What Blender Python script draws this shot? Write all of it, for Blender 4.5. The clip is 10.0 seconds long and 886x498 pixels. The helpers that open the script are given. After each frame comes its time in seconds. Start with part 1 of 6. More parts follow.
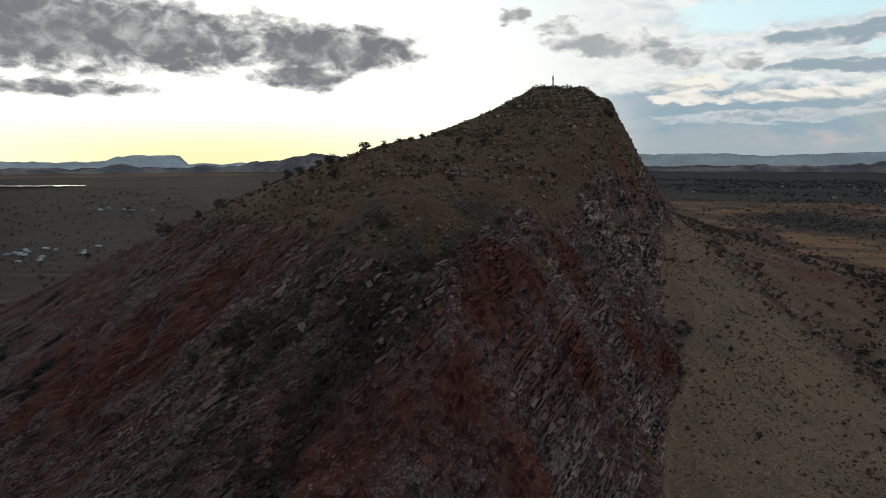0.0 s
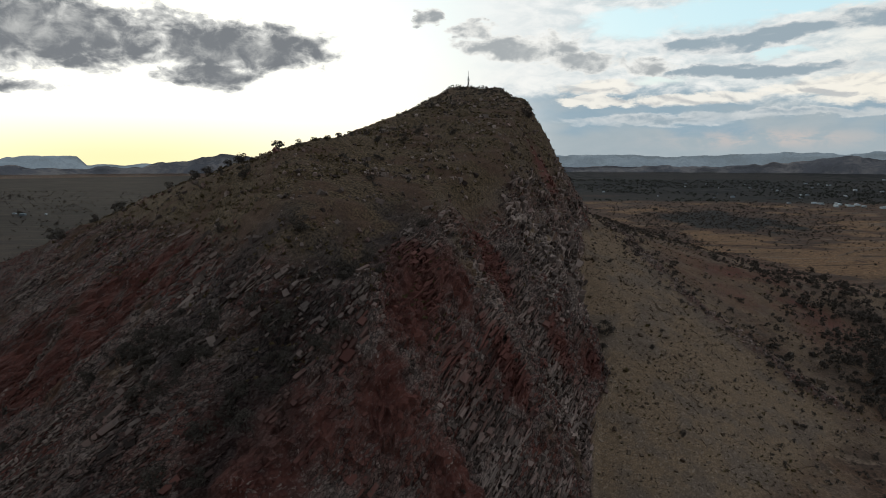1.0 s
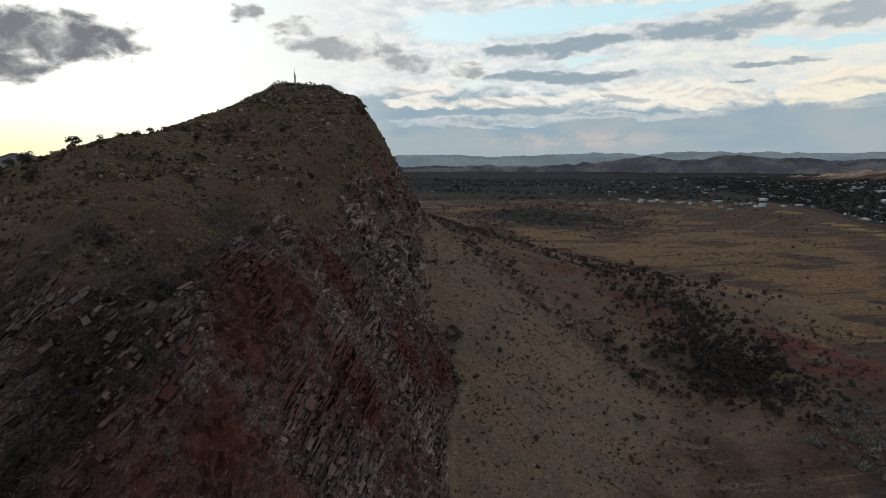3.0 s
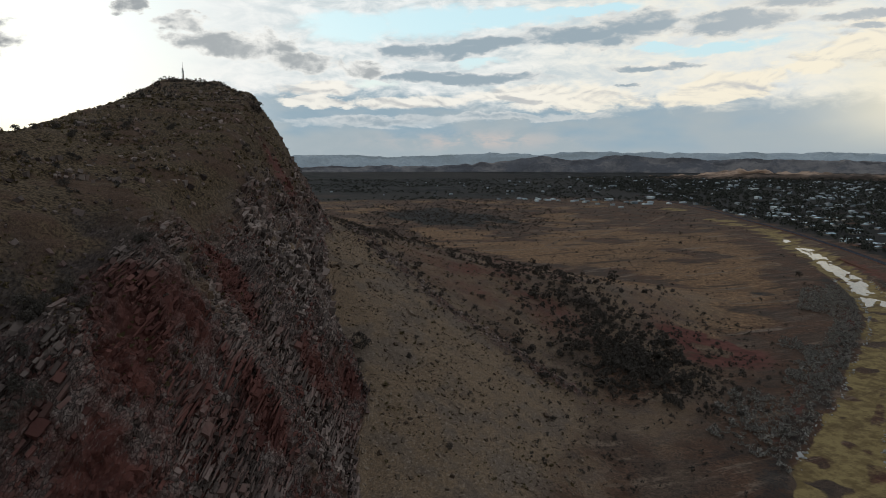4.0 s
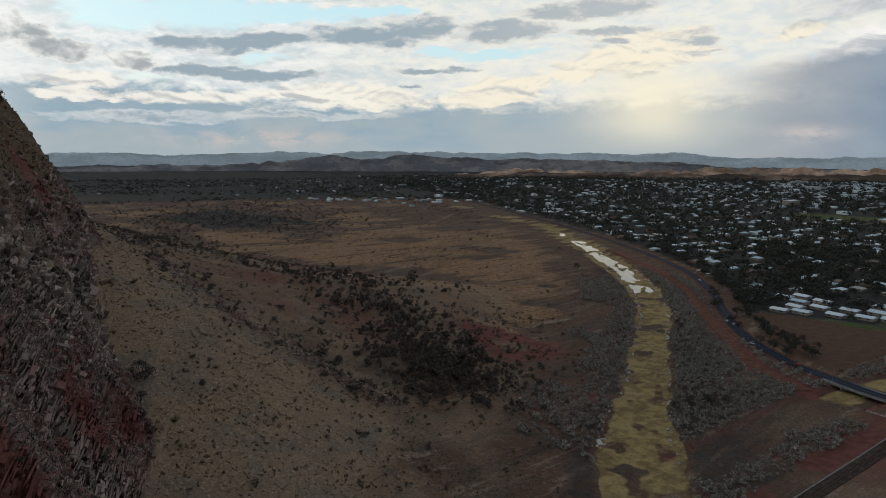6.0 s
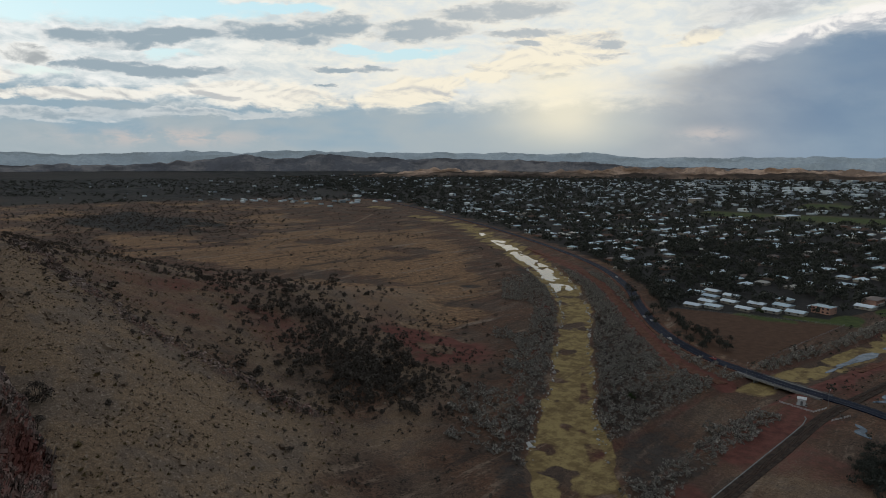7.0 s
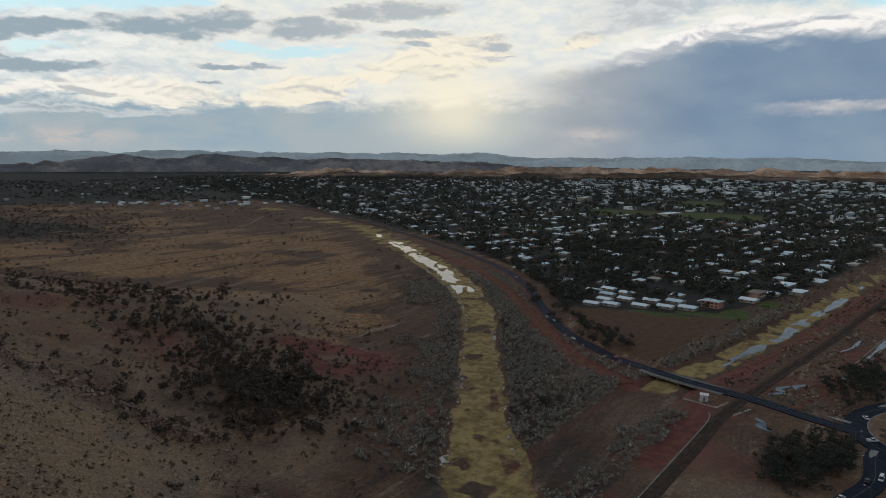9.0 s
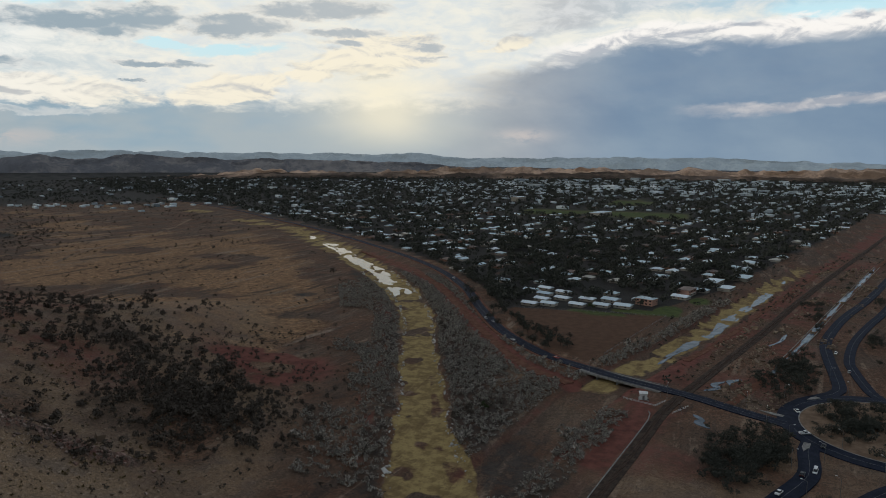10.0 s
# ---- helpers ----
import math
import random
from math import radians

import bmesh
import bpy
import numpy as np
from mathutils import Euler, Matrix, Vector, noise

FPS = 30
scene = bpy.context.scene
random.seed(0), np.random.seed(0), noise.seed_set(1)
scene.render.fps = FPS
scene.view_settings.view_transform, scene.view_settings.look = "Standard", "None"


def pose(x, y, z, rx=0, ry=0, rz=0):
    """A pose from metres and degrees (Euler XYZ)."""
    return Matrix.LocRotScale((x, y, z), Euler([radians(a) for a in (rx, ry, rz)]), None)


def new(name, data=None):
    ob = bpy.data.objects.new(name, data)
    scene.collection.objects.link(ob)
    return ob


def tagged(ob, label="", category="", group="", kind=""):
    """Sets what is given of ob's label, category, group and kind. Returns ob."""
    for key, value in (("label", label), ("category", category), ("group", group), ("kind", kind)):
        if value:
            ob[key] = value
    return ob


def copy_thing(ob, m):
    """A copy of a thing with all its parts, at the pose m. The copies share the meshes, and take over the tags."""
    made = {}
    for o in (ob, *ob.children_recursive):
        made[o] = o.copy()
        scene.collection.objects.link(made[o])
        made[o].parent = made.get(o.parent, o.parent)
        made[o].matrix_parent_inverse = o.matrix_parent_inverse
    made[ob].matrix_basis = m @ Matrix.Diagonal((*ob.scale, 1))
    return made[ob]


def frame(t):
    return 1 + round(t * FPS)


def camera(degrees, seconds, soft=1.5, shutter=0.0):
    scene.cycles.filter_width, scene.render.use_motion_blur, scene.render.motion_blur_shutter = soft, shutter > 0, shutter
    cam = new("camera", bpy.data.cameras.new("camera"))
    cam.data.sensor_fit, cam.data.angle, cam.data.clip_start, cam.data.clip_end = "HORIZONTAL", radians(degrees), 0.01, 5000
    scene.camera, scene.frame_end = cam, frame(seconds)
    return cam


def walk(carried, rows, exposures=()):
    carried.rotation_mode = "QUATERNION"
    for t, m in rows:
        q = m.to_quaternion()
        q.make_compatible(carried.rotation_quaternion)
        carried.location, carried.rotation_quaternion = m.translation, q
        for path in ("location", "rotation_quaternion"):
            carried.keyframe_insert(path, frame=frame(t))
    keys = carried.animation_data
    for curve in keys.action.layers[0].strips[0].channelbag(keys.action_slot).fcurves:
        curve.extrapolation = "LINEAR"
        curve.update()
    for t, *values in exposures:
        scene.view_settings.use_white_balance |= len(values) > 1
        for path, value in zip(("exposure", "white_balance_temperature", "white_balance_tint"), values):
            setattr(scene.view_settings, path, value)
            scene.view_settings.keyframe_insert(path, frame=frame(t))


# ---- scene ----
cam = camera(65.22, 10.0, soft=0.9)
# seconds, place (metres), heading clockwise from +Y, tilt, lean (degrees)
PATH = [
    (0.0, -15.86, -84.71, 131.96, -3.95, -7.53, 0.14),
    (0.5, -17.16, -78.96, 131.60, -0.35, -7.49, 0.13),
    (1.0, -18.27, -73.42, 131.37, 3.02, -7.46, 0.08),
    (1.5, -18.97, -68.07, 131.20, 6.23, -7.45, 0.04),
    (2.0, -19.43, -62.78, 131.08, 9.46, -7.43, 0.01),
    (2.5, -19.76, -57.45, 131.02, 13.18, -7.46, 0.02),
    (4.0, -18.59, -41.15, 130.90, 25.40, -7.48, 0.10),
    (4.5, -17.38, -36.29, 130.94, 29.99, -7.49, 0.06),
    (5.0, -16.02, -31.36, 131.09, 34.77, -7.50, 0.03),
    (5.5, -14.28, -26.32, 131.30, 38.95, -7.53, -0.06),
    (7.0, -8.40, -12.37, 131.89, 49.47, -7.57, -0.20),
    (7.5, -6.11, -8.06, 132.00, 52.61, -7.55, -0.17),
    (8.0, -3.40, -3.95, 132.01, 54.59, -7.54, -0.18),
    (8.5, 0.00, -0.00, 132.00, 56.00, -7.53, -0.21),
    (9.0, 3.63, 3.70, 131.96, 58.29, -7.54, -0.24),
    (9.5, 7.18, 7.14, 131.91, 61.13, -7.53, -0.29),
    (10.0, 10.52, 10.39, 131.86, 63.75, -7.50, -0.22),
]


def drone_pose(x, y, z, heading, tilt, lean):
    return pose(x, y, z, 0, 0, -heading) @ pose(0, 0, 0, 90 + tilt) @ pose(0, 0, 0, 0, 0, -lean)


walk(cam, [(t, drone_pose(*row)) for t, *row in PATH])

# ---- world, sun ----


class Nodes:
    """Short hand for building node trees."""

    def __init__(self, tree):
        self.tree = tree
        tree.nodes.clear()

    def node(self, kind, **settings):
        n = self.tree.nodes.new(kind)
        for key, value in settings.items():
            setattr(n, key, value)
        return n

    def put(self, socket, value):
        if isinstance(value, bpy.types.NodeSocket):
            self.tree.links.new(value, socket)
        elif isinstance(value, (tuple, list)) and len(value) == 3 and socket.type == "RGBA":
            socket.default_value = (*value, 1)
        else:
            socket.default_value = value

    def m(self, op, a, b=0.0, c=0.0, clamp=False):
        n = self.node("ShaderNodeMath", operation=op, use_clamp=clamp)
        for s, v in zip(n.inputs, (a, b, c)):
            self.put(s, v)
        return n.outputs[0]

    def vm(self, op, a, b=(0, 0, 0)):
        n = self.node("ShaderNodeVectorMath", operation=op)
        self.put(n.inputs[0], a)
        if op == "SCALE":
            self.put(n.inputs["Scale"], b)
        else:
            self.put(n.inputs[1], b)
        return n.outputs[0]

    def xyz(self, x, y, z):
        n = self.node("ShaderNodeCombineXYZ")
        for s, v in zip(n.inputs, (x, y, z)):
            self.put(s, v)
        return n.outputs[0]

    def step(self, v, lo, hi, to_lo=0.0, to_hi=1.0):
        n = self.node("ShaderNodeMapRange", interpolation_type="SMOOTHSTEP")
        for s, q in zip(n.inputs, (v, lo, hi, to_lo, to_hi)):
            self.put(s, q)
        return n.outputs[0]

    def mix(self, fac, a, b, kind="MIX"):
        n = self.node("ShaderNodeMix", data_type="RGBA", blend_type=kind)
        self.put(n.inputs[0], fac)
        self.put(n.inputs[6], a)
        self.put(n.inputs[7], b)
        return n.outputs[2]

    def noise(self, vec, scale, detail=4, rough=0.55, distort=0.0):
        n = self.node("ShaderNodeTexNoise")
        self.put(n.inputs["Vector"], vec)
        n.inputs["Scale"].default_value = scale
        n.inputs["Detail"].default_value = detail
        n.inputs["Roughness"].default_value = rough
        n.inputs["Distortion"].default_value = distort
        return n.outputs[0]

    def bump(self, amount, distance, height):
        n = self.node("ShaderNodeBump")
        n.inputs["Strength"].default_value = amount
        n.inputs["Distance"].default_value = distance
        self.put(n.inputs["Height"], height)
        return n.outputs[0]


SUN_AZ, SUN_EL = -24.0, 7.0

world = bpy.data.worlds.new("evening_sky")
scene.world = world
world.use_nodes = True
W = Nodes(world.node_tree)
direction = W.node("ShaderNodeTexCoord").outputs["Generated"]
sep = W.node("ShaderNodeSeparateXYZ")
W.put(sep.inputs[0], direction)
DX, DY, DZ = sep.outputs
az = W.m("MULTIPLY", W.m("ARCTAN2", DX, DY), 180 / math.pi)
el = W.m("MULTIPLY", W.m("ARCSINE", DZ), 180 / math.pi)
up = W.m("MAXIMUM", el, 0.0)

# cloud coordinates in degrees, ruffled at two scales, long and low towards the skyline


def ruffle(scale_a, scale_e, seed, detail):
    n = W.node("ShaderNodeTexNoise")
    W.put(n.inputs["Vector"], W.xyz(W.m("MULTIPLY", az, scale_a), W.m("MULTIPLY", el, scale_e), seed))
    n.inputs["Scale"].default_value, n.inputs["Detail"].default_value, n.inputs["Roughness"].default_value = 1.0, detail, 0.6
    split = W.node("ShaderNodeSeparateColor")
    W.put(split.inputs[0], n.outputs["Color"])
    return W.m("SUBTRACT", split.outputs[0], 0.5), W.m("SUBTRACT", split.outputs[1], 0.5)


sway_a, sway_e = ruffle(0.16, 0.42, 1.3, 2)
curl_a, curl_e = ruffle(0.75, 1.9, 4.7, 4)
az_c = W.m("ADD", az, W.m("ADD", W.m("MULTIPLY", sway_a, 7.0), W.m("MULTIPLY", curl_a, 2.2)))
el_c = W.m("ADD", el, W.m("ADD", W.m("MULTIPLY", sway_e, 1.5), W.m("MULTIPLY", curl_e, 0.9)))
fluff = W.noise(W.xyz(W.m("MULTIPLY", az, 0.42), W.m("MULTIPLY", el, 1.0), 8.1), 1.0, 8, 0.62, 0.4)
heap = [W.noise(W.xyz(W.m("MULTIPLY", W.m("ADD", az, W.m("MULTIPLY", sway_a, 3.0)), 0.30), W.m("MULTIPLY", W.m("ADD", el, lift), 0.75), 3.1), 1.0, 5, 0.52, 0.6) for lift in (0.0, 0.3)]
lit_top = W.m("SUBTRACT", heap[0], heap[1])
tufts_w = W.noise(W.xyz(W.m("MULTIPLY", az, 0.5), W.m("MULTIPLY", el, 0.72), 6.4), 1.0, 8, 0.6, 0.3)
mass = W.noise(W.xyz(W.m("MULTIPLY", az, 0.085), W.m("MULTIPLY", el, 0.30), 5.2), 1.0, 8, 0.56, 0.35)


def around(v, centre, width):
    d = W.m("DIVIDE", W.m("SUBTRACT", v, centre), width)
    return W.m("POWER", 2.718, W.m("MULTIPLY", W.m("MULTIPLY", d, d), -1.0))


def blob(a, e, wide, tall):
    return W.m("MULTIPLY", around(az, a, wide), around(el, e, tall))


def band(v, lo, lo1, hi1, hi):
    return W.m("MULTIPLY", W.step(v, lo, lo1), W.step(v, hi1, hi, 1.0, 0.0))


def bank(strokes):
    """Thickness of a bank of cloud: strokes of heading, height, half width, half depth (degrees), rise along the heading, weight."""
    most = None
    for a, e, wide, tall, rise, weight in strokes:
        du = W.m("MULTIPLY_ADD", az_c, 1.0 / wide, -a / wide)
        drop = el_c if rise == 0 else W.m("MULTIPLY_ADD", az_c, -rise, W.m("ADD", el_c, a * rise))
        dv = W.m("MULTIPLY_ADD", drop, 1.0 / tall, -e / tall)
        near = W.m("MULTIPLY_ADD", du, du, W.m("MULTIPLY", dv, dv))
        t = W.m("MULTIPLY_ADD", near, -weight, weight)
        most = t if most is None else W.m("MAXIMUM", most, t)
    return W.m("MAXIMUM", most, -1.0)


# clear sky: pale near the skyline, blue-green higher up, with the glow of the hidden sun
sky = W.node("ShaderNodeTexSky", sky_type="NISHITA", sun_disc=False)
sky.sun_elevation, sky.sun_rotation = radians(SUN_EL), radians(SUN_AZ)
sky.altitude, sky.dust_density = 600, 1.5
blue = W.mix(W.step(up, 3.0, 10.0), (0.60, 0.64, 0.62), (0.50, 0.71, 0.78))
clear = W.mix(1.0, W.vm("SCALE", sky.outputs[0], 0.04), blue, "ADD")
glow = W.m("MULTIPLY", around(az, -21.0, 26.0), W.step(up, 2.0, 28.0, 1.0, 0.0))
clear = W.mix(W.m("MULTIPLY", glow, 1.25, clamp=True), clear, (1.3, 1.28, 1.12))
low_warm = W.m("MULTIPLY", around(az, -22.0, 22.0), W.step(up, 0.0, 4.4, 1.0, 0.0))
clear = W.mix(W.m("MULTIPLY", low_warm, 0.95, clamp=True), clear, (1.06, 0.95, 0.52))
# thin white cloud over the middle of the sky, torn open here and there
OPEN_SKY = [(18, 10.2, 5.0, 1.5, 0, 1.0), (24.5, 10.7, 5.6, 1.4, 0, 1.0), (31, 10.9, 6.0, 1.0, 0.05, 1.0), (46.4, 8.0, 5.0, 0.55, 0.06, 1.0), (28.5, 7.5, 3.0, 0.35, 0, 0.8), (42.8, 8.3, 2.8, 0.4, 0, 1.0),
            (37.2, 11.4, 5.4, 0.5, 0, 1.0), (20, 5.9, 3.0, 0.4, 0, 0.6), (93, 10.6, 6.0, 1.3, 0, 1.0)]
torn = W.step(W.m("ADD", bank(OPEN_SKY), W.m("MULTIPLY", W.m("SUBTRACT", fluff, 0.5), -1.1)), 0.0, 0.75)
white = W.mix(W.step(W.m("ADD", fluff, W.m("MULTIPLY", lit_top, 0.5)), 0.26, 0.70), W.mix(W.step(az, 0.0, 20.0), (0.95, 0.95, 0.93), W.mix(W.step(az, 30.0, 46.0), (0.52, 0.595, 0.63), (0.71, 0.745, 0.755))), W.mix(W.step(az, 24.0, 44.0), (0.92, 0.92, 0.90), (0.90, 0.86, 0.76)))
layer = W.mix(W.m("MULTIPLY", W.m("SUBTRACT", 1.0, torn), W.step(az, -4.0, 10.0, 0.0, 0.9)), clear, white)
# blue-grey veil under the deck
veil_top = W.m("ADD", el, W.m("MULTIPLY", W.m("SUBTRACT", fluff, 0.5), 3.0))
low_grey = W.m("MULTIPLY", W.m("MULTIPLY", W.step(W.m("SUBTRACT", veil_top, W.step(az, 34.0, 18.0)), 5.0, 3.4), W.step(az, 3.0, 14.0)), 0.92)
layer = W.mix(low_grey, layer, W.mix(W.step(W.m("ADD", W.m("MULTIPLY", el, 0.14), W.m("MULTIPLY", sway_e, 1.6)), 0.1, 0.6), (0.35, 0.42, 0.46), W.mix(W.step(az, 40.0, 60.0), (0.265, 0.38, 0.465), (0.36, 0.43, 0.48))))
blush = W.m("MULTIPLY", blob(28, 1.4, 6, 0.6), W.step(fluff, 0.4, 0.6))
layer = W.mix(W.m("MULTIPLY", blush, 0.65), layer, (0.66, 0.55, 0.50))
# bright cream banks
CREAM = [(15.5, 4.3, 3.6, 0.45, 0, 1.0), (33.2, 5.0, 9.0, 0.9, 0, 0.8), (36, 4.4, 6.8, 0.8, 0, 0.8), (47.1, 5.3, 4.6, 1.2, 0.2, 1.1), (53.5, 6.9, 3.6, 0.9, 0.16, 1.1), (57.1, 7.6, 5.4, 1.5, 0, 1.0),
         (46.5, 4.6, 5.1, 0.9, 0.1, 1.0), (59.2, 8.5, 6.5, 1.6, 0, 1.0), (69, 9.2, 3.0, 0.8, 0.19, 1.0), (22.6, 4.4, 5.8, 0.6, 0, 0.8), (15.7, 5.3, 4.1, 0.7, 0, 0.7)]
cream_t = W.m("ADD", bank(CREAM), W.m("MULTIPLY", W.m("SUBTRACT", fluff, 0.5), 1.6))
cream_c = W.mix(W.step(W.m("ADD", W.m("MULTIPLY", lit_top, 2.0), W.m("MULTIPLY", cream_t, 0.1)), -0.3, 0.16), (0.55, 0.555, 0.55), W.mix(W.step(az, 26.0, 50.0), (0.93, 0.90, 0.82), (0.94, 0.865, 0.70)))
layer = W.mix(W.m("MULTIPLY", W.step(cream_t, 0.05, 0.6), 0.92), layer, cream_c)
# grey clouds: a heavy deck towards the sun, long broken streaks beyond the hill
GREY_WEST = [(-30.5, 9.0, 17.0, 3.2, 0, 1.3), (-13.5, 8.5, 9.0, 2.0, 0, 1.2), (-15.0, 6.4, 4.2, 1.5, 0, 1.1), (-32.5, 5.0, 7.0, 0.7, 0, 0.9), (9.2, 8.7, 5.4, 1.3, -0.05, 1.0), (5.7, 10.2, 2.1, 0.8, 0, 0.9),
             (1.6, 11.0, 1.1, 0.7, 0, 0.9), (14.3, 7.4, 3.6, 0.9, 0, 1.0), (18.7, 6.9, 2.7, 0.8, 0, 0.9)]
GREY_MID = [(28.0, 8.6, 7.6, 0.85, 0.1, 1.1), (37.0, 9.4, 5.8, 1.1, 0, 1.1), (42.0, 6.9, 4.2, 0.32, 0, 1.0), (26.8, 6.4, 8.7, 0.6, 0, 1.1), (40.6, 10.0, 4.8, 1.2, 0, 1.0), (47.8, 9.9, 4.6, 1.1, 0, 1.1),
            (54.4, 9.6, 3.0, 0.5, 0, 1.0), (23.5, 8.4, 2.7, 0.8, 0, 1.0), (39.8, 5.6, 1.4, 0.18, 0, 1.0), (54.0, 11.4, 8.0, 0.9, 0.04, 1.0), (55.6, 8.8, 2.2, 0.3, 0, 1.0)]
GREY_EAST = [(63.1, 8.9, 2.2, 0.35, 0, 0.9), (58.0, 6.3, 1.6, 0.32, 0, 0.8), (57.3, 9.8, 4.0, 0.4, 0, 0.9), (63.1, 8.0, 2.7, 0.28, 0, 0.7), (31.0, 3.2, 9.0, 0.35, 0, 0.6), (20.0, 3.0, 8.0, 0.5, 0, 0.7)]
grey_w = W.m("ADD", bank(GREY_WEST), W.m("MULTIPLY", W.m("SUBTRACT", tufts_w, 0.5), 2.4))
grey_m = W.m("ADD", W.m("MAXIMUM", bank(GREY_MID), bank(GREY_EAST)), W.m("MULTIPLY", W.m("SUBTRACT", fluff, 0.5), 1.9))
shade_w = W.m("MULTIPLY", W.step(W.m("SUBTRACT", grey_w, W.m("MULTIPLY", lit_top, 1.0)), 0.0, 0.9), W.step(tufts_w, 0.30, 0.60, 0.62, 1.0))
shade_m = W.step(W.m("SUBTRACT", grey_m, W.m("MULTIPLY", lit_top, 1.3)), 0.0, 0.95)
layer = W.mix(W.step(grey_m, -0.12, 0.75), layer, W.mix(shade_m, W.mix(W.step(az, 26.0, 48.0), (0.84, 0.84, 0.82), (0.84, 0.80, 0.72)), W.mix(W.step(az, 36.0, 56.0), (0.33, 0.41, 0.465), (0.48, 0.52, 0.54))))
layer = W.mix(W.step(grey_w, -0.05, 0.4), layer, W.mix(shade_w, (0.92, 0.92, 0.88), W.mix(W.step(az, -8.0, 6.0), (0.20, 0.215, 0.232), (0.40, 0.43, 0.445))))
# rain over the town, with a lit shaft at its edge
edge = W.m("ADD", az, W.m("MULTIPLY", W.m("SUBTRACT", mass, 0.5), 10.0))
roof = W.m("ADD", W.step(az, 66.0, 82.0, 7.0, 9.2), W.m("MULTIPLY", W.m("ADD", W.m("SUBTRACT", fluff, 0.5), sway_e), 1.6))
rain = W.m("MULTIPLY", W.step(edge, 60.0, 72.0), W.step(W.m("SUBTRACT", el, roof), 0.5, -1.2))
streaks = W.noise(W.xyz(W.m("MULTIPLY", W.m("ADD", az, W.m("MULTIPLY", el, 0.4)), 0.16), W.m("MULTIPLY", el, 0.30), 2.0), 1.0, 4, 0.5)
far_rain = W.mix(W.m("ADD", W.step(streaks, 0.25, 0.8, 0.0, 0.6), W.step(el, 5.0, 0.5, 0.0, 0.35), clamp=True), (0.15, 0.235, 0.355), (0.255, 0.34, 0.43))
near_rain = W.mix(W.step(streaks, 0.3, 0.7), (0.33, 0.36, 0.40), (0.42, 0.44, 0.46))
layer = W.mix(W.m("MULTIPLY", rain, 0.95), layer, W.mix(W.step(az, 66.0, 80.0), near_rain, far_rain))
above = W.m("MULTIPLY", W.step(az, 66.0, 74.0), W.step(W.m("SUBTRACT", el, roof), 1.2, 2.4))
layer = W.mix(W.m("MULTIPLY", above, 0.85), layer, W.mix(W.step(az, 72.0, 90.0), W.mix(W.step(fluff, 0.4, 0.62), (0.50, 0.52, 0.54), (0.66, 0.68, 0.70)), W.mix(W.step(fluff, 0.4, 0.62), (0.42, 0.62, 0.74), (0.60, 0.69, 0.75))))
shelf_el = W.m("ADD", W.m("MULTIPLY_ADD", az, -0.05, 4.55), el_c)
shelf = W.m("MULTIPLY", W.m("MULTIPLY", W.step(az_c, 81.0, 89.0), band(shelf_el, 3.4, 4.0, 4.15, 4.6)), 0.8)
layer = W.mix(shelf, layer, W.mix(W.step(lit_top, -0.1, 0.12), (0.40, 0.42, 0.47), (0.62, 0.60, 0.60)))
puff = W.m("MULTIPLY", blob(70.2, 1.8, 2.0, 0.5), W.step(fluff, 0.35, 0.55))
layer = W.mix(W.m("MULTIPLY", puff, 0.7), layer, (0.62, 0.56, 0.53))
towers = W.m("MULTIPLY", W.step(az, 69.0, 75.0), band(W.m("SUBTRACT", el, roof), -1.2, 0.0, 0.7, 1.15))
layer = W.mix(W.m("MULTIPLY", towers, 0.97), layer, W.mix(W.step(W.m("ADD", W.m("MULTIPLY", lit_top, 3.0), W.m("MULTIPLY", W.m("SUBTRACT", el, roof), 0.35)), -0.35, 0.3), (0.46, 0.49, 0.54), (0.96, 0.93, 0.89)))
slant = W.m("ADD", az, W.m("MULTIPLY", el, 0.1))
beam = W.m("MULTIPLY", around(W.m("ADD", slant, W.m("MULTIPLY", sway_a, 3.0)), 59.4, 4.6), band(el, -0.5, 3.2, 5.0, 9.0))
layer = W.mix(W.m("MULTIPLY", beam, 0.72), layer, (0.95, 0.87, 0.66))
# thick dark cloud overhead and behind
over = W.step(up, 13.5, 24.0)
layer = W.mix(over, layer, W.mix(W.step(mass, 0.35, 0.65), (0.21, 0.242, 0.285), (0.37, 0.405, 0.445)))
behind = W.m("MULTIPLY", W.step(W.m("ABSOLUTE", W.m("SUBTRACT", az, 30.0)), 85.0, 130.0), 0.85)
layer = W.mix(behind, layer, (0.195, 0.225, 0.262))
back = W.node("ShaderNodeBackground")
W.put(back.inputs[0], layer)
back.inputs[1].default_value = 1.0
W.tree.links.new(back.outputs[0], W.node("ShaderNodeOutputWorld").inputs[0])

sun = new("sun", bpy.data.lights.new("sun", "SUN"))
sun.data.energy, sun.data.angle, sun.data.color = 0.5, radians(20), (1.0, 0.86, 0.66)
sun.matrix_world = pose(0, 0, 500, 90 - SUN_EL, 0, 180 - SUN_AZ)

# ---- the lie of the land ----


def rnd(i, j, seed):
    h = (i.astype(np.int64) * 374761393 + j.astype(np.int64) * 668265263 + seed * 974634777) & 0xFFFFFFFF
    h = ((h ^ (h >> 13)) * 1274126177) & 0xFFFFFFFF
    return ((h ^ (h >> 16)) & 0xFFFF) / 65535.0


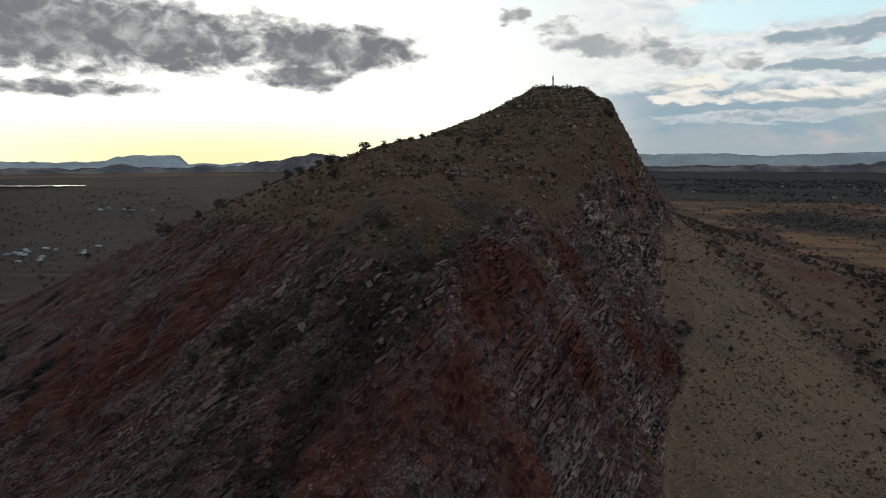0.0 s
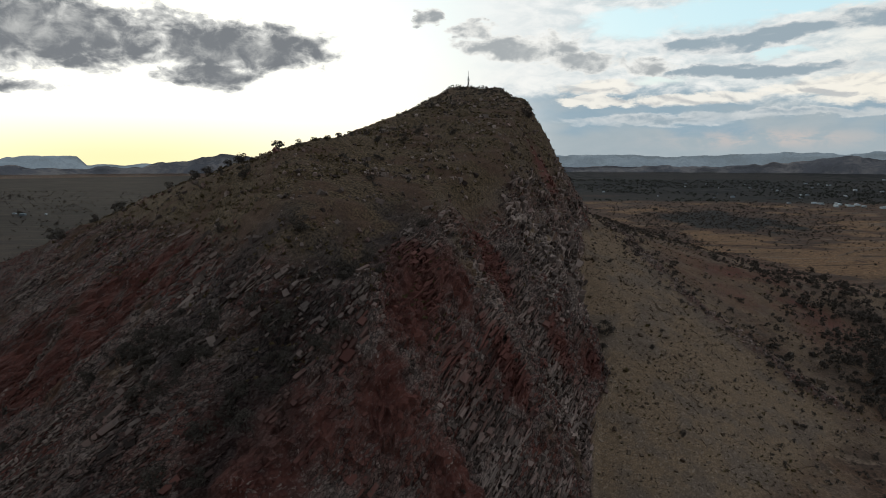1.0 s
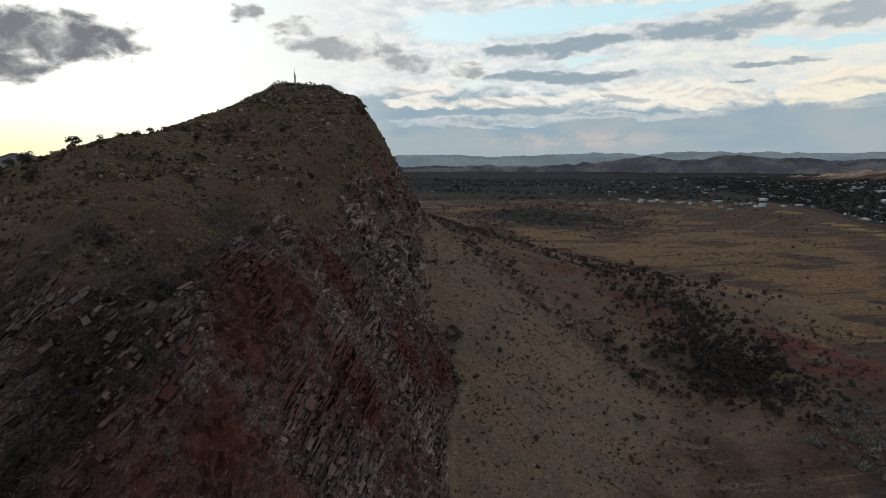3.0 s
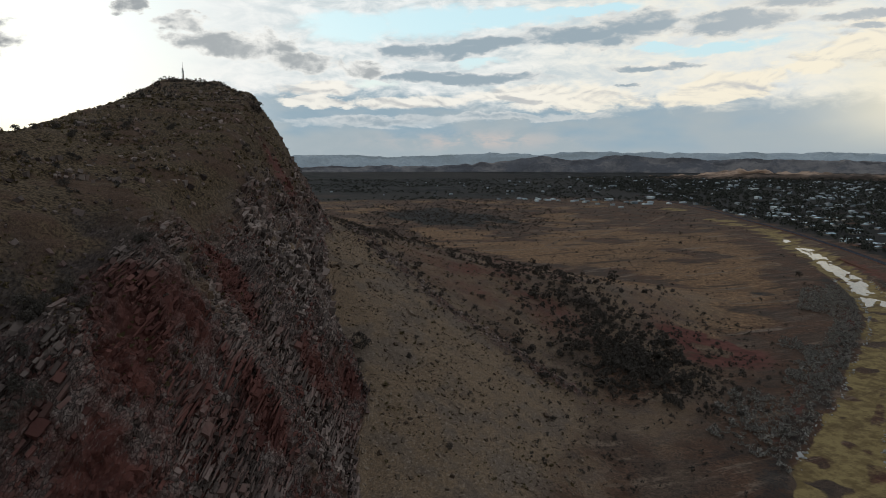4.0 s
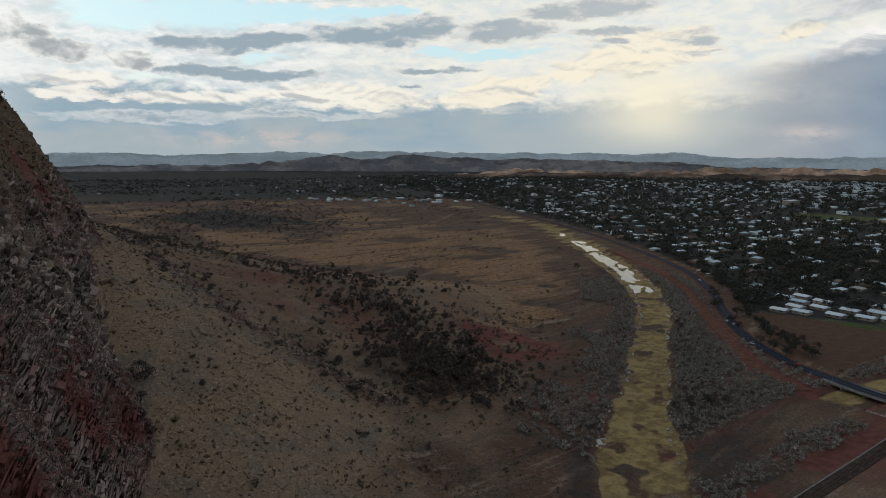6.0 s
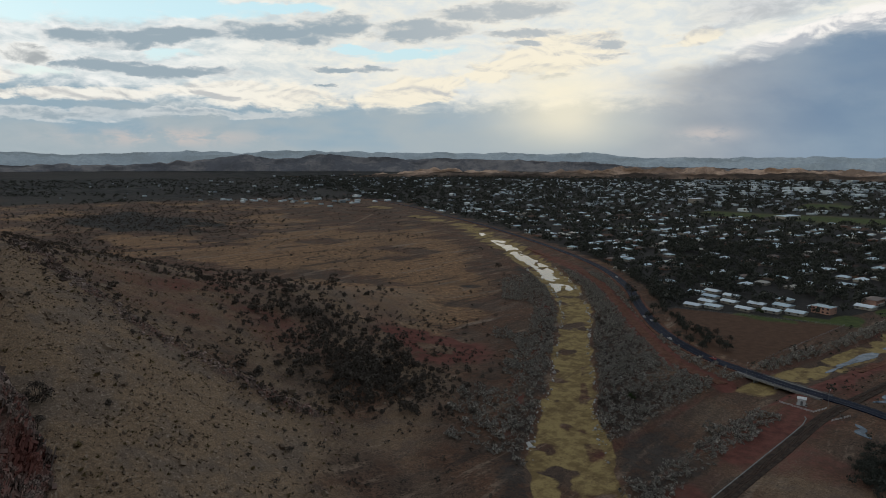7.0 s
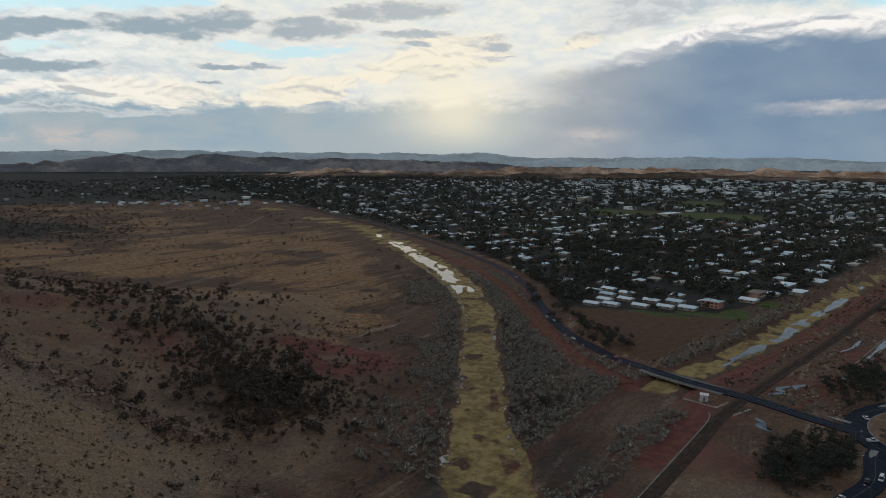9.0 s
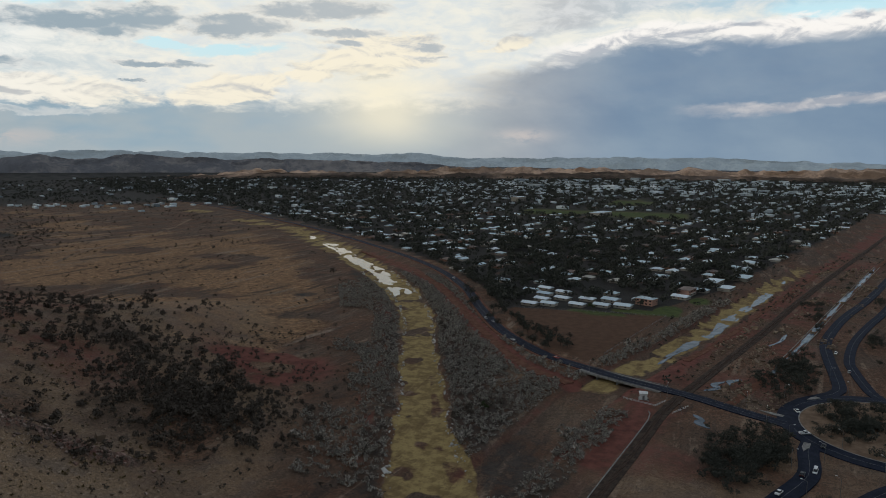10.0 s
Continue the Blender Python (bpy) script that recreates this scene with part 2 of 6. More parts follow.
def wave(x, y, size, seed=0):
    """Smooth noise from -1 to 1 with features of the given size in metres."""
    x, y = np.asarray(x, float) / size, np.asarray(y, float) / size
    i, j = np.floor(x), np.floor(y)
    u, v = x - i, y - j
    u, v = u * u * (3 - 2 * u), v * v * (3 - 2 * v)
    a, b = rnd(i, j, seed), rnd(i + 1, j, seed)
    c, d = rnd(i, j + 1, seed), rnd(i + 1, j + 1, seed)
    return 2 * ((a * (1 - u) + b * u) * (1 - v) + (c * (1 - u) + d * u) * v) - 1


def waves(x, y, size, seed=0, octaves=4, gain=0.5):
    total, amp = 0.0, 1.0
    for k in range(octaves):
        total = total + amp * wave(x, y, size / 2**k, seed + k)
        amp *= gain
    return total


def ramp(v, lo, hi):
    t = np.clip((np.asarray(v, float) - lo) / (hi - lo), 0, 1)
    return t * t * (3 - 2 * t)


def smooth_min(a, b, k):
    h = np.clip(0.5 + 0.5 * (b - a) / k, 0, 1)
    return b * (1 - h) + a * h - k * h * (1 - h)


def near_line(x, y, line):
    """Distance to a line of points, the way along it (0 to number of pieces) and the side (positive to the right)."""
    x, y = np.asarray(x, float), np.asarray(y, float)
    best = np.full(x.shape, 1e9)
    along, side = np.zeros(x.shape), np.ones(x.shape)
    for k, ((ax, ay), (bx, by)) in enumerate(zip(line[:-1], line[1:])):
        ux, uy = bx - ax, by - ay
        t = np.clip(((x - ax) * ux + (y - ay) * uy) / (ux * ux + uy * uy), 0, 1)
        d = np.hypot(x - ax - t * ux, y - ay - t * uy)
        hit = d < best
        best = np.where(hit, d, best)
        along = np.where(hit, k + t, along)
        side = np.where(hit, np.sign((x - ax) * -uy + (y - ay) * ux) * -1, side)
    return best, along, side


# the ridge: its line at 90 m, from the west flank round the nose and up the cliff side, and the fall there
SHOULDER = [(-620, 1000), (-420, 640), (-295, 460), (-190, 298), (-124, 208), (-83, 144), (-60, 118), (-26, 119), (-8, 147),
            (35, 225), (97, 365), (122, 480), (143, 620), (218, 900), (170, 1250), (-200, 1400)]
FALL = [0.5, 0.5, 0.6, 0.75, 0.95, 1.1, 1.25, 2.2, 1.6, 1.4, 2.0, 2.0, 1.7, 1.45, 0.9, 0.6]
CREST = [(0, 60), (110, 97), (160, 121), (205, 135), (250, 145), (310, 155), (450, 177), (620, 199), (860, 229), (960, 231),
         (1150, 215), (1500, 60)]
RIB = [(140, 450), (131, 400), (130, 368), (135, 335), (141, 296), (153, 274), (165, 258), (173, 245), (184, 230)]
GULLY = [(-22, 172), (-34, 150), (-47, 126), (-74, 96), (-105, 55)]
CREEK = [(215, 108), (250, 134), (288, 159), (345, 188), (420, 231), (511, 281), (610, 352), (706, 443), (840, 585), (1017, 805),
         (1140, 1042), (1240, 1300)]
CREEK_HALF = [19, 19, 14, 12, 12, 13, 16, 19, 22, 18, 13, 8]
DRAIN = [(262, 112), (330, 108), (370, 105), (425, 95), (528, 68), (640, 45), (860, 3), (1250, -80), (1867, -205)]


def grade(x, y):
    """The broad lie of the plain, without banks and beds."""
    r = np.hypot(x, y)
    z = 0.000003 * np.clip(r - 1200, 0, None) ** 2 + 0.008 * np.clip(r - 1200, 0, None)
    return z + 2.0 * ramp(r, 500, 1500) * wave(x, y, 260, 17)


def plain(x, y):
    z = grade(x, y)
    d, a, _ = near_line(x, y, CREEK)
    half = np.interp(a, range(len(CREEK_HALF)), CREEK_HALF)
    e, _, _ = near_line(x, y, DRAIN)
    bed = np.maximum(ramp(d, half + 6, half - 2), ramp(e, 19, 12))
    z = z + (0.22 * waves(x, y, 60, 11, 3) * (1 - bed) + bed * (0.24 * waves(x, y, 22, 13, 3, 0.6) - 2.3)) 
    return z


def talus(x, y):
    """The stony slope below the cliff, easing off beyond the rib."""
    yy = np.where(y < 400, y, 400 + (y - 400) * 0.12)
    z = 66 - 0.42 * (np.logaddexp(0, (x - 90) / 14) * 14 - 14) + 0.29 * (yy - 289) + 0.12 * np.minimum(x - 90, 0)
    z = z + 0.18 * np.logaddexp(0, (x - 175) / 12) * 12 * ramp(y, 640, 450) - 0.15 * np.logaddexp(0, (250 - y) / 12) * 12
    return np.minimum(z, 84 + 0.04 * (y - 360) - 0.3 * np.clip(x - 120, 0, None) + 0.12 * np.clip(x - 260, 0, None) - 0.1 * np.clip(y - 560, 0, None))


def shoulder(x, y):
    d, a, side = near_line(x, y, SHOULDER)
    return np.where(side > 0, d, -d), np.interp(a, range(len(FALL)), FALL)


def height(x, y):
    """The ground's height, without the fine breaks of the rock."""
    x, y = np.asarray(x, float), np.asarray(y, float)
    bend = 7 * waves(x, y, 55, 3, 3)
    d, fall = shoulder(x + 0.4 * bend, y - 0.4 * bend)
    d = d + 0.35 * bend + 2.6 * waves(x, y, 17, 6, 3) * ramp(d, -6, 8)
    face = 90 - fall * d
    cy = np.interp(y, [p[0] for p in CREST], [p[1] for p in CREST])
    axis = np.interp(y, [150, 224, 300, 450, 620, 920], [-45, -62, -25, 20, 50, 70])
    west = np.interp(y, [150, 250, 330, 450, 620, 920], [0.20, 0.22, 0.30, 0.42, 0.5, 0.5])
    east = np.interp(y, [150, 250, 330, 400, 1000], [0.18, 0.18, 0.1, 0.0, 0.0])
    top = cy - west * np.clip(axis - np.interp(y, [500, 850], [10, 24]) - x, 0, None) - east * np.clip(x - axis, 0, None) + 2.2 * waves(x, y, 40, 5, 3)
    rock = smooth_min(face, top, 9.0)
    g, ga, _ = near_line(x, y, GULLY)
    rock = rock - np.interp(ga, [0, 1, 3, 4], [3, 9, 11, 4]) * np.exp(-((g / 11) ** 2))
    low = plain(x, y)
    rib_d, _, _ = near_line(x, y, RIB)
    apron = talus(x, y) + 1.3 * waves(x, y, 45, 9, 3) + (1.6 + 1.3 * wave(x, y, 13, 8)) * np.exp(-((rib_d / 7.5) ** 2))
    apron = np.where(x > -40, apron, -50)
    foot = np.log1p(np.exp(np.clip((apron - 2) / 7, -30, 30))) * 7
    skirt = np.log1p(np.exp(np.clip((rock - 6) / 9, -30, 30))) * 9
    return low + np.maximum(foot * ramp(x, -20, 50), skirt)


def rockiness(x, y):
    """How bare the rock is, 0 to 1."""
    d, fall = shoulder(x, y)
    bare = ramp(d, -26, -6) * np.where(x < -60, ramp(90 - fall * d, -6, 8), ramp(90 - fall * d, 8, 26))
    over = ramp(height(x, y) - talus(x, y) * (x > -40), 0.5, 4.0) 
    return np.where(x > -20, bare * over, bare) * ramp(fall, 0.45, 0.62)

# ---- materials ----
MATS = {}
TONED_DOWN = ("ground", "ridge_rock", "scree_stone", "dry_tussock", "red_dirt", "pale_dirt", "ballast")  # base colours scaled darker and warmer, offsetting the brighter sky overhead


def material(name, build):
    """A node material made once; build(N) returns colour, roughness, normal (or None) and metallic."""
    if name in MATS:
        return MATS[name]
    mat = bpy.data.materials.new(name)
    mat.use_nodes = True
    N = Nodes(mat.node_tree)
    colour, rough, normal, metal = build(N)
    bsdf = N.node("ShaderNodeBsdfPrincipled")
    if name in TONED_DOWN:
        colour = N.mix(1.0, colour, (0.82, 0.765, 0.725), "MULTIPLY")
    N.put(bsdf.inputs["Base Color"], colour)
    N.put(bsdf.inputs["Roughness"], rough)
    N.put(bsdf.inputs["Metallic"], metal)
    if isinstance(rough, float) and rough > 0.7:
        bsdf.inputs["Specular IOR Level"].default_value = 0.1
    if normal is not None:
        N.put(bsdf.inputs["Normal"], normal)
    N.tree.links.new(bsdf.outputs[0], N.node("ShaderNodeOutputMaterial").inputs[0])
    MATS[name] = mat
    return mat


def attr(N, name):
    n = N.node("ShaderNodeAttribute", attribute_name=name)
    return n.outputs["Fac"]


def ground_look(N):
    place = N.node("ShaderNodeNewGeometry").outputs["Position"]
    n1 = N.noise(place, 0.02, 6, 0.6)
    n2 = N.noise(place, 0.16, 6, 0.62)
    n3 = N.noise(place, 1.1, 5, 0.65)
    fine = N.noise(place, 3.2, 4, 0.75)
    speck = N.step(fine, 0.36, 0.66)
    soil = N.mix(N.step(n2, 0.35, 0.65), (0.135, 0.073, 0.048), (0.255, 0.150, 0.100))
    soil = N.mix(N.m("MULTIPLY", N.step(fine, 0.55, 0.7), 0.6), soil, (0.34, 0.27, 0.21))
    soil = N.mix(N.m("MULTIPLY", N.step(fine, 0.42, 0.3), 0.7), soil, (0.06, 0.045, 0.036))
    soil = N.mix(N.m("MULTIPLY", N.step(N.noise(place, 0.055, 5, 0.62), 0.5, 0.62), 0.38), soil, (0.075, 0.048, 0.037))
    soil = N.mix(N.step(n1, 0.42, 0.62), soil, N.mix(speck, (0.12, 0.088, 0.068), (0.20, 0.142, 0.108)))
    red = N.mix(N.step(n2, 0.35, 0.65), (0.165, 0.064, 0.054), (0.28, 0.115, 0.092))
    red = N.mix(N.m("MULTIPLY", speck, 0.35), red, (0.11, 0.055, 0.045))
    grass = N.mix(N.step(n2, 0.35, 0.65), (0.30, 0.172, 0.090), (0.56, 0.35, 0.19))
    grass = N.mix(N.m("MULTIPLY", N.step(n3, 0.52, 0.66), 0.6), grass, (0.11, 0.07, 0.045))
    scrub = N.mix(N.step(n3, 0.35, 0.65), (0.024, 0.026, 0.027), (0.078, 0.074, 0.070))
    # densest scrub turns bluish, a tint put in for distance haze
    scrub = N.mix(N.step(attr(N, "scrub"), 1.1, 1.5), scrub, N.mix(N.step(n1, 0.4, 0.6), (0.018, 0.022, 0.024), (0.058, 0.060, 0.060)))
    scrub = N.mix(N.m("MULTIPLY", N.step(n1, 0.47, 0.6), N.step(attr(N, "scrub"), 1.3, 1.0)), scrub, N.mix(N.step(n2, 0.4, 0.6), (0.036, 0.036, 0.037), (0.088, 0.082, 0.078)))
    # streaks of pale silt and dark litter, drawn out along the creek's course
    turn = N.node("ShaderNodeMapping")
    N.put(turn.inputs[0], place)
    turn.inputs["Rotation"].default_value = (0, 0, radians(-58))
    turn.inputs["Scale"].default_value = (0.014, 0.075, 0.05)
    flow = N.noise(turn.outputs[0], 1.0, 6, 0.66, 0.6)
    scree = N.mix(speck, (0.15, 0.104, 0.068), (0.57, 0.42, 0.275))
    scree = N.mix(N.step(N.noise(place, 0.045, 6, 0.65), 0.45, 0.6), scree, N.mix(speck, (0.135, 0.105, 0.083), (0.42, 0.33, 0.25)))
    scree = N.mix(N.m("MULTIPLY", N.step(N.noise(place, 1.0, 3, 0.6), 0.56, 0.66), 0.7), scree, (0.58, 0.49, 0.39))
    reed = N.mix(N.step(n2, 0.36, 0.62), (0.28, 0.205, 0.095), (0.50, 0.39, 0.175))
    reed = N.mix(N.m("MULTIPLY", N.step(n3, 0.5, 0.66), 0.5), reed, (0.17, 0.13, 0.07))
    reed = N.mix(N.m("MULTIPLY", N.step(N.m("ADD", N.m("MULTIPLY", flow, 0.6), N.m("MULTIPLY", N.noise(place, 0.11, 7, 0.74), 0.4)), 0.50, 0.60), 0.75), reed, N.mix(speck, (0.13, 0.085, 0.05), (0.22, 0.15, 0.085)))
    hillgrass = N.mix(N.step(n3, 0.36, 0.64), (0.058, 0.045, 0.030), (0.27, 0.20, 0.125))
    hillgrass = N.mix(N.m("MULTIPLY", N.step(N.noise(place, 0.05, 5, 0.6), 0.48, 0.6), 0.7), hillgrass, N.mix(speck, (0.085, 0.052, 0.040), (0.26, 0.165, 0.12)))
    # beds of the rock, tilted, seen as thin streaks
    sep = N.node("ShaderNodeSeparateXYZ")
    N.put(sep.inputs[0], place)
    px, py, pz = sep.outputs
    tilt = attr(N, "tilt")
    across = N.m("ADD", N.m("MULTIPLY", px, -0.92), N.m("MULTIPLY", py, 0.38))
    bed = N.m("ADD", N.m("MULTIPLY", across, N.m("SINE", tilt)), N.m("MULTIPLY", pz, N.m("COSINE", tilt)))
    bed = N.m("ADD", bed, N.m("MULTIPLY", n2, 3.0))
    along_ = N.m("ADD", N.m("MULTIPLY", px, 0.38), N.m("ADD", N.m("MULTIPLY", py, 0.92), N.m("MULTIPLY", pz, 0.5)))
    down_ = N.m("SUBTRACT", N.m("MULTIPLY", across, N.m("COSINE", tilt)), N.m("MULTIPLY", pz, N.m("SINE", tilt)))
    tones, joints = [], []
    for size, flat in ((0.42, 1.25), (1.0, 2.6)):
        v = N.xyz(N.m("MULTIPLY", N.m("ADD", along_, N.m("MULTIPLY", n3, 1.2)), size), N.m("MULTIPLY", down_, size * 0.9), N.m("MULTIPLY", bed, flat))
        cell = N.node("ShaderNodeTexVoronoi", feature="F1")
        N.put(cell.inputs["Vector"], v)
        cell.inputs["Scale"].default_value = 1.0
        rim = N.node("ShaderNodeTexVoronoi", feature="DISTANCE_TO_EDGE")
        N.put(rim.inputs["Vector"], v)
        rim.inputs["Scale"].default_value = 1.0
        tone = N.node("ShaderNodeSeparateColor")
        N.put(tone.inputs[0], cell.outputs["Color"])
        tones.append(tone.outputs[0])
        joints.append(N.step(rim.outputs[0], 0.0, 0.06))
    beds = N.noise(N.xyz(N.m("MULTIPLY", px, 0.30), N.m("MULTIPLY", py, 0.30), N.m("MULTIPLY", bed, 1.7)), 1.0, 5, 0.62)
    own = N.m("ADD", N.m("ADD", N.m("MULTIPLY", tones[0], 0.35), N.m("MULTIPLY", tones[1], 0.35)), N.m("MULTIPLY", fine, 0.5))
    rock = N.mix(N.step(own, 0.2, 1.0), (0.115, 0.088, 0.078), (0.55, 0.455, 0.405))
    rusty = N.m("MULTIPLY", N.step(N.noise(place, 0.05, 5, 0.65), 0.36, 0.57), N.step(tones[0], 0.2, 0.8))
    rock = N.mix(rusty, rock, N.mix(fine, (0.165, 0.068, 0.057), (0.34, 0.15, 0.12)))
    rock = N.mix(N.m("MULTIPLY", N.step(N.noise(place, 0.5, 6, 0.72), 0.58, 0.68), 0.8), rock, (0.05, 0.039, 0.036))
    rock = N.mix(N.m("MULTIPLY", joints[0], joints[1]), (0.045, 0.035, 0.033), rock)
    c = N.mix(N.m("MULTIPLY", N.step(flow, 0.57, 0.65), 0.75), soil, (0.36, 0.28, 0.215))
    c = N.mix(N.m("MULTIPLY", N.step(flow, 0.45, 0.37), 0.75), c, (0.080, 0.062, 0.054))
    c = N.mix(N.m("MULTIPLY", N.step(N.m("ADD", attr(N, "grass"), N.m("MULTIPLY", N.m("SUBTRACT", flow, 0.5), 1.6)), 0.05, 0.95), N.step(n2, 0.25, 0.55)), c, grass)
    silt = N.node("ShaderNodeMapping")
    N.put(silt.inputs[0], place)
    silt.inputs["Rotation"].default_value = (0, 0, radians(-28))
    silt.inputs["Scale"].default_value = (0.006, 0.045, 0.05)
    lines = N.noise(silt.outputs[0], 1.0, 7, 0.7, 0.8)
    open_plain = N.m("MULTIPLY", N.step(attr(N, "grass"), 0.0, 0.2, 0.3, 1.0), N.step(attr(N, "scree"), 0.3, 0.0))
    c = N.mix(N.m("MULTIPLY", N.m("MULTIPLY", N.step(lines, 0.57, 0.63), open_plain), 0.7), c, (0.42, 0.345, 0.275))
    c = N.mix(N.m("MULTIPLY", N.m("MULTIPLY", N.step(lines, 0.44, 0.38), open_plain), 0.75), c, (0.070, 0.058, 0.050))
    clump = N.step(N.noise(place, 0.42, 4, 0.6), 0.56, 0.64)
    c = N.mix(N.m("MULTIPLY", clump, 0.5), c, (0.066, 0.052, 0.042))
    dots = []
    for size in (0.34, 0.8):
        cell = N.node("ShaderNodeTexVoronoi", feature="F1")
        N.put(cell.inputs["Vector"], place)
        cell.inputs["Scale"].default_value = size
        dots.append(N.step(cell.outputs["Distance"], 0.5, 0.24))
    tuft = N.m("MULTIPLY", N.m("MAXIMUM", N.m("MULTIPLY", dots[0], 0.8), dots[1]), N.step(n2, 0.34, 0.58))
    c = N.mix(N.m("MULTIPLY", tuft, 0.8), c, (0.050, 0.039, 0.032))
    c = N.mix(N.m("MULTIPLY", N.step(fine, 0.56, 0.68), 0.5), c, (0.38, 0.30, 0.225))
    c = N.mix(attr(N, "scree"), c, N.mix(N.m("MULTIPLY", N.m("MAXIMUM", dots[1], N.m("MULTIPLY", dots[0], 0.6)), N.step(n3, 0.3, 0.6, 0.12, 0.45)), scree, (0.095, 0.074, 0.058)))
    c = N.mix(attr(N, "hillgrass"), c, hillgrass)
    worn = N.m("MULTIPLY", N.m("SUBTRACT", N.m("ADD", N.m("MULTIPLY", n2, 0.6), N.m("MULTIPLY", n3, 0.4)), 0.5), 2.2)
    reddish = N.step(N.m("ADD", attr(N, "red"), N.m("MULTIPLY", worn, attr(N, "red"))), 0.12, 0.8)
    c = N.mix(reddish, c, red)
    c = N.mix(attr(N, "field"), c, N.mix(N.step(n2, 0.3, 0.7), (0.115, 0.066, 0.045), (0.165, 0.10, 0.066)))
    c = N.mix(N.step(N.m("ADD", attr(N, "reed"), N.m("MULTIPLY", worn, 0.45)), 0.3, 0.62), c, reed)
    c = N.mix(N.m("MULTIPLY", N.step(N.m("ADD", attr(N, "scrub"), worn), 0.25, 0.7), N.m("MULTIPLY", attr(N, "scrub"), 1.3, clamp=True)), c, scrub)
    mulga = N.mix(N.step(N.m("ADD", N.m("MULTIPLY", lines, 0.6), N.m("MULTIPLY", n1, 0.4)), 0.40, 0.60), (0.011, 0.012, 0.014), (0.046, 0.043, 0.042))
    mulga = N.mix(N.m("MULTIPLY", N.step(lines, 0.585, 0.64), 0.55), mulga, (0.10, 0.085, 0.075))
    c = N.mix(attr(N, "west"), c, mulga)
    c = N.mix(attr(N, "green"), c, N.mix(N.step(n2, 0.3, 0.7), (0.065, 0.10, 0.034), (0.12, 0.155, 0.055)))
    c = N.mix(attr(N, "rock"), c, rock)
    c = N.mix(N.m("MULTIPLY", attr(N, "rock"), N.m("MULTIPLY", reddish, N.step(own, 0.95, 0.6))), c, red)
    # shadow of the gully painted over the rock tones
    c = N.mix(N.m("MULTIPLY", attr(N, "gully_shade"), 0.82), c, N.mix(N.step(own, 0.3, 1.0), (0.030, 0.026, 0.026), (0.15, 0.128, 0.12)))
    steep = N.m("ADD", N.m("MULTIPLY", N.m("MAXIMUM", attr(N, "rock"), attr(N, "hillgrass")), 0.42), 0.08)
    h = N.m("ADD", N.m("ADD", N.m("MULTIPLY", n3, steep), N.m("MULTIPLY", fine, N.m("ADD", N.m("MULTIPLY", attr(N, "scree"), 0.3), 0.1))), N.m("MULTIPLY", N.m("MULTIPLY", N.m("MULTIPLY", joints[0], N.m("ADD", tones[0], tones[1])), attr(N, "rock")), 0.7))
    return c, 0.92, N.bump(0.8, 0.7, h), 0.0


def part(name, bm, mat, parent=None, label="", smooth=False):
    """Links a bmesh as one mesh object, under a thing or a part where one is given."""
    me = bpy.data.meshes.new(name)
    bm.to_mesh(me)
    bm.free()
    me.materials.append(mat)
    if smooth:
        me.shade_smooth()
    ob = new(name, me)
    if parent is not None:
        ob.parent = parent
    return tagged(ob, label)


def mesh_object(name, verts, faces, mat, smooth=False):
    """One mesh object from numpy arrays (triangles or quads)."""
    me = bpy.data.meshes.new(name)
    verts, faces = np.asarray(verts, np.float32), np.asarray(faces, np.int32)
    n, k = faces.shape
    me.vertices.add(len(verts))
    me.vertices.foreach_set("co", verts.ravel())
    me.loops.add(n * k)
    me.loops.foreach_set("vertex_index", faces.ravel())
    me.polygons.add(n)
    me.polygons.foreach_set("loop_start", np.arange(0, n * k, k, dtype=np.int32))
    me.polygons.foreach_set("use_smooth", np.full(n, smooth))
    me.update(calc_edges=True)
    me.materials.append(mat)
    return new(name, me)


# lines of roads and rails on the plain
MAIN_ROAD = [(384, 3), (389, 15), (396, 30), (403, 43), (409, 58), (414, 75), (421, 95), (431, 115), (450, 150), (497, 199), (564, 246), (657, 306), (762, 399), (899, 567),
             (986, 689), (1138, 934), (1290, 1210), (1500, 1700)]
RED_TRACK = [(398, 118), (425, 159), (500, 220), (632, 318), (718, 398), (830, 540)]
RAIL = [(180, 74), (266, 69), (315, 65), (379, 60), (446, 47), (582, 19), (774, -17), (1393, -147), (2200, -317)]
# patches of crimson soil on the ridge: place and reach
RED_SOIL = [(-205, 205, 55, 26), (-240, 240, 26, 20), (-190, 192, 26, 14), (-170, 206, 24, 12), (-145, 196, 20, 12), (-106, 192, 12, 9), (-42, 104, 12, 8), (-20, 130, 9, 8), (-152, 196, 32, 20), (-122, 203, 22, 16), (-153, 216, 28, 15), (-58, 93, 20, 15), (-66, 103, 14, 12), (-27, 115, 13, 11), (-17, 142, 11, 12), (-3, 108, 11, 11), (-8, 154, 13, 12),
            (14, 198, 8, 12), (43, 197, 6, 8), (17, 150, 6, 7), (58, 205, 5, 6), (66, 352, 8, 20)]
FIELD = [(606, 94), (470, 114), (452, 124), (480, 166), (560, 222), (582, 222)]
GREENS = [(1622, 500, 70, 90), (1600, 300, 90, 110), (1990, 395, 110, 60), (612, 112, 9, 30), (594, 150, 8, 26), (628, 96, 22, 12), (684, 76, 16, 9), (1240, 560, 40, 30)]

# ---- ground: one sheet to the skyline ----


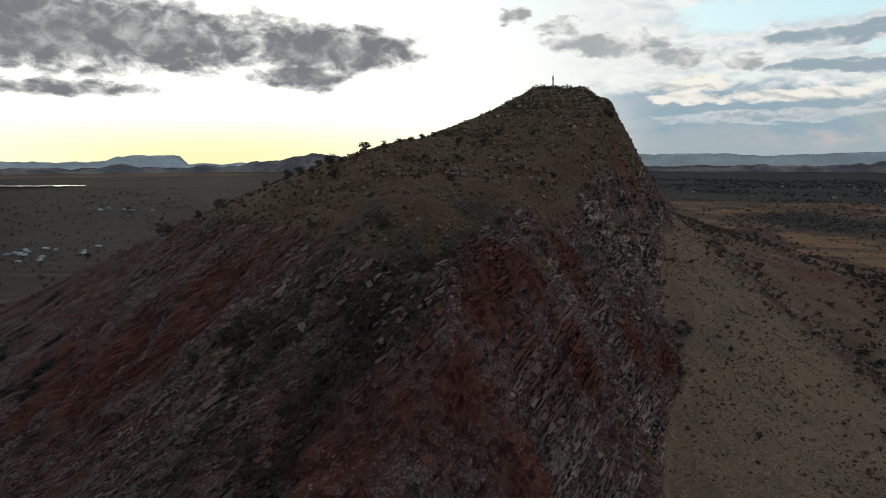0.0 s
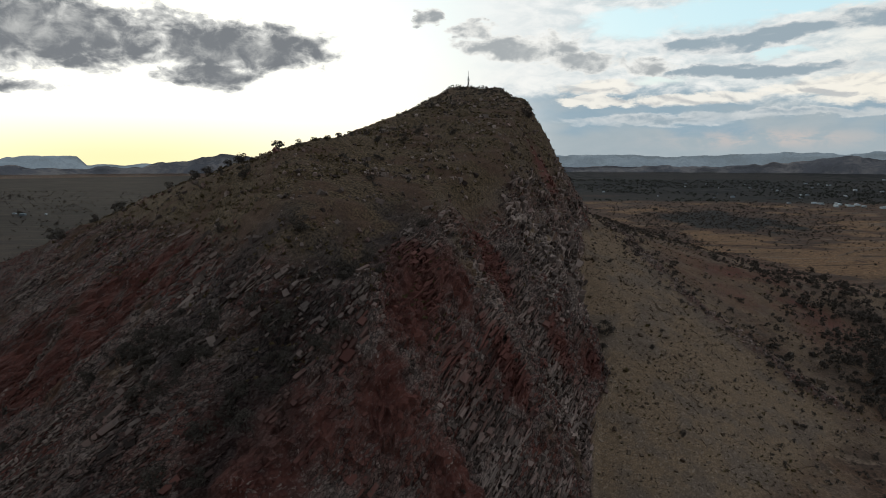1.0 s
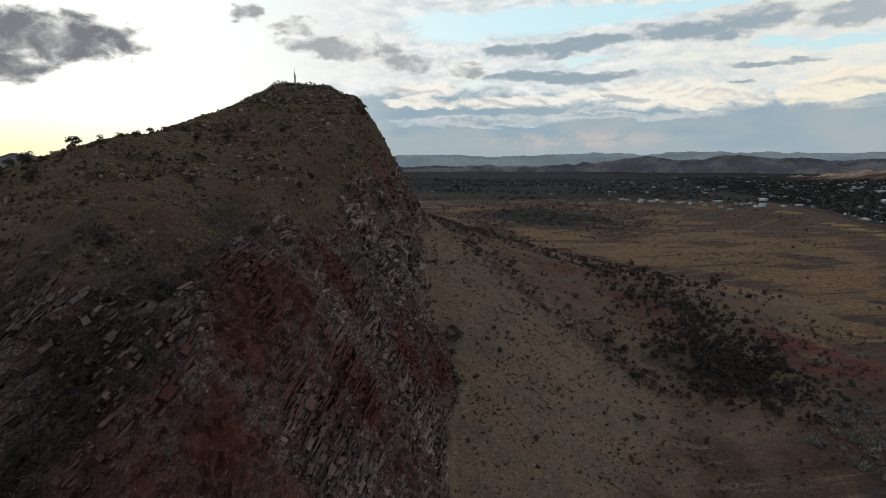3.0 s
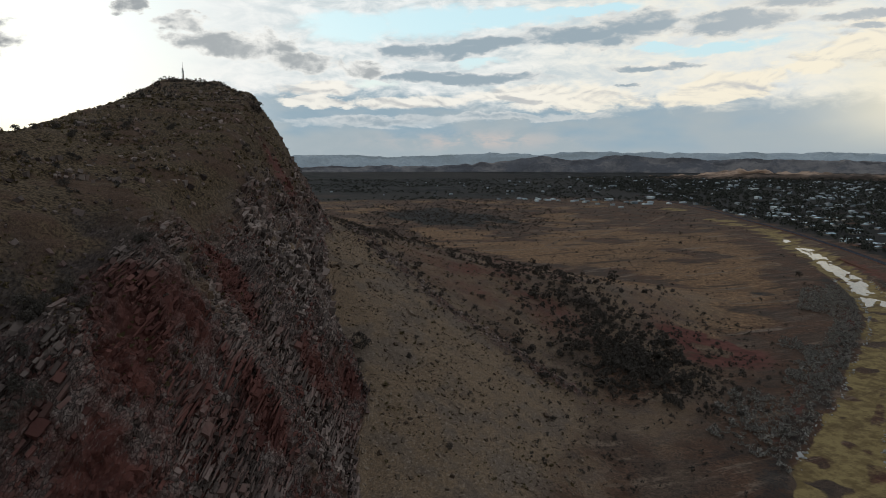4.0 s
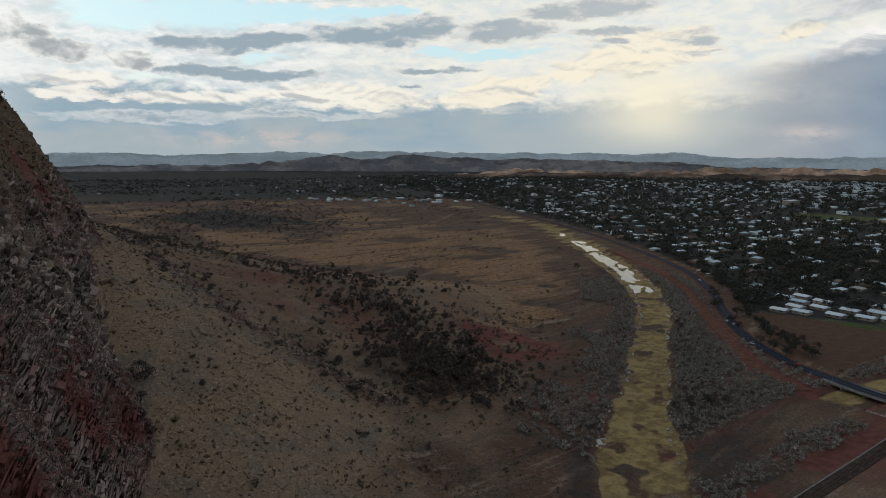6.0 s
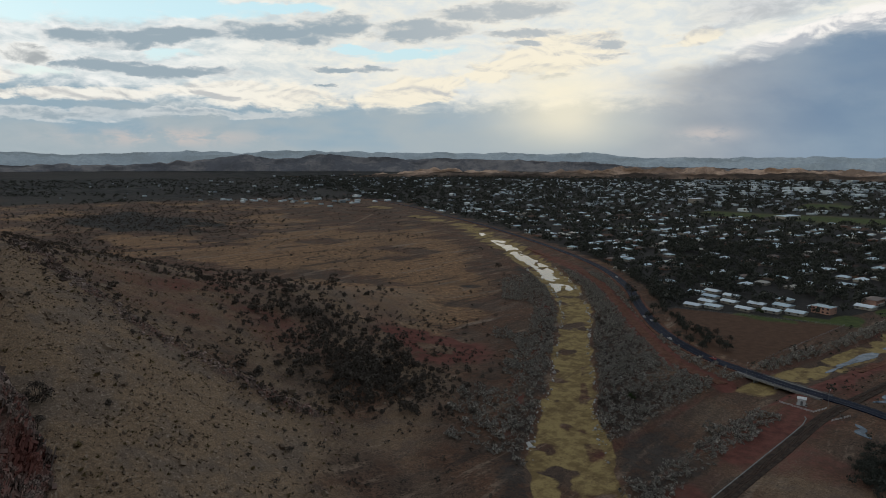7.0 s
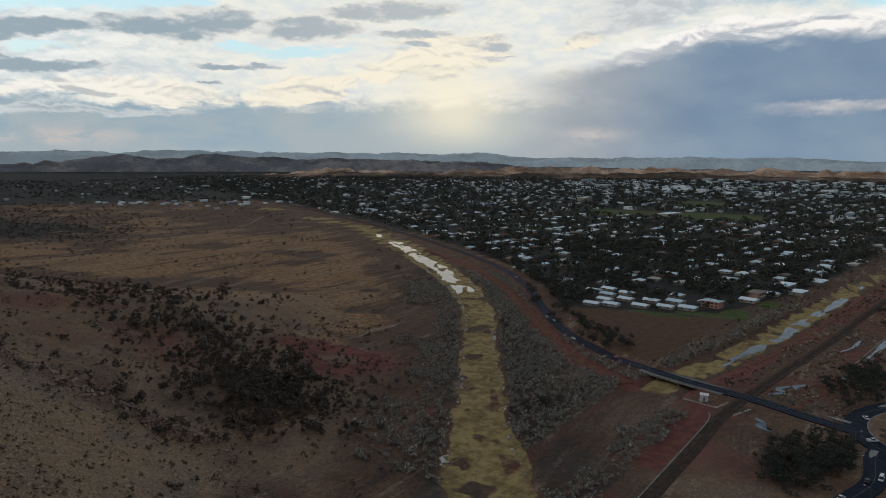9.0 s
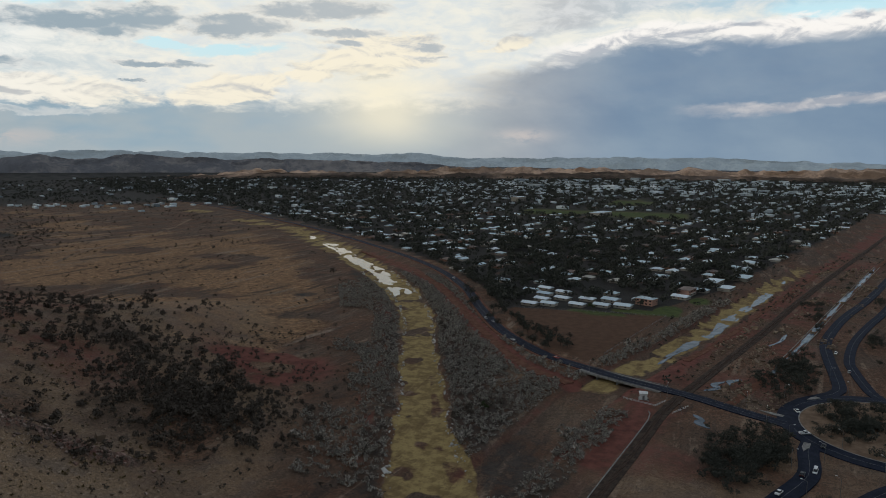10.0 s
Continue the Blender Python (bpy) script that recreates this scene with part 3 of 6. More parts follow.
def spread(pieces):
    """Grid lines: (from, to, step) pieces with even steps, and growing ones where step is a pair."""
    out = []
    for a, b, step in pieces:
        if isinstance(step, tuple):
            s0, s1 = step
            n = int(abs(b - a) / ((s0 + s1) / 2)) + 1
            t = np.linspace(0, 1, n, endpoint=False)
            w = (s0 * t + (s1 - s0) * t * t / 2) / ((s0 + s1) / 2)
            out.append(a + (b - a) * w)
        else:
            out.append(np.arange(a, b, step, dtype=float))
    return np.concatenate(out)


gx = spread([(-4990, -300, (260, 6)), (-300, -130, 2.4), (-130, 75, 0.8), (75, 260, 2.1), (260, 460, 2.8), (460, 720, 5.5), (720, 5000, (5, 150))])
gy = spread([(-4990, -200, (300, 12)), (-200, 70, 6.0), (70, 240, 0.8), (240, 480, 2.2), (480, 1000, 6.0), (1000, 5000, (6, 150))])
GX, GY = np.meshgrid(gx, gy)
GZ = height(GX, GY)
ROCK = rockiness(GX, GY)


def bed_tilt(x):
    return np.radians(38 + 32 * ramp(x, -90, 15))


def beds(x, y, z):
    """Distance across the tilted beds of rock, steeper towards the cliff side."""
    tilt = bed_tilt(x)
    return (y * 0.38 - x * 0.92) * np.sin(tilt) + z * np.cos(tilt)


B = beds(GX, GY, GZ) + 1.6 * waves(GX, GY, 22, 21, 3)


def ledge(b, size):
    t = b / size - np.floor(b / size)
    return np.where(t < 0.72, t / 0.72, (1 - t) / 0.28) - 0.5


gdy, gdx = np.gradient(GZ, gy, gx)
length = np.sqrt(gdx**2 + gdy**2 + 1)
layer_no = np.floor(B / 1.9)
strike = GX * 0.38 + GY * 0.92 + 0.5 * GZ
block = rnd(layer_no, np.floor(strike / 3.4 + 9 * rnd(layer_no, 0 * layer_no, 3)), 5) - 0.5
slice_no = np.floor(B / 0.75)
chip = rnd(slice_no, np.floor(strike / 1.7 + 9 * rnd(slice_no, 0 * slice_no, 4)), 6) - 0.5
out = ROCK * (2.4 * ledge(B, 9.5) * (0.6 + 0.5 * wave(GX, GY, 30, 41)) + 2.3 * block + 0.9 * chip + 1.5 * waves(GX, GY, 13, 31, 3)) + (1 - ROCK) * (0.45 * waves(GX, GY, 6, 35, 3) * ramp(GZ, 8, 40) + 1.3 * ledge(GZ + 3 * waves(GX, GY, 34, 36, 3), 6.5) * ramp(shoulder(GX, GY)[0], 2, -14) * ramp(GZ, 60, 95))
VX, VY, VZ = GX - gdx / length * out, GY - gdy / length * out, GZ + out / length
idx = np.arange(GX.size).reshape(GX.shape)
quads = np.stack([idx[:-1, :-1], idx[:-1, 1:], idx[1:, 1:], idx[1:, :-1]], -1).reshape(-1, 4)
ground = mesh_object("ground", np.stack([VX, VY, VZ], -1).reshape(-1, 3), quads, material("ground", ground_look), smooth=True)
flat_faces = ROCK.ravel()[quads].mean(1) < 0.3
ground.data.polygons.foreach_set("use_smooth", flat_faces)
tagged(ground, "red-brown desert ground rising into a rocky ridge", "ground", kind="structure")


def gully_shade(x, y):
    """Darker rock in and beside the gully, its shade put into the colour."""
    d, a, _ = near_line(x + 3 * wave(x, y, 9, 63), y + 3 * wave(x, y, 9, 64), GULLY)
    e, b, _ = near_line(x, y, [(-60, 158), (-92, 132), (-122, 96)])
    return np.maximum(np.exp(-((d / 13) ** 2)), 0.8 * np.exp(-((e / 11) ** 2))) * ramp(waves(x, y, 12, 65, 3), -1.0, 0.1)


def inside(x, y, corners):
    """1 within a convex patch of ground, falling off over a few metres."""
    d = np.full(np.shape(x), 1e9)
    for (ax, ay), (bx, by) in zip(corners, corners[1:] + corners[:1]):
        d = np.minimum(d, ((x - ax) * (by - ay) - (y - ay) * (bx - ax)) / math.hypot(bx - ax, by - ay))
    return ramp(d, -3, 3)


def soft(x, y, cx, cy, rx, ry):
    return np.exp(-(((x - cx) / rx) ** 2) - ((y - cy) / ry) ** 2)


def town(x, y):
    """1 where the town's houses and gardens stand."""
    d, a, side = near_line(x, y, MAIN_ROAD)
    e, b, south = near_line(x, y, DRAIN)
    r = np.hypot(x, y)
    t = ramp(np.where(side > 0, d, -d), 12, 30) * ramp(np.where(south < 0, e, -e), 28, 45) * (1 - inside(x, y, FIELD))
    return t * ramp(r, 540, 640) * ramp(y - 92 + 0.35 * np.clip(x - 650, 0, None), 0, 12)


def zones(x, y):
    """Masks for the ground's surfaces."""
    z = height(x, y)
    r = np.hypot(x, y)
    rough = waves(x, y, 70, 93, 4)
    rib_d, _, _ = near_line(x, y, RIB)
    rock = rockiness(x, y) * ramp(waves(x, y, 14, 51, 3), -1.1, -0.2)
    rock = np.maximum(rock, 0.7 * ramp(rib_d + 4 * wave(x, y, 9, 52), 7, 1) * (talus(x, y) > 8))
    creek_d, a, creek_side = near_line(x, y, CREEK)
    half = np.interp(a, range(len(CREEK_HALF)), CREEK_HALF) + 3 * wave(x, y, 16, 61)
    drain_d, b, drain_side = near_line(x, y, DRAIN)
    reed = np.maximum(ramp(creek_d, half + 3, half - 2), ramp(x, 385, 410) * ramp(x, 1100, 800) * ramp(drain_d, 14, 10) * ramp(drain_side * drain_d + 4 * wave(x, y, 20, 62), 12, 2))
    reed = reed * ramp(waves(x, y, 15, 71, 3), -1.1, -0.1)
    tl = talus(x, y)
    scree = np.where(x > -20, ramp(tl, 2, 14), 0) * (1 - rock) * ramp(np.interp(y, [230, 260, 300, 420], [185, 165, 146, 130]) + 14 * wave(x, y, 30, 73) - x, -40, 24)
    rib_x = np.interp(y, [230, 245, 258, 274, 296, 335, 368, 450], [184, 173, 165, 153, 141, 135, 130, 140])
    scree = scree * ramp(x - rib_x, 26, 4)
    scree = np.maximum(scree, 0.6 * np.maximum(ramp(tl, -10, 4), ramp(near_line(x, y, CREEK)[0], 50, 80) * ramp(y, 420, 300) * ramp(x, 420, 300)) * (x > 60) * (1 - rock) * ramp(waves(x, y, 35, 74, 3), -0.8, 0.2))
    d, fall = shoulder(x, y)
    hillgrass = ramp(d, 0, -18) * (1 - rock)
    red = 0 * x
    for cx, cy, rx, ry in RED_SOIL:
        red = np.maximum(red, soft(x, y, cx, cy, rx, ry))
    red = 0.95 * red * ramp(waves(x, y, 18, 81, 3), -0.9, 0.0)
    patch = np.clip(2.6 * soft(x, y, 338, 294, 28, 32) * ramp(waves(x, y, 24, 82, 4), -0.4, 0.3), 0, 1)
    red = red + patch
    red = red + 0.27 * ramp(z, 3, 10) * ramp(y, 250, 300) * ramp(x - rib_x, 0, 22) * ramp(waves(x, y, 60, 83, 3), -0.2, 0.6) * (x > 60) * (1 - rock)
    red = red + 0.75 * ramp(near_line(x, y, RED_TRACK)[0], 11, 6)
    strip = (creek_side > 0) * ramp(creek_d, half * 0.3, half * 0.45) * ramp(creek_d, half * 0.95, half * 0.75) * ramp(a, 0.6, 1.2) * ramp(a, 4.2, 3.2) * ramp(waves(x, y, 26, 86, 3), -0.7, 0.1)
    reed = reed * (1 - 0.6 * strip)
    edge_ = (creek_side < 0) * ramp(creek_d, half + 7, half + 10) * ramp(creek_d, half + 18, half + 14) * ramp(a, 1.0, 2.0) * ramp(a, 6.5, 5.0)
    red = red + 0.3 * strip + 0.75 * edge_ * ramp(waves(x, y, 30, 87, 3), -0.5, 0.3)
    red = red + 0.3 * ramp(near_line(x, y, [(386, 74), (340, 75), (292, 77), (236, 82)])[0] + 2 * wave(x, y, 11, 103), 6.5, 3.5)
    yard = ramp(near_line(x, y, RAIL)[0], 75, 25) * ramp(drain_d, 8, 16) * (x > 240)
    red = red + 0.5 * yard * ramp(waves(x, y, 34, 85, 3), -0.5, 0.5) + 0.35 * ramp(drain_d, 20, 15) * ramp(drain_d, 11, 14) + 0.7 * (drain_side > 0) * ramp(drain_d, 27, 21) * ramp(drain_d, 12, 15) * (x > 400) * ramp(waves(x, y, 40, 102, 3), -0.9, 0.0)
    tan = ramp(rough + 1.5 * soft(x, y, 610, 760, 260, 330) + 0.8 * soft(x, y, 420, 470, 120, 160), 0.35, 1.0) * ramp(creek_d, 40, 110)
    tan = tan * ramp(y, 110, 190) * (z < 30) * ramp(x, 180, 300) * (1 - town(x, y))
    scrub = (0.4 * ramp(waves(x, y, 120, 95, 4), 0.25, 0.7) + 0.5 * soft(x, y, 560, 420, 110, 150) * ramp(waves(x, y, 32, 94, 4), -0.2, 0.5)) * (z < 25) * (x > 150) * ramp(creek_d, half, half + 25)
    scrub = np.maximum(scrub, (1.15 + 0.4 * waves(x, y, 120, 101, 3)) * ramp(waves(x, y, 140, 96, 4), -1.4, -0.5) * ramp(x, -170, -260) * (z < 40))
    scrub = np.maximum(scrub, (1.3 + 0.5 * waves(x, y, 420, 100, 3)) * ramp(r + 300 * waves(x, y, 400, 90, 3), 1950, 2400) * (x > -200))
    bank = np.where(creek_side > 0, ramp(creek_d, half + 75, half + 20), ramp(creek_d, half + 26, half + 10)) * ramp(creek_d, half, half + 5)
    scrub = np.maximum(scrub, 0.6 * bank * (a < 7) * (1 - np.clip(red, 0, 1)))
    scrub = np.maximum(scrub, 1.2 * town(x, y) * ramp(waves(x, y, 50, 97, 3), -1.2, -0.3))
    scrub = np.maximum(scrub, 0.9 * ramp(soft(x, y, 640, 1330, 150, 260) + 0.2 * waves(x, y, 60, 99, 3), 0.35, 0.6))
    red = red + 0.55 * soft(x, y, 290, 500, 40, 60) * ramp(waves(x, y, 20, 89, 3), -0.6, 0.4) + 0.45 * soft(x, y, 225, 372, 45, 60) * ramp(waves(x, y, 20, 84, 3), -0.6, 0.4)
    field = inside(x, y, FIELD)
    green = 0 * x
    for cx, cy, rx, ry in GREENS:
        green = np.maximum(green, ramp(np.hypot((x - cx) / rx, (y - cy) / ry), 1.1, 0.9))
    keep = 1 - field
    return dict(rock=rock, reed=reed, scree=scree, hillgrass=hillgrass, red=np.clip(red, 0, 1) * keep, grass=tan * keep,
                scrub=scrub * keep * (1 - green) * (1 - reed) * (1 - patch), tilt=bed_tilt(x), block=0 * x, west=ramp(x, -170, -260) * (z < 40), gully_shade=gully_shade(x, y), field=field, green=green)


masks = zones(GX, GY)
masks["block"] = np.clip(0.5 + 0.6 * block + 0.5 * chip, 0, 1)
for key, value in masks.items():
    layer_data = ground.data.attributes.new(key, "FLOAT", "POINT")
    layer_data.data.foreach_set("value", np.clip(value, 0, 2).astype(np.float32).ravel())

# ---- simple surfaces ----


def rough_look(dark, light, scale, rough=0.9, bump=0.3, metal=0.0):
    """Two tones mottled at the given scale (per metre), with fine grain."""

    def build(N):
        place = N.node("ShaderNodeNewGeometry").outputs["Position"]
        a, b = N.noise(place, scale, 5, 0.6), N.noise(place, scale * 9, 4, 0.6)
        c = N.mix(N.step(a, 0.35, 0.65), dark, light)
        c = N.mix(N.m("MULTIPLY", N.step(b, 0.5, 0.7), 0.35), c, dark)
        return c, rough, N.bump(bump, 0.3 / scale, b), metal

    return build


def island_look(dark, light, rough=0.85):
    """Every piece its own tone between two."""

    def build(N):
        r = N.node("ShaderNodeNewGeometry").outputs["Random Per Island"]
        place = N.node("ShaderNodeNewGeometry").outputs["Position"]
        c = N.mix(r, dark, light)
        c = N.mix(N.m("MULTIPLY", N.noise(place, 0.25, 3), 0.5), c, dark)
        return c, rough, None, 0.0

    return build


def object_look(dark, light, rough=0.7, scale=0.8, metal=0.0):
    """Every object its own tone, with stains."""

    def build(N):
        r = N.node("ShaderNodeObjectInfo").outputs["Random"]
        place = N.node("ShaderNodeNewGeometry").outputs["Position"]
        n = N.noise(place, scale, 5, 0.6)
        c = N.mix(r, dark, light)
        c = N.mix(N.m("MULTIPLY", N.step(n, 0.45, 0.75), 0.35), c, tuple(0.6 * v for v in dark))
        return c, rough, None, metal

    return build


# blue sky reflection of the wet road is put into its base colour
ASPHALT = material("asphalt", rough_look((0.006, 0.010, 0.023), (0.015, 0.021, 0.042), 0.25, 0.72, 0.12))
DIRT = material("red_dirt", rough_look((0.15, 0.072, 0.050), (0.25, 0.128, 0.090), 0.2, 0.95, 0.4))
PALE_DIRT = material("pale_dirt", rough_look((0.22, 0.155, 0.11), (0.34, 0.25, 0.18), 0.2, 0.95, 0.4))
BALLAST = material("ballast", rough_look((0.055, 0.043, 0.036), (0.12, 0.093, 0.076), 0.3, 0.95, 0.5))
CONCRETE = material("concrete", rough_look((0.22, 0.21, 0.19), (0.36, 0.345, 0.32), 0.5, 0.85, 0.2))
STEEL = material("steel", rough_look((0.18, 0.18, 0.18), (0.34, 0.34, 0.34), 2.0, 0.45, 0.1, 0.8))
LINE_PAINT = material("worn_road_paint", rough_look((0.09, 0.09, 0.09), (0.26, 0.26, 0.25), 0.8, 0.75, 0.05))
PAINT = material("white_paint", rough_look((0.62, 0.62, 0.60), (0.8, 0.8, 0.78), 1.5, 0.6, 0.05))
RUST = material("brown_steel", rough_look((0.06, 0.035, 0.025), (0.13, 0.07, 0.045), 1.5, 0.7, 0.2, 0.4))
# sky reflection put into the water's base colour, specular nearly off
SKY_TINT_WATER = material("sky_tint_water", lambda N: (N.mix(N.step(N.noise(N.node("ShaderNodeNewGeometry").outputs["Position"], 0.12, 4), 0.4, 0.6), (0.062, 0.086, 0.115), (0.125, 0.16, 0.205)), 0.22, None, 0.0))
SKY_TINT_WATER.node_tree.nodes["Principled BSDF"].inputs["Specular IOR Level"].default_value = 0.08
WATER = material("water", lambda N: ((0.05, 0.052, 0.05), 0.1, N.bump(0.06, 0.2, N.noise(N.node("ShaderNodeNewGeometry").outputs["Position"], 1.2, 3)), 0.0))


def bend(line, step):
    """Points every so many metres along a smooth curve through a line of points."""
    p = np.array(line, float)
    ends = np.vstack([2 * p[0] - p[1], p, 2 * p[-1] - p[-2]])
    out = []
    for a, b, c, d in zip(ends[:-3], ends[1:-2], ends[2:-1], ends[3:]):
        n = max(2, int(np.linalg.norm(c - b) / step))
        t = np.linspace(0, 1, n, endpoint=False)[:, None]
        out.append(0.5 * (2 * b + (c - a) * t + (2 * a - 5 * b + 4 * c - d) * t**2 + (3 * b - a - 3 * c + d) * t**3))
    return np.vstack(out + [p[-1:]])


def sides(pts):
    t = np.gradient(pts, axis=0)
    t /= np.linalg.norm(t, axis=1)[:, None]
    return np.stack([t[:, 1], -t[:, 0]], -1)


def ribbon(name, line, width, lift, mat, depth=0.8, step=6.0, offset=0.0, level=grade, ready=False):
    """A long slab along a line: flat top, upright edges; lift is its height over the plain."""
    p = np.array(line, float) if ready else bend(line, step)
    n = sides(p)
    w = np.broadcast_to(np.asarray(width, float), (len(p),))[:, None]
    left, right = p + n * (offset - w / 2), p + n * (offset + w / 2)
    z = level(p[:, 0], p[:, 1]) + lift
    rows = [np.c_[left, z - depth], np.c_[left, z], np.c_[right, z], np.c_[right, z - depth]]
    verts = np.stack(rows, 1).reshape(-1, 3)
    k = np.arange(len(p) - 1)[:, None] * 4
    quads = np.concatenate([k + np.array([0, 4, 5, 1]), k + np.array([1, 5, 6, 2]), k + np.array([2, 6, 7, 3])])
    return mesh_object(name, verts, quads, mat)


def box(bm, x0, y0, z0, x1, y1, z1, m=None):
    vs = [bm.verts.new((x, y, z)) for z in (z0, z1) for x, y in ((x0, y0), (x1, y0), (x1, y1), (x0, y1))]
    for f in ((3, 2, 1, 0), (4, 5, 6, 7), (0, 1, 5, 4), (1, 2, 6, 5), (2, 3, 7, 6), (3, 0, 4, 7)):
        bm.faces.new([vs[i] for i in f])
    if m is not None:
        for v in vs:
            v.co = m @ v.co
    return vs


def bar(bm, a, b, r, sides_=5, r1=None):
    """A round bar between two points."""
    a, b = Vector(a), Vector(b)
    q = (b - a).to_track_quat("Z", "Y")
    rings = []
    for c, rr in ((a, r), (b, r if r1 is None else r1)):
        rings.append([bm.verts.new(c + q @ Vector((rr * math.cos(k * math.tau / sides_), rr * math.sin(k * math.tau / sides_), 0))) for k in range(sides_)])
    for k in range(sides_):
        j = (k + 1) % sides_
        bm.faces.new((rings[0][k], rings[0][j], rings[1][j], rings[1][k]))
    bm.faces.new(rings[0][::-1])
    bm.faces.new(rings[1])


def thing(name, x, y, z, turn=0.0, **tags):
    ob = new(name)
    ob.empty_display_size = 0.5
    ob.matrix_world = pose(x, y, z, 0, 0, turn)
    return tagged(ob, **tags)


# ---- roads ----
main_road = tagged(ribbon("road_1", MAIN_ROAD, 9.0, 0.62, ASPHALT), "dark wet asphalt two-lane road curving past the town", "road", kind="structure")
ribbon("lane_marking", MAIN_ROAD, 0.14, 0.64, LINE_PAINT, 0.02).parent = main_road
for side in (-1, 1):
    ribbon("edge_line", MAIN_ROAD, 0.12, 0.638, LINE_PAINT, 0.02, offset=side * 3.6).parent = main_road
ribbon("shoulder", MAIN_ROAD[7:], 14.0, 0.36, DIRT, 0.8).parent = main_road

RING = (396.0, -46.0)


def ring_points(r, a0, a1, n=48):
    a = np.radians(np.linspace(a0, a1, n))
    return np.c_[RING[0] + r * np.sin(a), RING[1] + r * np.cos(a)]


roundabout = tagged(ribbon("road_2", ring_points(48.5, 0, 360, 97), 10.0, 0.58, ASPHALT, ready=True), "dark wet asphalt roundabout ring", "road", kind="structure")
ribbon("kerb", ring_points(43.2, 0, 360, 97), 0.5, 0.74, CONCRETE, 0.6, ready=True).parent = roundabout
ribbon("lane_marking", ring_points(48.5, 20, 340, 80), 0.14, 0.60, LINE_PAINT, 0.02, ready=True).parent = roundabout
SOUTH_ROAD = [(364, -8), (352, -6), (326, -5.5), (300, 4), (268, 18), (225, 40)]
NORTH_ROAD = [(412, 0), (426, -5), (439, -15), (454, -24), (485, -24), (524, -22), (566, -22), (613, -29), (674, -42), (824, -80), (1300, -182)]
LOOP_ROAD = [(443, -46), (455, -41), (473, -38), (500, -35), (526, -34), (580, -41), (645, -56), (712, -74), (900, -118)]
EAST_ROAD = [(350, -56), (336, -44), (318, -30), (292, -16), (262, -4)]
for k, (line, wide, words) in enumerate(((SOUTH_ROAD, 9.0, "dark wet asphalt approach road with a painted centre line"), (NORTH_ROAD, 7.5, "dark asphalt road beside the storm drain"),
                                         (LOOP_ROAD, 6.5, "narrow dark asphalt service road between trees"), (EAST_ROAD, 7.5, "dark asphalt road leaving the roundabout"))):
    road = tagged(ribbon("road_%d" % (k + 3), line, wide, 0.54, ASPHALT), words, "road", kind="structure")
    ribbon("lane_marking", line, 0.14, 0.56, LINE_PAINT, 0.02).parent = road
# splitter islands at the roundabout's mouths
for cx, cy, turn, long in ((397, 10, 20, 12), (357, -5, -80, 11), (432, -10, -50, 9)):
    bm = bmesh.new()
    ring = [bm.verts.new((sx * 1.5 * (1 - max(0, sy)) + 0.001 * sy, sy * long / 2, 0.78)) for sx, sy in ((-1, -1), (1, -1), (1, 0), (0.3, 1), (-0.3, 1), (-1, 0))]
    top = bm.faces.new(ring)
    low = bmesh.ops.extrude_face_region(bm, geom=[top])
    for v in low["geom"]:
        if isinstance(v, bmesh.types.BMVert):
            v.co.z -= 0.3
    bmesh.ops.recalc_face_normals(bm, faces=bm.faces)
    island = part("traffic_island", bm, CONCRETE)
    island.matrix_world = pose(cx, cy, 0, 0, 0, -turn)
    tagged(island, "pale concrete traffic island at the road mouth", "traffic island", "islands at the roundabout")
# the planted centre
bm = bmesh.new()
rim_in = [bm.verts.new((RING[0] + 43 * math.sin(a), RING[1] + 43 * math.cos(a), 0.6)) for a in np.linspace(0, math.tau, 40, endpoint=False)]
mid_in = [bm.verts.new((RING[0] + 30 * math.sin(a), RING[1] + 30 * math.cos(a), 1.1)) for a in np.linspace(0, math.tau, 40, endpoint=False)]
hub = bm.verts.new((*RING, 1.3))
for k in range(40):
    j = (k + 1) % 40
    bm.faces.new((rim_in[j], rim_in[k], mid_in[k], mid_in[j]))
    bm.faces.new((mid_in[j], mid_in[k], hub))
tagged(part("centre_island", bm, PALE_DIRT, roundabout, "dusty earth mound"))

for line, wide, mat, words in ((RED_TRACK, 7.0, DIRT, "red dirt track beside the road"),
                               ([(404, 30), (470, 12), (560, -6), (700, -36), (1000, -98), (1500, -205)], 5.0, DIRT, "red dirt maintenance track along the drain"),
                               ([(478, 62), (540, 46), (660, 22), (900, -27)], 4.5, DIRT, "red dirt bank track"),
):
    tagged(ribbon("dirt_track", line, wide, 0.22, mat, 0.6), words, "track", kind="structure")
tagged(ribbon("dirt_track", [(560, 820), (640, 880), (760, 930), (905, 1010), (1080, 1130)], 6.0, 0.2, PALE_DIRT, 0.6), "pale dirt track across the dry plain", "track", kind="structure")
tagged(ribbon("dirt_track", [(455, 283), (430, 262), (404, 250), (350, 226), (312, 210)], 3.0, 0.2, DIRT, 0.6), "faint dirt wheel track along the creek", "track", kind="structure")

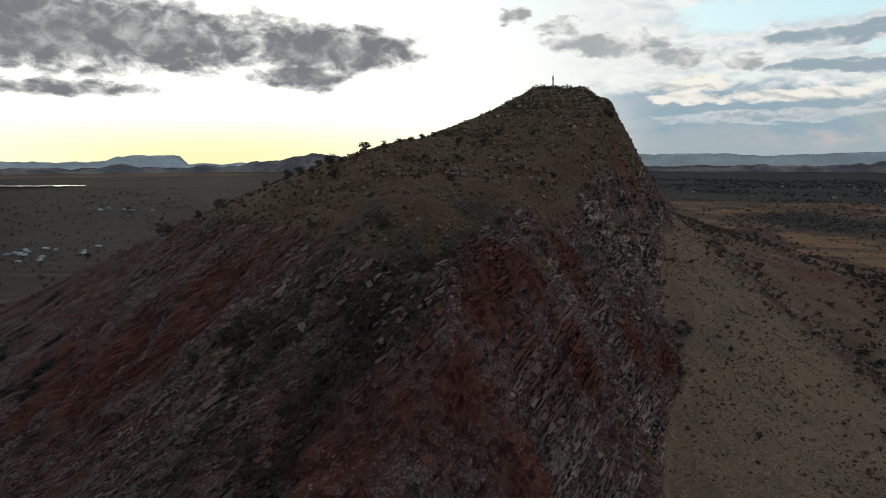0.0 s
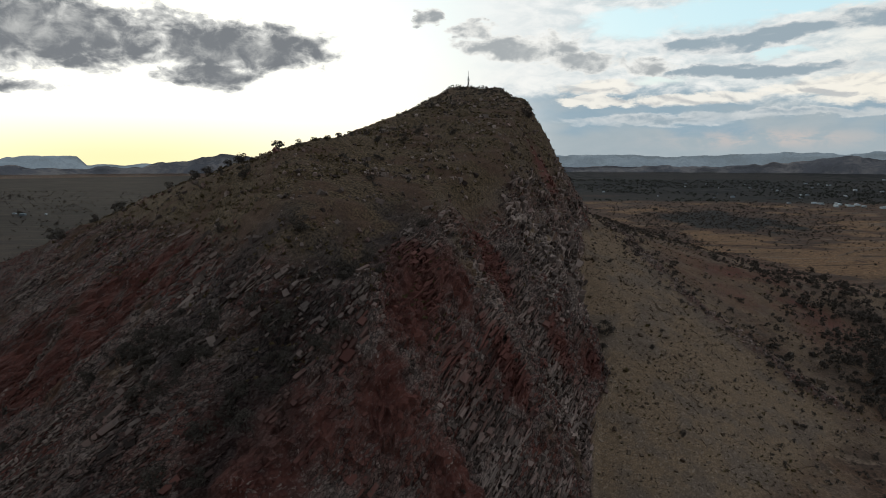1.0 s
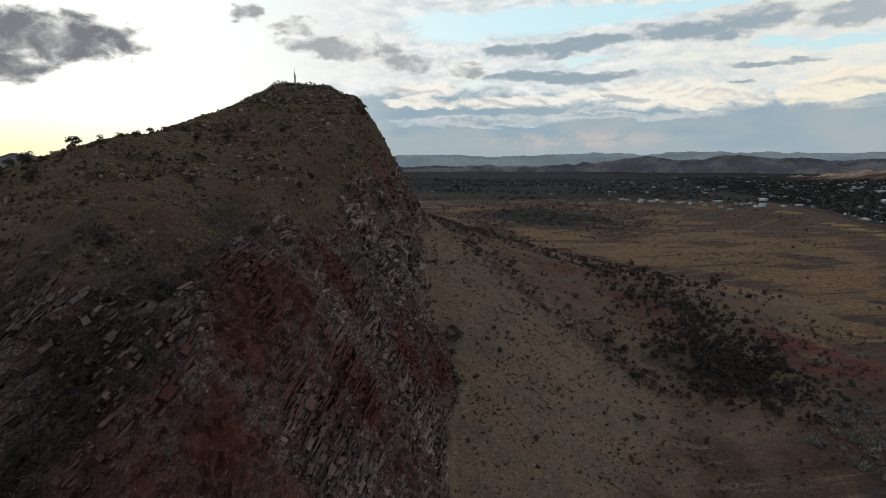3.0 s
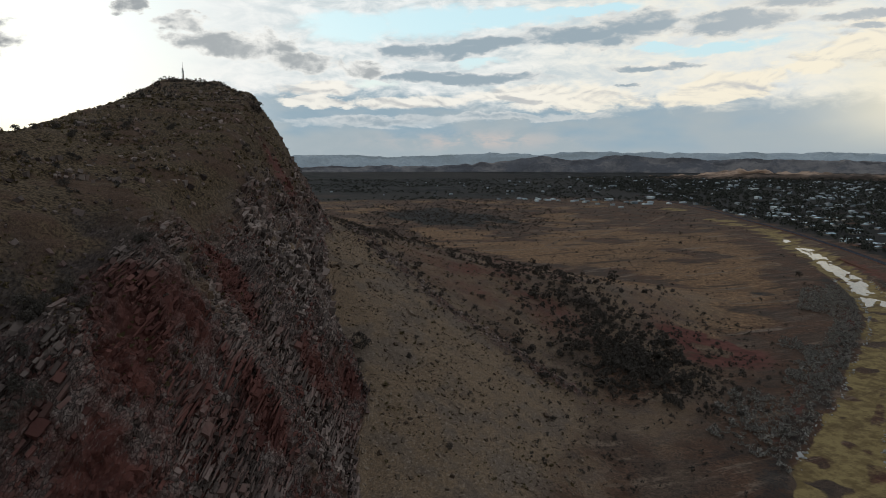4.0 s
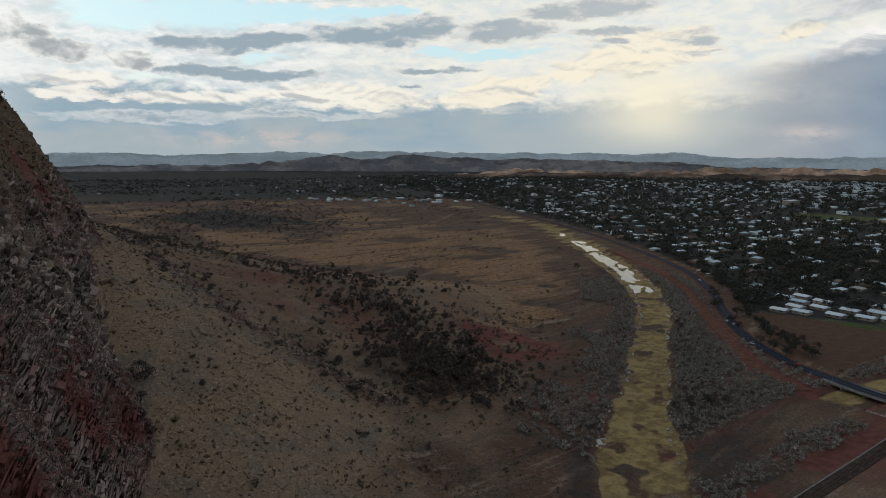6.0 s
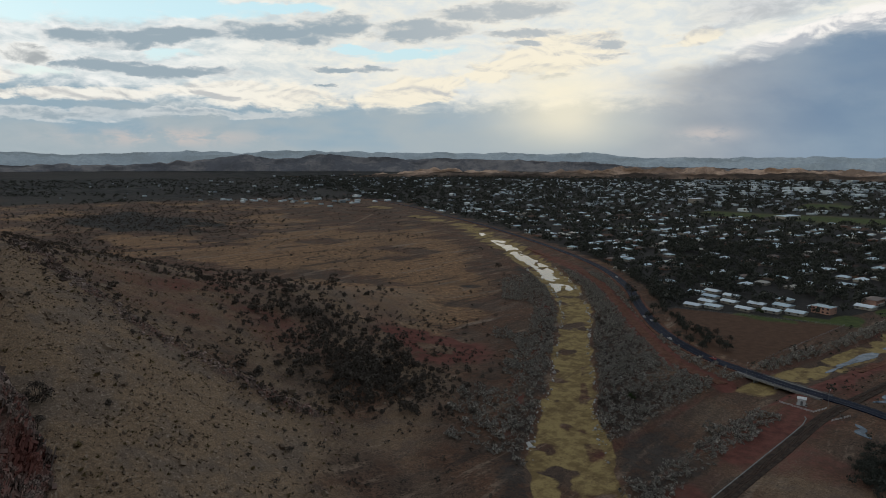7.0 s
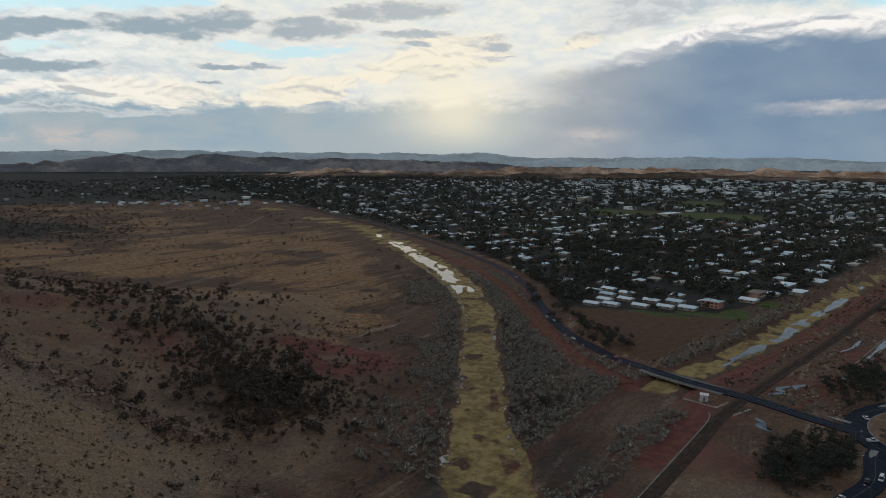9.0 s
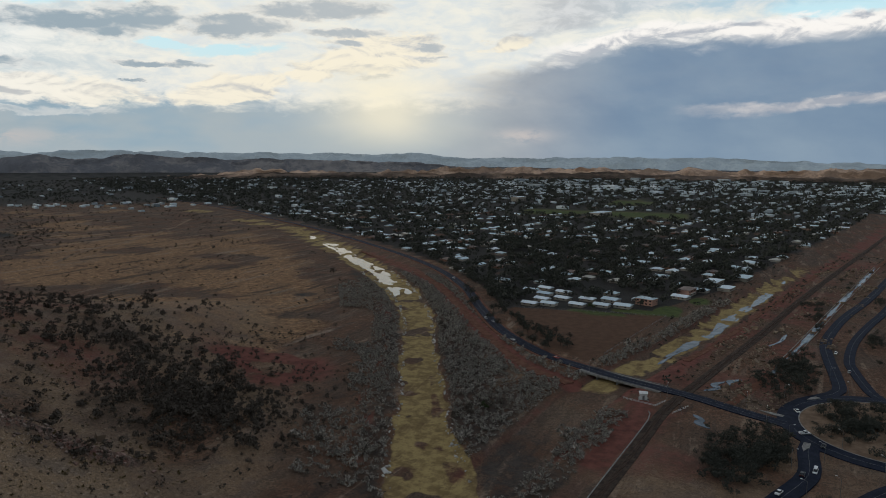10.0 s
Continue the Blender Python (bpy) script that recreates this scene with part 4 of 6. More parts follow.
# ---- railway ----
railway = tagged(ribbon("railway", RAIL, 6.4, 0.32, BALLAST, 1.0), "single railway line on dark ballast", "railway", kind="structure")
for off in (-0.75, 0.75):
    ribbon("rail", RAIL, 0.12, 0.54, RUST, 0.16, offset=off).parent = railway
rail_pts = bend(RAIL[:7], 1.4)
n = sides(rail_pts)
vs, fs = [], []
for (px, py), (nx, ny) in zip(rail_pts, n):
    z = 0.32 + float(grade(np.array([px]), np.array([py]))[0])
    k = len(vs)
    for s, w, h in ((-1.25, -0.13, -0.05), (1.25, -0.13, -0.05), (1.25, 0.13, -0.05), (-1.25, 0.13, -0.05), (-1.25, -0.13, 0.1), (1.25, -0.13, 0.1), (1.25, 0.13, 0.1), (-1.25, 0.13, 0.1)):
        vs.append((px + nx * s - ny * w, py + ny * s + nx * w, z + h))
    fs += [(k + 4, k + 5, k + 6, k + 7), (k, k + 1, k + 5, k + 4), (k + 1, k + 2, k + 6, k + 5), (k + 2, k + 3, k + 7, k + 6), (k + 3, k, k + 4, k + 7)]
sleepers = mesh_object("sleepers", vs, fs, RUST)
sleepers.parent = railway
tagged(sleepers, "dark weathered sleepers", kind="stuff")
tagged(ribbon("stone_edge", [(245, 74), (300, 70), (360, 66), (372, 68)], 0.5, 0.5, CONCRETE, 0.6), "pale line of stones beside the railway", "stone edging", kind="structure")

# ---- water in the creek and the drain: flat sheets the bed rises through ----


def pool(line, width, level, words, wander=0.0, seed=0, mat=None):
    """A sheet of water with an uneven shore, tapering at both ends."""
    p = bend(line, 1.6)
    k = np.arange(len(p)) * 1.6
    s = np.linspace(0, 1, len(p))
    shore = np.sin(math.pi * s) ** 0.5 * (0.62 + 0.45 * waves(k, 0 * k + 31 * seed, 16, 7 + seed, 4, 0.65)) + 0.04
    p = p + sides(p) * (wander * waves(k, 0 * k + 90, 34, 17 + seed, 2))[:, None]
    return tagged(ribbon("water", p, np.clip(shore, 0.05, 1.3) * width, level, mat or WATER, 0.25, ready=True), words, "water", kind="structure")


GLINT = bend([(556, 312), (610, 352), (660, 398), (706, 443), (770, 512), (840, 585), (930, 690), (1010, 795)], 2.0)
for k, (a, b, wide, off) in enumerate(((0.02, 0.2, 6, 5), (0.08, 0.34, 12, -3), (0.22, 0.5, 9, 6), (0.26, 0.56, 10, -5), (0.4, 0.66, 14, -1), (0.5, 0.8, 9, 7), (0.52, 0.78, 8, -8), (0.66, 0.92, 11, -1), (0.8, 1.0, 7, 3), (0.06, 0.18, 5, -8), (0.34, 0.48, 7, 0))):
    cut = GLINT[int(a * len(GLINT)) : int(b * len(GLINT)) : 8]
    pool(cut + sides(cut) * off, wide * 1.5, -2.27, "still water in the creek bed reflecting the sky", 3.0, k)
DITCH = bend([(470, 82), (528, 67), (640, 44), (760, 21), (860, 2)], 2.0)
for k, (a, b, wide, off) in enumerate(((0.0, 0.14, 4, 2), (0.06, 0.3, 6, 0), (0.2, 0.5, 5, 3), (0.3, 0.62, 6, -1), (0.5, 0.8, 5, 2.5), (0.62, 1.0, 5, -0.5), (0.34, 0.5, 3, 6), (0.75, 0.95, 3, 4))):
    cut = DITCH[int(a * len(DITCH)) : int(b * len(DITCH)) : 8]
    pool(cut + sides(cut) * off, wide * 1.6, -2.27, "blue-grey water standing in the storm drain", 1.5, 20 + k, SKY_TINT_WATER)
CANAL = [(504, 5), (520, 1), (590, -13), (741, -43), (1000, -96)]
for k, (a, b) in enumerate(((0.0, 0.35), (0.3, 0.7), (0.66, 1.0))):
    line = bend(CANAL, 2.0)
    pool(line[int(a * len(line)) : int(b * len(line)) : 10], 5.0, 0.34, "water in a narrow concrete canal", 0.3, 30 + k, SKY_TINT_WATER)
pool([(-1980, 2340), (-1880, 2380), (-1760, 2420), (-1640, 2464), (-1560, 2490)], 150.0, 5.0, "long bright lake far across the plain")
for k, (line, wide) in enumerate((([(362, 36), (367, 42), (372, 41), (378, 46)], 5.0), ([(420, 46), (428, 40), (434, 43), (443, 36)], 7.0), ([(436, 33), (444, 34), (452, 28)], 6.0), ([(470, 14), (482, 10), (492, 8)], 4.0), ([(540, 14), (560, 8), (585, 4)], 4.0))):
    pool(line, wide, 0.34, "shallow puddle on the red earth beside the railway", 1.8, 40 + k, SKY_TINT_WATER)
for off in (-4.6, 4.6):
    tagged(ribbon("canal_wall", CANAL, 0.45, 0.6, CONCRETE, 1.0, offset=off * 0.62), "concrete edge of the narrow canal", "canal wall", kind="structure")

# ---- road bridge over the drain ----
bridge = thing("bridge", 420, 92, 0.0, -20, label="grey concrete road bridge with steel rails over the drain", category="bridge")
bm = bmesh.new()
box(bm, -6.2, -28, -0.3, 6.2, 28, 0.56)
part("deck", bm, CONCRETE, bridge)
for y in (0, 14):
    bm = bmesh.new()
    box(bm, -5.4, y - 0.4, -3.2, 5.4, y + 0.4, -0.4)
    part("pier", bm, CONCRETE, bridge)
for x in (-5.8, 5.8):
    for y in range(-27, 28, 3):
        bm = bmesh.new()
        box(bm, x - 0.08, y - 0.08, 0.3, x + 0.08, y + 0.08, 1.35)
        part("railing_post", bm, STEEL, bridge)
    for z in (0.75, 1.25):
        bm = bmesh.new()
        box(bm, x - 0.06, -28, z - 0.09, x + 0.06, 28, z + 0.09)
        part("guard_rail", bm, STEEL, bridge)

# ---- white signal hut beside the crossing ----
hut = thing("signal_hut", 391, 74, 0.05, 12, label="small white signal hut beside the railway crossing", category="hut")
bm = bmesh.new()
box(bm, -1.6, -1.6, 0, 1.6, 1.6, 3.0)
bmesh.ops.bevel(bm, geom=bm.edges[:], offset=0.04, segments=1, affect="EDGES")
part("wall", bm, PAINT, hut)
bm = bmesh.new()
box(bm, -1.9, -1.9, 3.0, 1.9, 1.9, 3.18)
part("roof", bm, PAINT, hut)
bm = bmesh.new()
box(bm, -1.63, -0.45, 0.05, -1.58, 0.45, 2.1)
part("door", bm, STEEL, hut)
bm = bmesh.new()
box(bm, -2.2, -2.2, -0.3, 2.2, 2.2, 0.1)
part("base", bm, CONCRETE, hut)
hut.scale = (1.25, 1.25, 1.15)
for (ax, ay), (bx, by) in (((386, 84), (381, 66)), ((381, 66), (392, 62)), ((374, 56), (388, 50))):
    rail_fence = thing("crossing_fence", ax, ay, 0.05, math.degrees(math.atan2(by - ay, bx - ax)), label="low pale steel fence beside the railway crossing", category="fence", group="fences at the crossing")
    long = math.hypot(bx - ax, by - ay)
    for k in range(int(long / 2.5) + 1):
        bm = bmesh.new()
        box(bm, 2.5 * k - 0.06, -0.06, -0.3, 2.5 * k + 0.06, 0.06, 1.15)
        part("post", bm, PAINT, rail_fence)
    for z in (0.6, 1.1):
        bm = bmesh.new()
        box(bm, 0, -0.045, z - 0.07, long, 0.045, z + 0.07)
        part("rail", bm, PAINT, rail_fence)
for x, y in ((383, 70), (383, 54), (377, 52), (398, 66)):
    mast = thing("crossing_signal", x, y, 0.2, 0, label="thin grey railway crossing signal mast", category="signal", group="signals at the crossing")
    bm = bmesh.new()
    bar(bm, (0, 0, -0.4), (0, 0, 3.6), 0.07)
    part("mast", bm, STEEL, mast)
    bm = bmesh.new()
    box(bm, -0.12, -0.6, 2.3, 0.0, 0.6, 2.8)
    part("light_board", bm, RUST, mast)

# ---- street lamps ----


def street_lamp(x, y, turn):
    z = float(height(np.array([x]), np.array([y]))[0]) - 0.2
    ob = thing("street_lamp", x, y, z, turn, label="tall grey steel street lamp with one arm", category="street lamp", group="street lamps")
    bm = bmesh.new()
    bar(bm, (0, 0, 0), (0, 0, 9.0), 0.11, 6, 0.07)
    part("pole", bm, STEEL, ob)
    bm = bmesh.new()
    bar(bm, (0, 0, 8.9), (1.8, 0, 9.5), 0.05)
    part("arm", bm, STEEL, ob)
    bm = bmesh.new()
    box(bm, 1.6, -0.16, 9.42, 2.5, 0.16, 9.58)
    part("lamp_head", bm, PAINT, ob)
    return ob


first_lamp = street_lamp(402, 22, 180)
for x, y, turn in ((380, 12, 0), (360, 2, -90), (343, -12, 90), (330, 1, -90), (338, -34, 45), (424, 4, -120), (446, -28, 160), (395, 62, 0), (421, 112, 0), (300, -4, 90), (308, -16, 60), (470, -20, -90), (362, -20, 60), (352, -44, 30)):
    z = float(height(np.array([x]), np.array([y]))[0]) - 0.2
    copy_thing(first_lamp, pose(x, y, z, 0, 0, turn))

# ---- distant hills ----


def hill_look(low, high):
    """Rock and scrub of the farthest backdrop, with haze and sunlit patches put into its tones."""

    def build(N):
        place = N.node("ShaderNodeNewGeometry").outputs["Position"]
        a, b = N.noise(place, 0.0045, 7, 0.68), N.noise(place, 0.02, 6, 0.65)
        c = N.mix(N.step(a, 0.42, 0.58), low, high)
        c = N.mix(N.m("MULTIPLY", N.step(b, 0.48, 0.62), 0.45), c, tuple(0.55 * v for v in low))
        return c, 0.95, N.bump(0.8, 30, b), 0.0

    return build


def far_range(name, a0, a1, near, deep, tops, rough, mat, words, seed, step=0.12):
    """A chain of hills between two headings: tops gives (heading, height over the eye's level in degrees at its crest)."""
    az_ = np.radians(np.arange(a0, a1, step))
    deg = np.degrees(az_)
    crest = np.interp(deg, [t[0] for t in tops], [t[1] for t in tops])
    bumps = waves(deg * 10, 0 * deg, 26, seed, 5, 0.55)
    mesa = np.tanh(2.2 * waves(deg * 10, 0 * deg + 50, 60, seed + 9, 2))
    crest = crest + rough * (1.35 * np.abs(bumps) + 0.5 * mesa - 0.4)
    rows = []
    for f in (0.0, 0.12, 0.25, 0.36, 0.45, 0.52, 0.6, 0.75, 1.0):
        r = near + deep * f
        shape = np.sin(math.pi * min(1, f / 1.04)) ** 1.5 if f < 0.52 else 1.0 - 0.6 * max(0, (f - 0.52) / 0.48)
        rr = r * (1 + 0.012 * waves(deg * 10, 0 * deg + 7 * f * 40, 25, seed + 3, 3))
        x, y = rr * np.sin(az_), rr * np.cos(az_)
        base = grade(x, y) - 14
        z_top = 131.5 + (near + 0.52 * deep) * np.tan(np.radians(crest))
        ridges = 1 - 0.22 * np.abs(waves(deg * 10, 0 * deg + 900 * f, 9, seed + 5, 3))
        rows.append(np.stack([x, y, base + np.maximum(z_top - base, 2) * shape * (ridges if 0 < f < 0.5 else 1)], -1))
    v = np.stack(rows, 0)
    ids = np.arange(v.shape[0] * v.shape[1]).reshape(v.shape[:2])
    q = np.stack([ids[:-1, :-1], ids[1:, :-1], ids[1:, 1:], ids[:-1, 1:]], -1).reshape(-1, 4)
    ob = mesh_object(name, v.reshape(-1, 3), q, mat, smooth=True)
    return tagged(ob, words, "hills", kind="structure")


HAZE_HILL = material("haze_hill", hill_look((0.11, 0.145, 0.185), (0.20, 0.235, 0.265)))
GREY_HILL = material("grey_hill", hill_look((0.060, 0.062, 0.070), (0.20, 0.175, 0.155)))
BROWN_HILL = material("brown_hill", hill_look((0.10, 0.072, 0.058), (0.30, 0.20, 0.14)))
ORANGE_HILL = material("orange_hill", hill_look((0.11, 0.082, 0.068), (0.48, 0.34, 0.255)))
# a faint glow stands in for haze and sunlight on the hills
for mat, glow_colour, strength in ((HAZE_HILL, (0.20, 0.245, 0.275), 0.55), (GREY_HILL, (0.10, 0.11, 0.13), 0.3), (ORANGE_HILL, (0.16, 0.115, 0.085), 0.35), (BROWN_HILL, (0.05, 0.045, 0.042), 0.4)):
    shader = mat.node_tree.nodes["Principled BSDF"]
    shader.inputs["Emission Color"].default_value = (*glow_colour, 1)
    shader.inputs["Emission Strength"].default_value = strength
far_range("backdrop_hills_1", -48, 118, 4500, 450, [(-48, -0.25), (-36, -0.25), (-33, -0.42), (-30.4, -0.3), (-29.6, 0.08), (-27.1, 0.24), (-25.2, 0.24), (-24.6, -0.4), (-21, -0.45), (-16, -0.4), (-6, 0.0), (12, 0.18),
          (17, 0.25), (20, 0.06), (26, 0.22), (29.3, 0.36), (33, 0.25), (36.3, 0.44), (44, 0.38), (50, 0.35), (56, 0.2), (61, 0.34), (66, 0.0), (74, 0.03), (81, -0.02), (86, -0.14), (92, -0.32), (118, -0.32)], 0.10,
          HAZE_HILL, "pale blue-grey distant flat-topped hills", 101)
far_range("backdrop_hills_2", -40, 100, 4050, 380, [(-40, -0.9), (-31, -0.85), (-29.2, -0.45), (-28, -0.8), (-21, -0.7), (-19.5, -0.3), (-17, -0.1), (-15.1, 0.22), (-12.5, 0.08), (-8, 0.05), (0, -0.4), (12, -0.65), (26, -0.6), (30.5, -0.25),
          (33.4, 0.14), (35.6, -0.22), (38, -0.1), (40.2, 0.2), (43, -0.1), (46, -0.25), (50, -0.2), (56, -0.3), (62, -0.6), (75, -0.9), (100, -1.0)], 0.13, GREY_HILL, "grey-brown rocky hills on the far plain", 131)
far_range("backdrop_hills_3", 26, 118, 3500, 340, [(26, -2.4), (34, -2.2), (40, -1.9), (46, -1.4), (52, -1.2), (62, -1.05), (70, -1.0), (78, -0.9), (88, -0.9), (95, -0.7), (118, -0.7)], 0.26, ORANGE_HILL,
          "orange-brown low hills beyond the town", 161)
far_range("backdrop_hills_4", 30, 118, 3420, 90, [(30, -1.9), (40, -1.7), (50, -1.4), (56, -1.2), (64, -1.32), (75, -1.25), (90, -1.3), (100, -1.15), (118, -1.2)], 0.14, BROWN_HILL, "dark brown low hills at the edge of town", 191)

# ---- rock slabs along the beds, scree ----
rng = np.random.default_rng(7)


def surface(x, y):
    """Height and upward normal of the ground, breaks of the rock included."""
    e = 0.8
    z = height(x, y)
    gx_ = (height(x + e, y) - height(x - e, y)) / (2 * e)
    gy_ = (height(x, y + e) - height(x, y - e)) / (2 * e)
    n = np.stack([-gx_, -gy_, np.ones_like(gx_)], -1)
    return z, n / np.linalg.norm(n, axis=1)[:, None]


def unit(v):
    return v / np.linalg.norm(v, axis=1)[:, None]


CORNERS = np.array([(x, y, z) for z in (-0.5, 0.5) for x, y in ((-0.5, -0.5), (0.5, -0.5), (0.5, 0.5), (-0.5, 0.5))])
SIDES = np.array([(3, 2, 1, 0), (4, 5, 6, 7), (0, 1, 5, 4), (1, 2, 6, 5), (2, 3, 7, 6), (3, 0, 4, 7)])


def chips(centre, a, b, c, size, jitter):
    """Rough six-sided blocks: centres, three axes each, sizes (n, 3)."""
    k = CORNERS[None] + rng.uniform(-jitter, jitter, (len(centre), 8, 3))
    k = k * size[:, None]
    v = centre[:, None] + k[..., :1] * a[:, None] + k[..., 1:2] * b[:, None] + k[..., 2:] * c[:, None]
    f = SIDES[None] + 8 * np.arange(len(centre))[:, None, None]
    return v.reshape(-1, 3), f.reshape(-1, 4)


def crimson(x, y):
    """Where bare red soil lies between the beds."""
    c = 0 * x
    for cx, cy, rx, ry in RED_SOIL:
        c = np.maximum(c, soft(x, y, cx, cy, rx, ry))
    return c * ramp(waves(x, y, 18, 81, 3), -0.9, 0.0)


def slabs(n, x0, x1, y0, y1, big, seed, longer=1.0):
    r = np.random.default_rng(seed)
    x, y = r.uniform(x0, x1, n * 6), r.uniform(y0, y1, n * 6)
    patch = ramp(waves(x, y, 17, 33, 3), -0.5, 0.5)
    keep = rockiness(x, y) * (0.25 + 0.75 * patch) > r.uniform(0.1, 1.0, n * 6)
    keep &= r.uniform(0, 1, n * 6) > 0.55 * crimson(x, y)
    x, y = x[keep][:n], y[keep][:n]
    z, ns = surface(x, y)
    tilt = bed_tilt(x) + r.normal(0, 0.09, len(x))
    nb = np.stack([-0.92 * np.sin(tilt), 0.38 * np.sin(tilt), np.cos(tilt)], -1)
    a = unit(np.cross(nb, ns) + r.normal(0, 0.06, (len(x), 3)))
    b = unit(np.cross(nb, a))
    nb = np.cross(a, b)
    size = np.stack([r.lognormal(0.3, 0.5, len(x)), r.uniform(0.7, 1.6, len(x)), r.lognormal(-0.6, 0.45, len(x))], -1) * big * np.array([longer, 1, 1])
    centre = np.stack([x, y, z], -1) + ns * r.uniform(-0.15, 0.5, len(x))[:, None] * big
    return centre, a, b, nb, size


def slab_look(N):
    geo = N.node("ShaderNodeNewGeometry")
    place = geo.outputs["Position"]
    r = geo.outputs["Random Per Island"]
    n = N.noise(place, 0.9, 6, 0.65)
    big_ = N.noise(place, 0.022, 4, 0.6)
    tone = N.m("ADD", N.m("MULTIPLY", r, 0.5), N.m("MULTIPLY", attr(N, "tone"), 0.5))
    grey = N.mix(N.step(tone, 0.12, 0.9), (0.078, 0.060, 0.053), (0.54, 0.445, 0.39))
    red = N.mix(tone, (0.11, 0.046, 0.040), (0.30, 0.135, 0.11))
    c = N.mix(N.step(N.m("ADD", N.m("MULTIPLY", attr(N, "stain"), 0.5), N.m("ADD", N.m("MULTIPLY", big_, 0.7), N.m("MULTIPLY", r, 0.2))), 0.43, 0.72), grey, red)
    c = N.mix(N.m("MULTIPLY", attr(N, "gully_shade"), 0.7), c, N.mix(tone, (0.03, 0.026, 0.026), (0.24, 0.205, 0.19)))
    c = N.mix(N.step(n, 0.58, 0.76), c, (0.05, 0.042, 0.04))
    return c, 0.9, N.bump(0.6, 0.4, n), 0.0


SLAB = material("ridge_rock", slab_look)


def rock_stuff(pieces, jitter, words, name="rock_slabs", category="rock"):
    """Blocks of rock as one object, toned in bands along the beds and stained by the soil beside them."""
    v, f = chips(*pieces, jitter)
    ob = mesh_object(name, v, f, SLAB)
    c = np.repeat(pieces[0], 8, 0)
    band_ = beds(c[:, 0], c[:, 1], c[:, 2]) + 1.2 * waves(c[:, 0], c[:, 1], 22, 21, 3)
    values = {"tone": rnd(np.floor(band_ / 2.3), np.floor(c[:, 1] / 40), 12) * 0.6 + 0.4 * rnd(np.floor(band_ / 0.8), np.floor(c[:, 1] / 15), 13), "stain": crimson(c[:, 0], c[:, 1]), "gully_shade": gully_shade(c[:, 0], c[:, 1])}
    for key, value in values.items():
        ob.data.attributes.new(key, "FLOAT", "POINT").data.foreach_set("value", value.astype(np.float32))
    return tagged(ob, words, category, kind="stuff")


rock_stuff(slabs(16500, -235, 135, 62, 330, 0.62, 3), 0.2, "grey and rust-red tilted slabs of rock on the ridge face")
rock_stuff(slabs(1500, -120, 100, 70, 260, 1.5, 4), 0.12, "large grey and red tilted slabs of rock")
rock_stuff(slabs(2400, -225, 110, 66, 300, 0.7, 8, 2.6), 0.22, "long thin upturned beds of grey rock")
rock_stuff(slabs(4600, -20, 110, 110, 300, 0.66, 9, 4.0), 0.2, "long thin upturned beds of grey rock on the nose of the ridge")
rock_stuff(slabs(2200, 20, 190, 240, 640, 2.3, 5), 0.22, "grey tilted slabs along the cliff")

# scree stones on the slope below the cliff, and rubble on the ridge top
n = 30000
x, y = rng.uniform(40, 260, n), rng.uniform(60, 400, n)
keep = (talus(x, y) > 3) & (rockiness(x, y) < 0.2) & (rng.uniform(0, 1, n) < np.clip(0.25 + ramp(x, 190, 70), 0, 1))
x, y = x[keep], y[keep]
z, ns = surface(x, y)
a = unit(rng.normal(0, 1, (len(x), 3)))
b = unit(np.cross(ns, a))
c = np.cross(a, b)
s = (rng.lognormal(-1.15, 0.55, len(x)))[:, None] * rng.uniform(0.6, 1.3, (len(x), 3))
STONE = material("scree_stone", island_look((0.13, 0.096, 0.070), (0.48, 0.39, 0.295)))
v, f = chips(np.stack([x, y, z], -1), a, b, c, s, 0.15)
tagged(mesh_object("scree", v, f, STONE), "pale broken stones scattered over the slope", "stones", kind="stuff")
n = 12000
x, y = rng.uniform(-230, 110, n), rng.uniform(110, 520, n)
d, _ = shoulder(x, y)
keep = (d < 4) & (rng.uniform(0, 1, n) < 0.35 + 0.65 * ramp(waves(x, y, 20, 36, 3), -0.4, 0.5))
x, y = x[keep], y[keep]
z, ns = surface(x, y)
a = unit(rng.normal(0, 1, (len(x), 3)))
b = unit(np.cross(ns, a))
c = np.cross(a, b)
s = (rng.lognormal(-0.35, 0.45, len(x)))[:, None] * rng.uniform(0.6, 1.4, (len(x), 3))
rock_stuff((np.stack([x, y, z], -1), a, b, c, s), 0.15, "broken rust-brown rubble over the ridge top", "rubble", "stones")
# rubble along the rocky rib on the slope
p = bend(RIB, 0.5)[rng.integers(0, len(bend(RIB, 0.5)), 1400)] + rng.normal(0, 6.5, (1400, 2))
z, ns = surface(p[:, 0], p[:, 1])
a = unit(np.stack([rng.normal(-0.3, 0.3, 1400), rng.normal(0.8, 0.2, 1400), rng.normal(0.3, 0.2, 1400)], -1))
b = unit(np.cross(ns, a))
c = np.cross(a, b)
s = rng.lognormal(-0.55, 0.45, 1400)[:, None] * rng.uniform(0.6, 1.5, (1400, 3))
rock_stuff((np.c_[p, z], a, b, c, s), 0.2, "dark broken rock along a rib on the slope", "rubble", "stones")
# white debris strewn along the creek's edges
n = 420
p = bend(CREEK[1:8], 1.0)
pick = rng.integers(0, len(p), n)
d_ = np.interp(pick / len(p), np.linspace(0, 1, 7), CREEK_HALF[1:8]) * rng.choice([-1.0, 1.0], n) * rng.uniform(0.8, 1.05, n)
side_ = np.gradient(p, axis=0)[pick]
side_ = np.stack([side_[:, 1], -side_[:, 0]], -1) / np.linalg.norm(side_, axis=1)[:, None]
q = p[pick] + side_ * d_[:, None]
z, ns = surface(q[:, 0], q[:, 1])
a = unit(rng.normal(0, 1, (n, 3)))
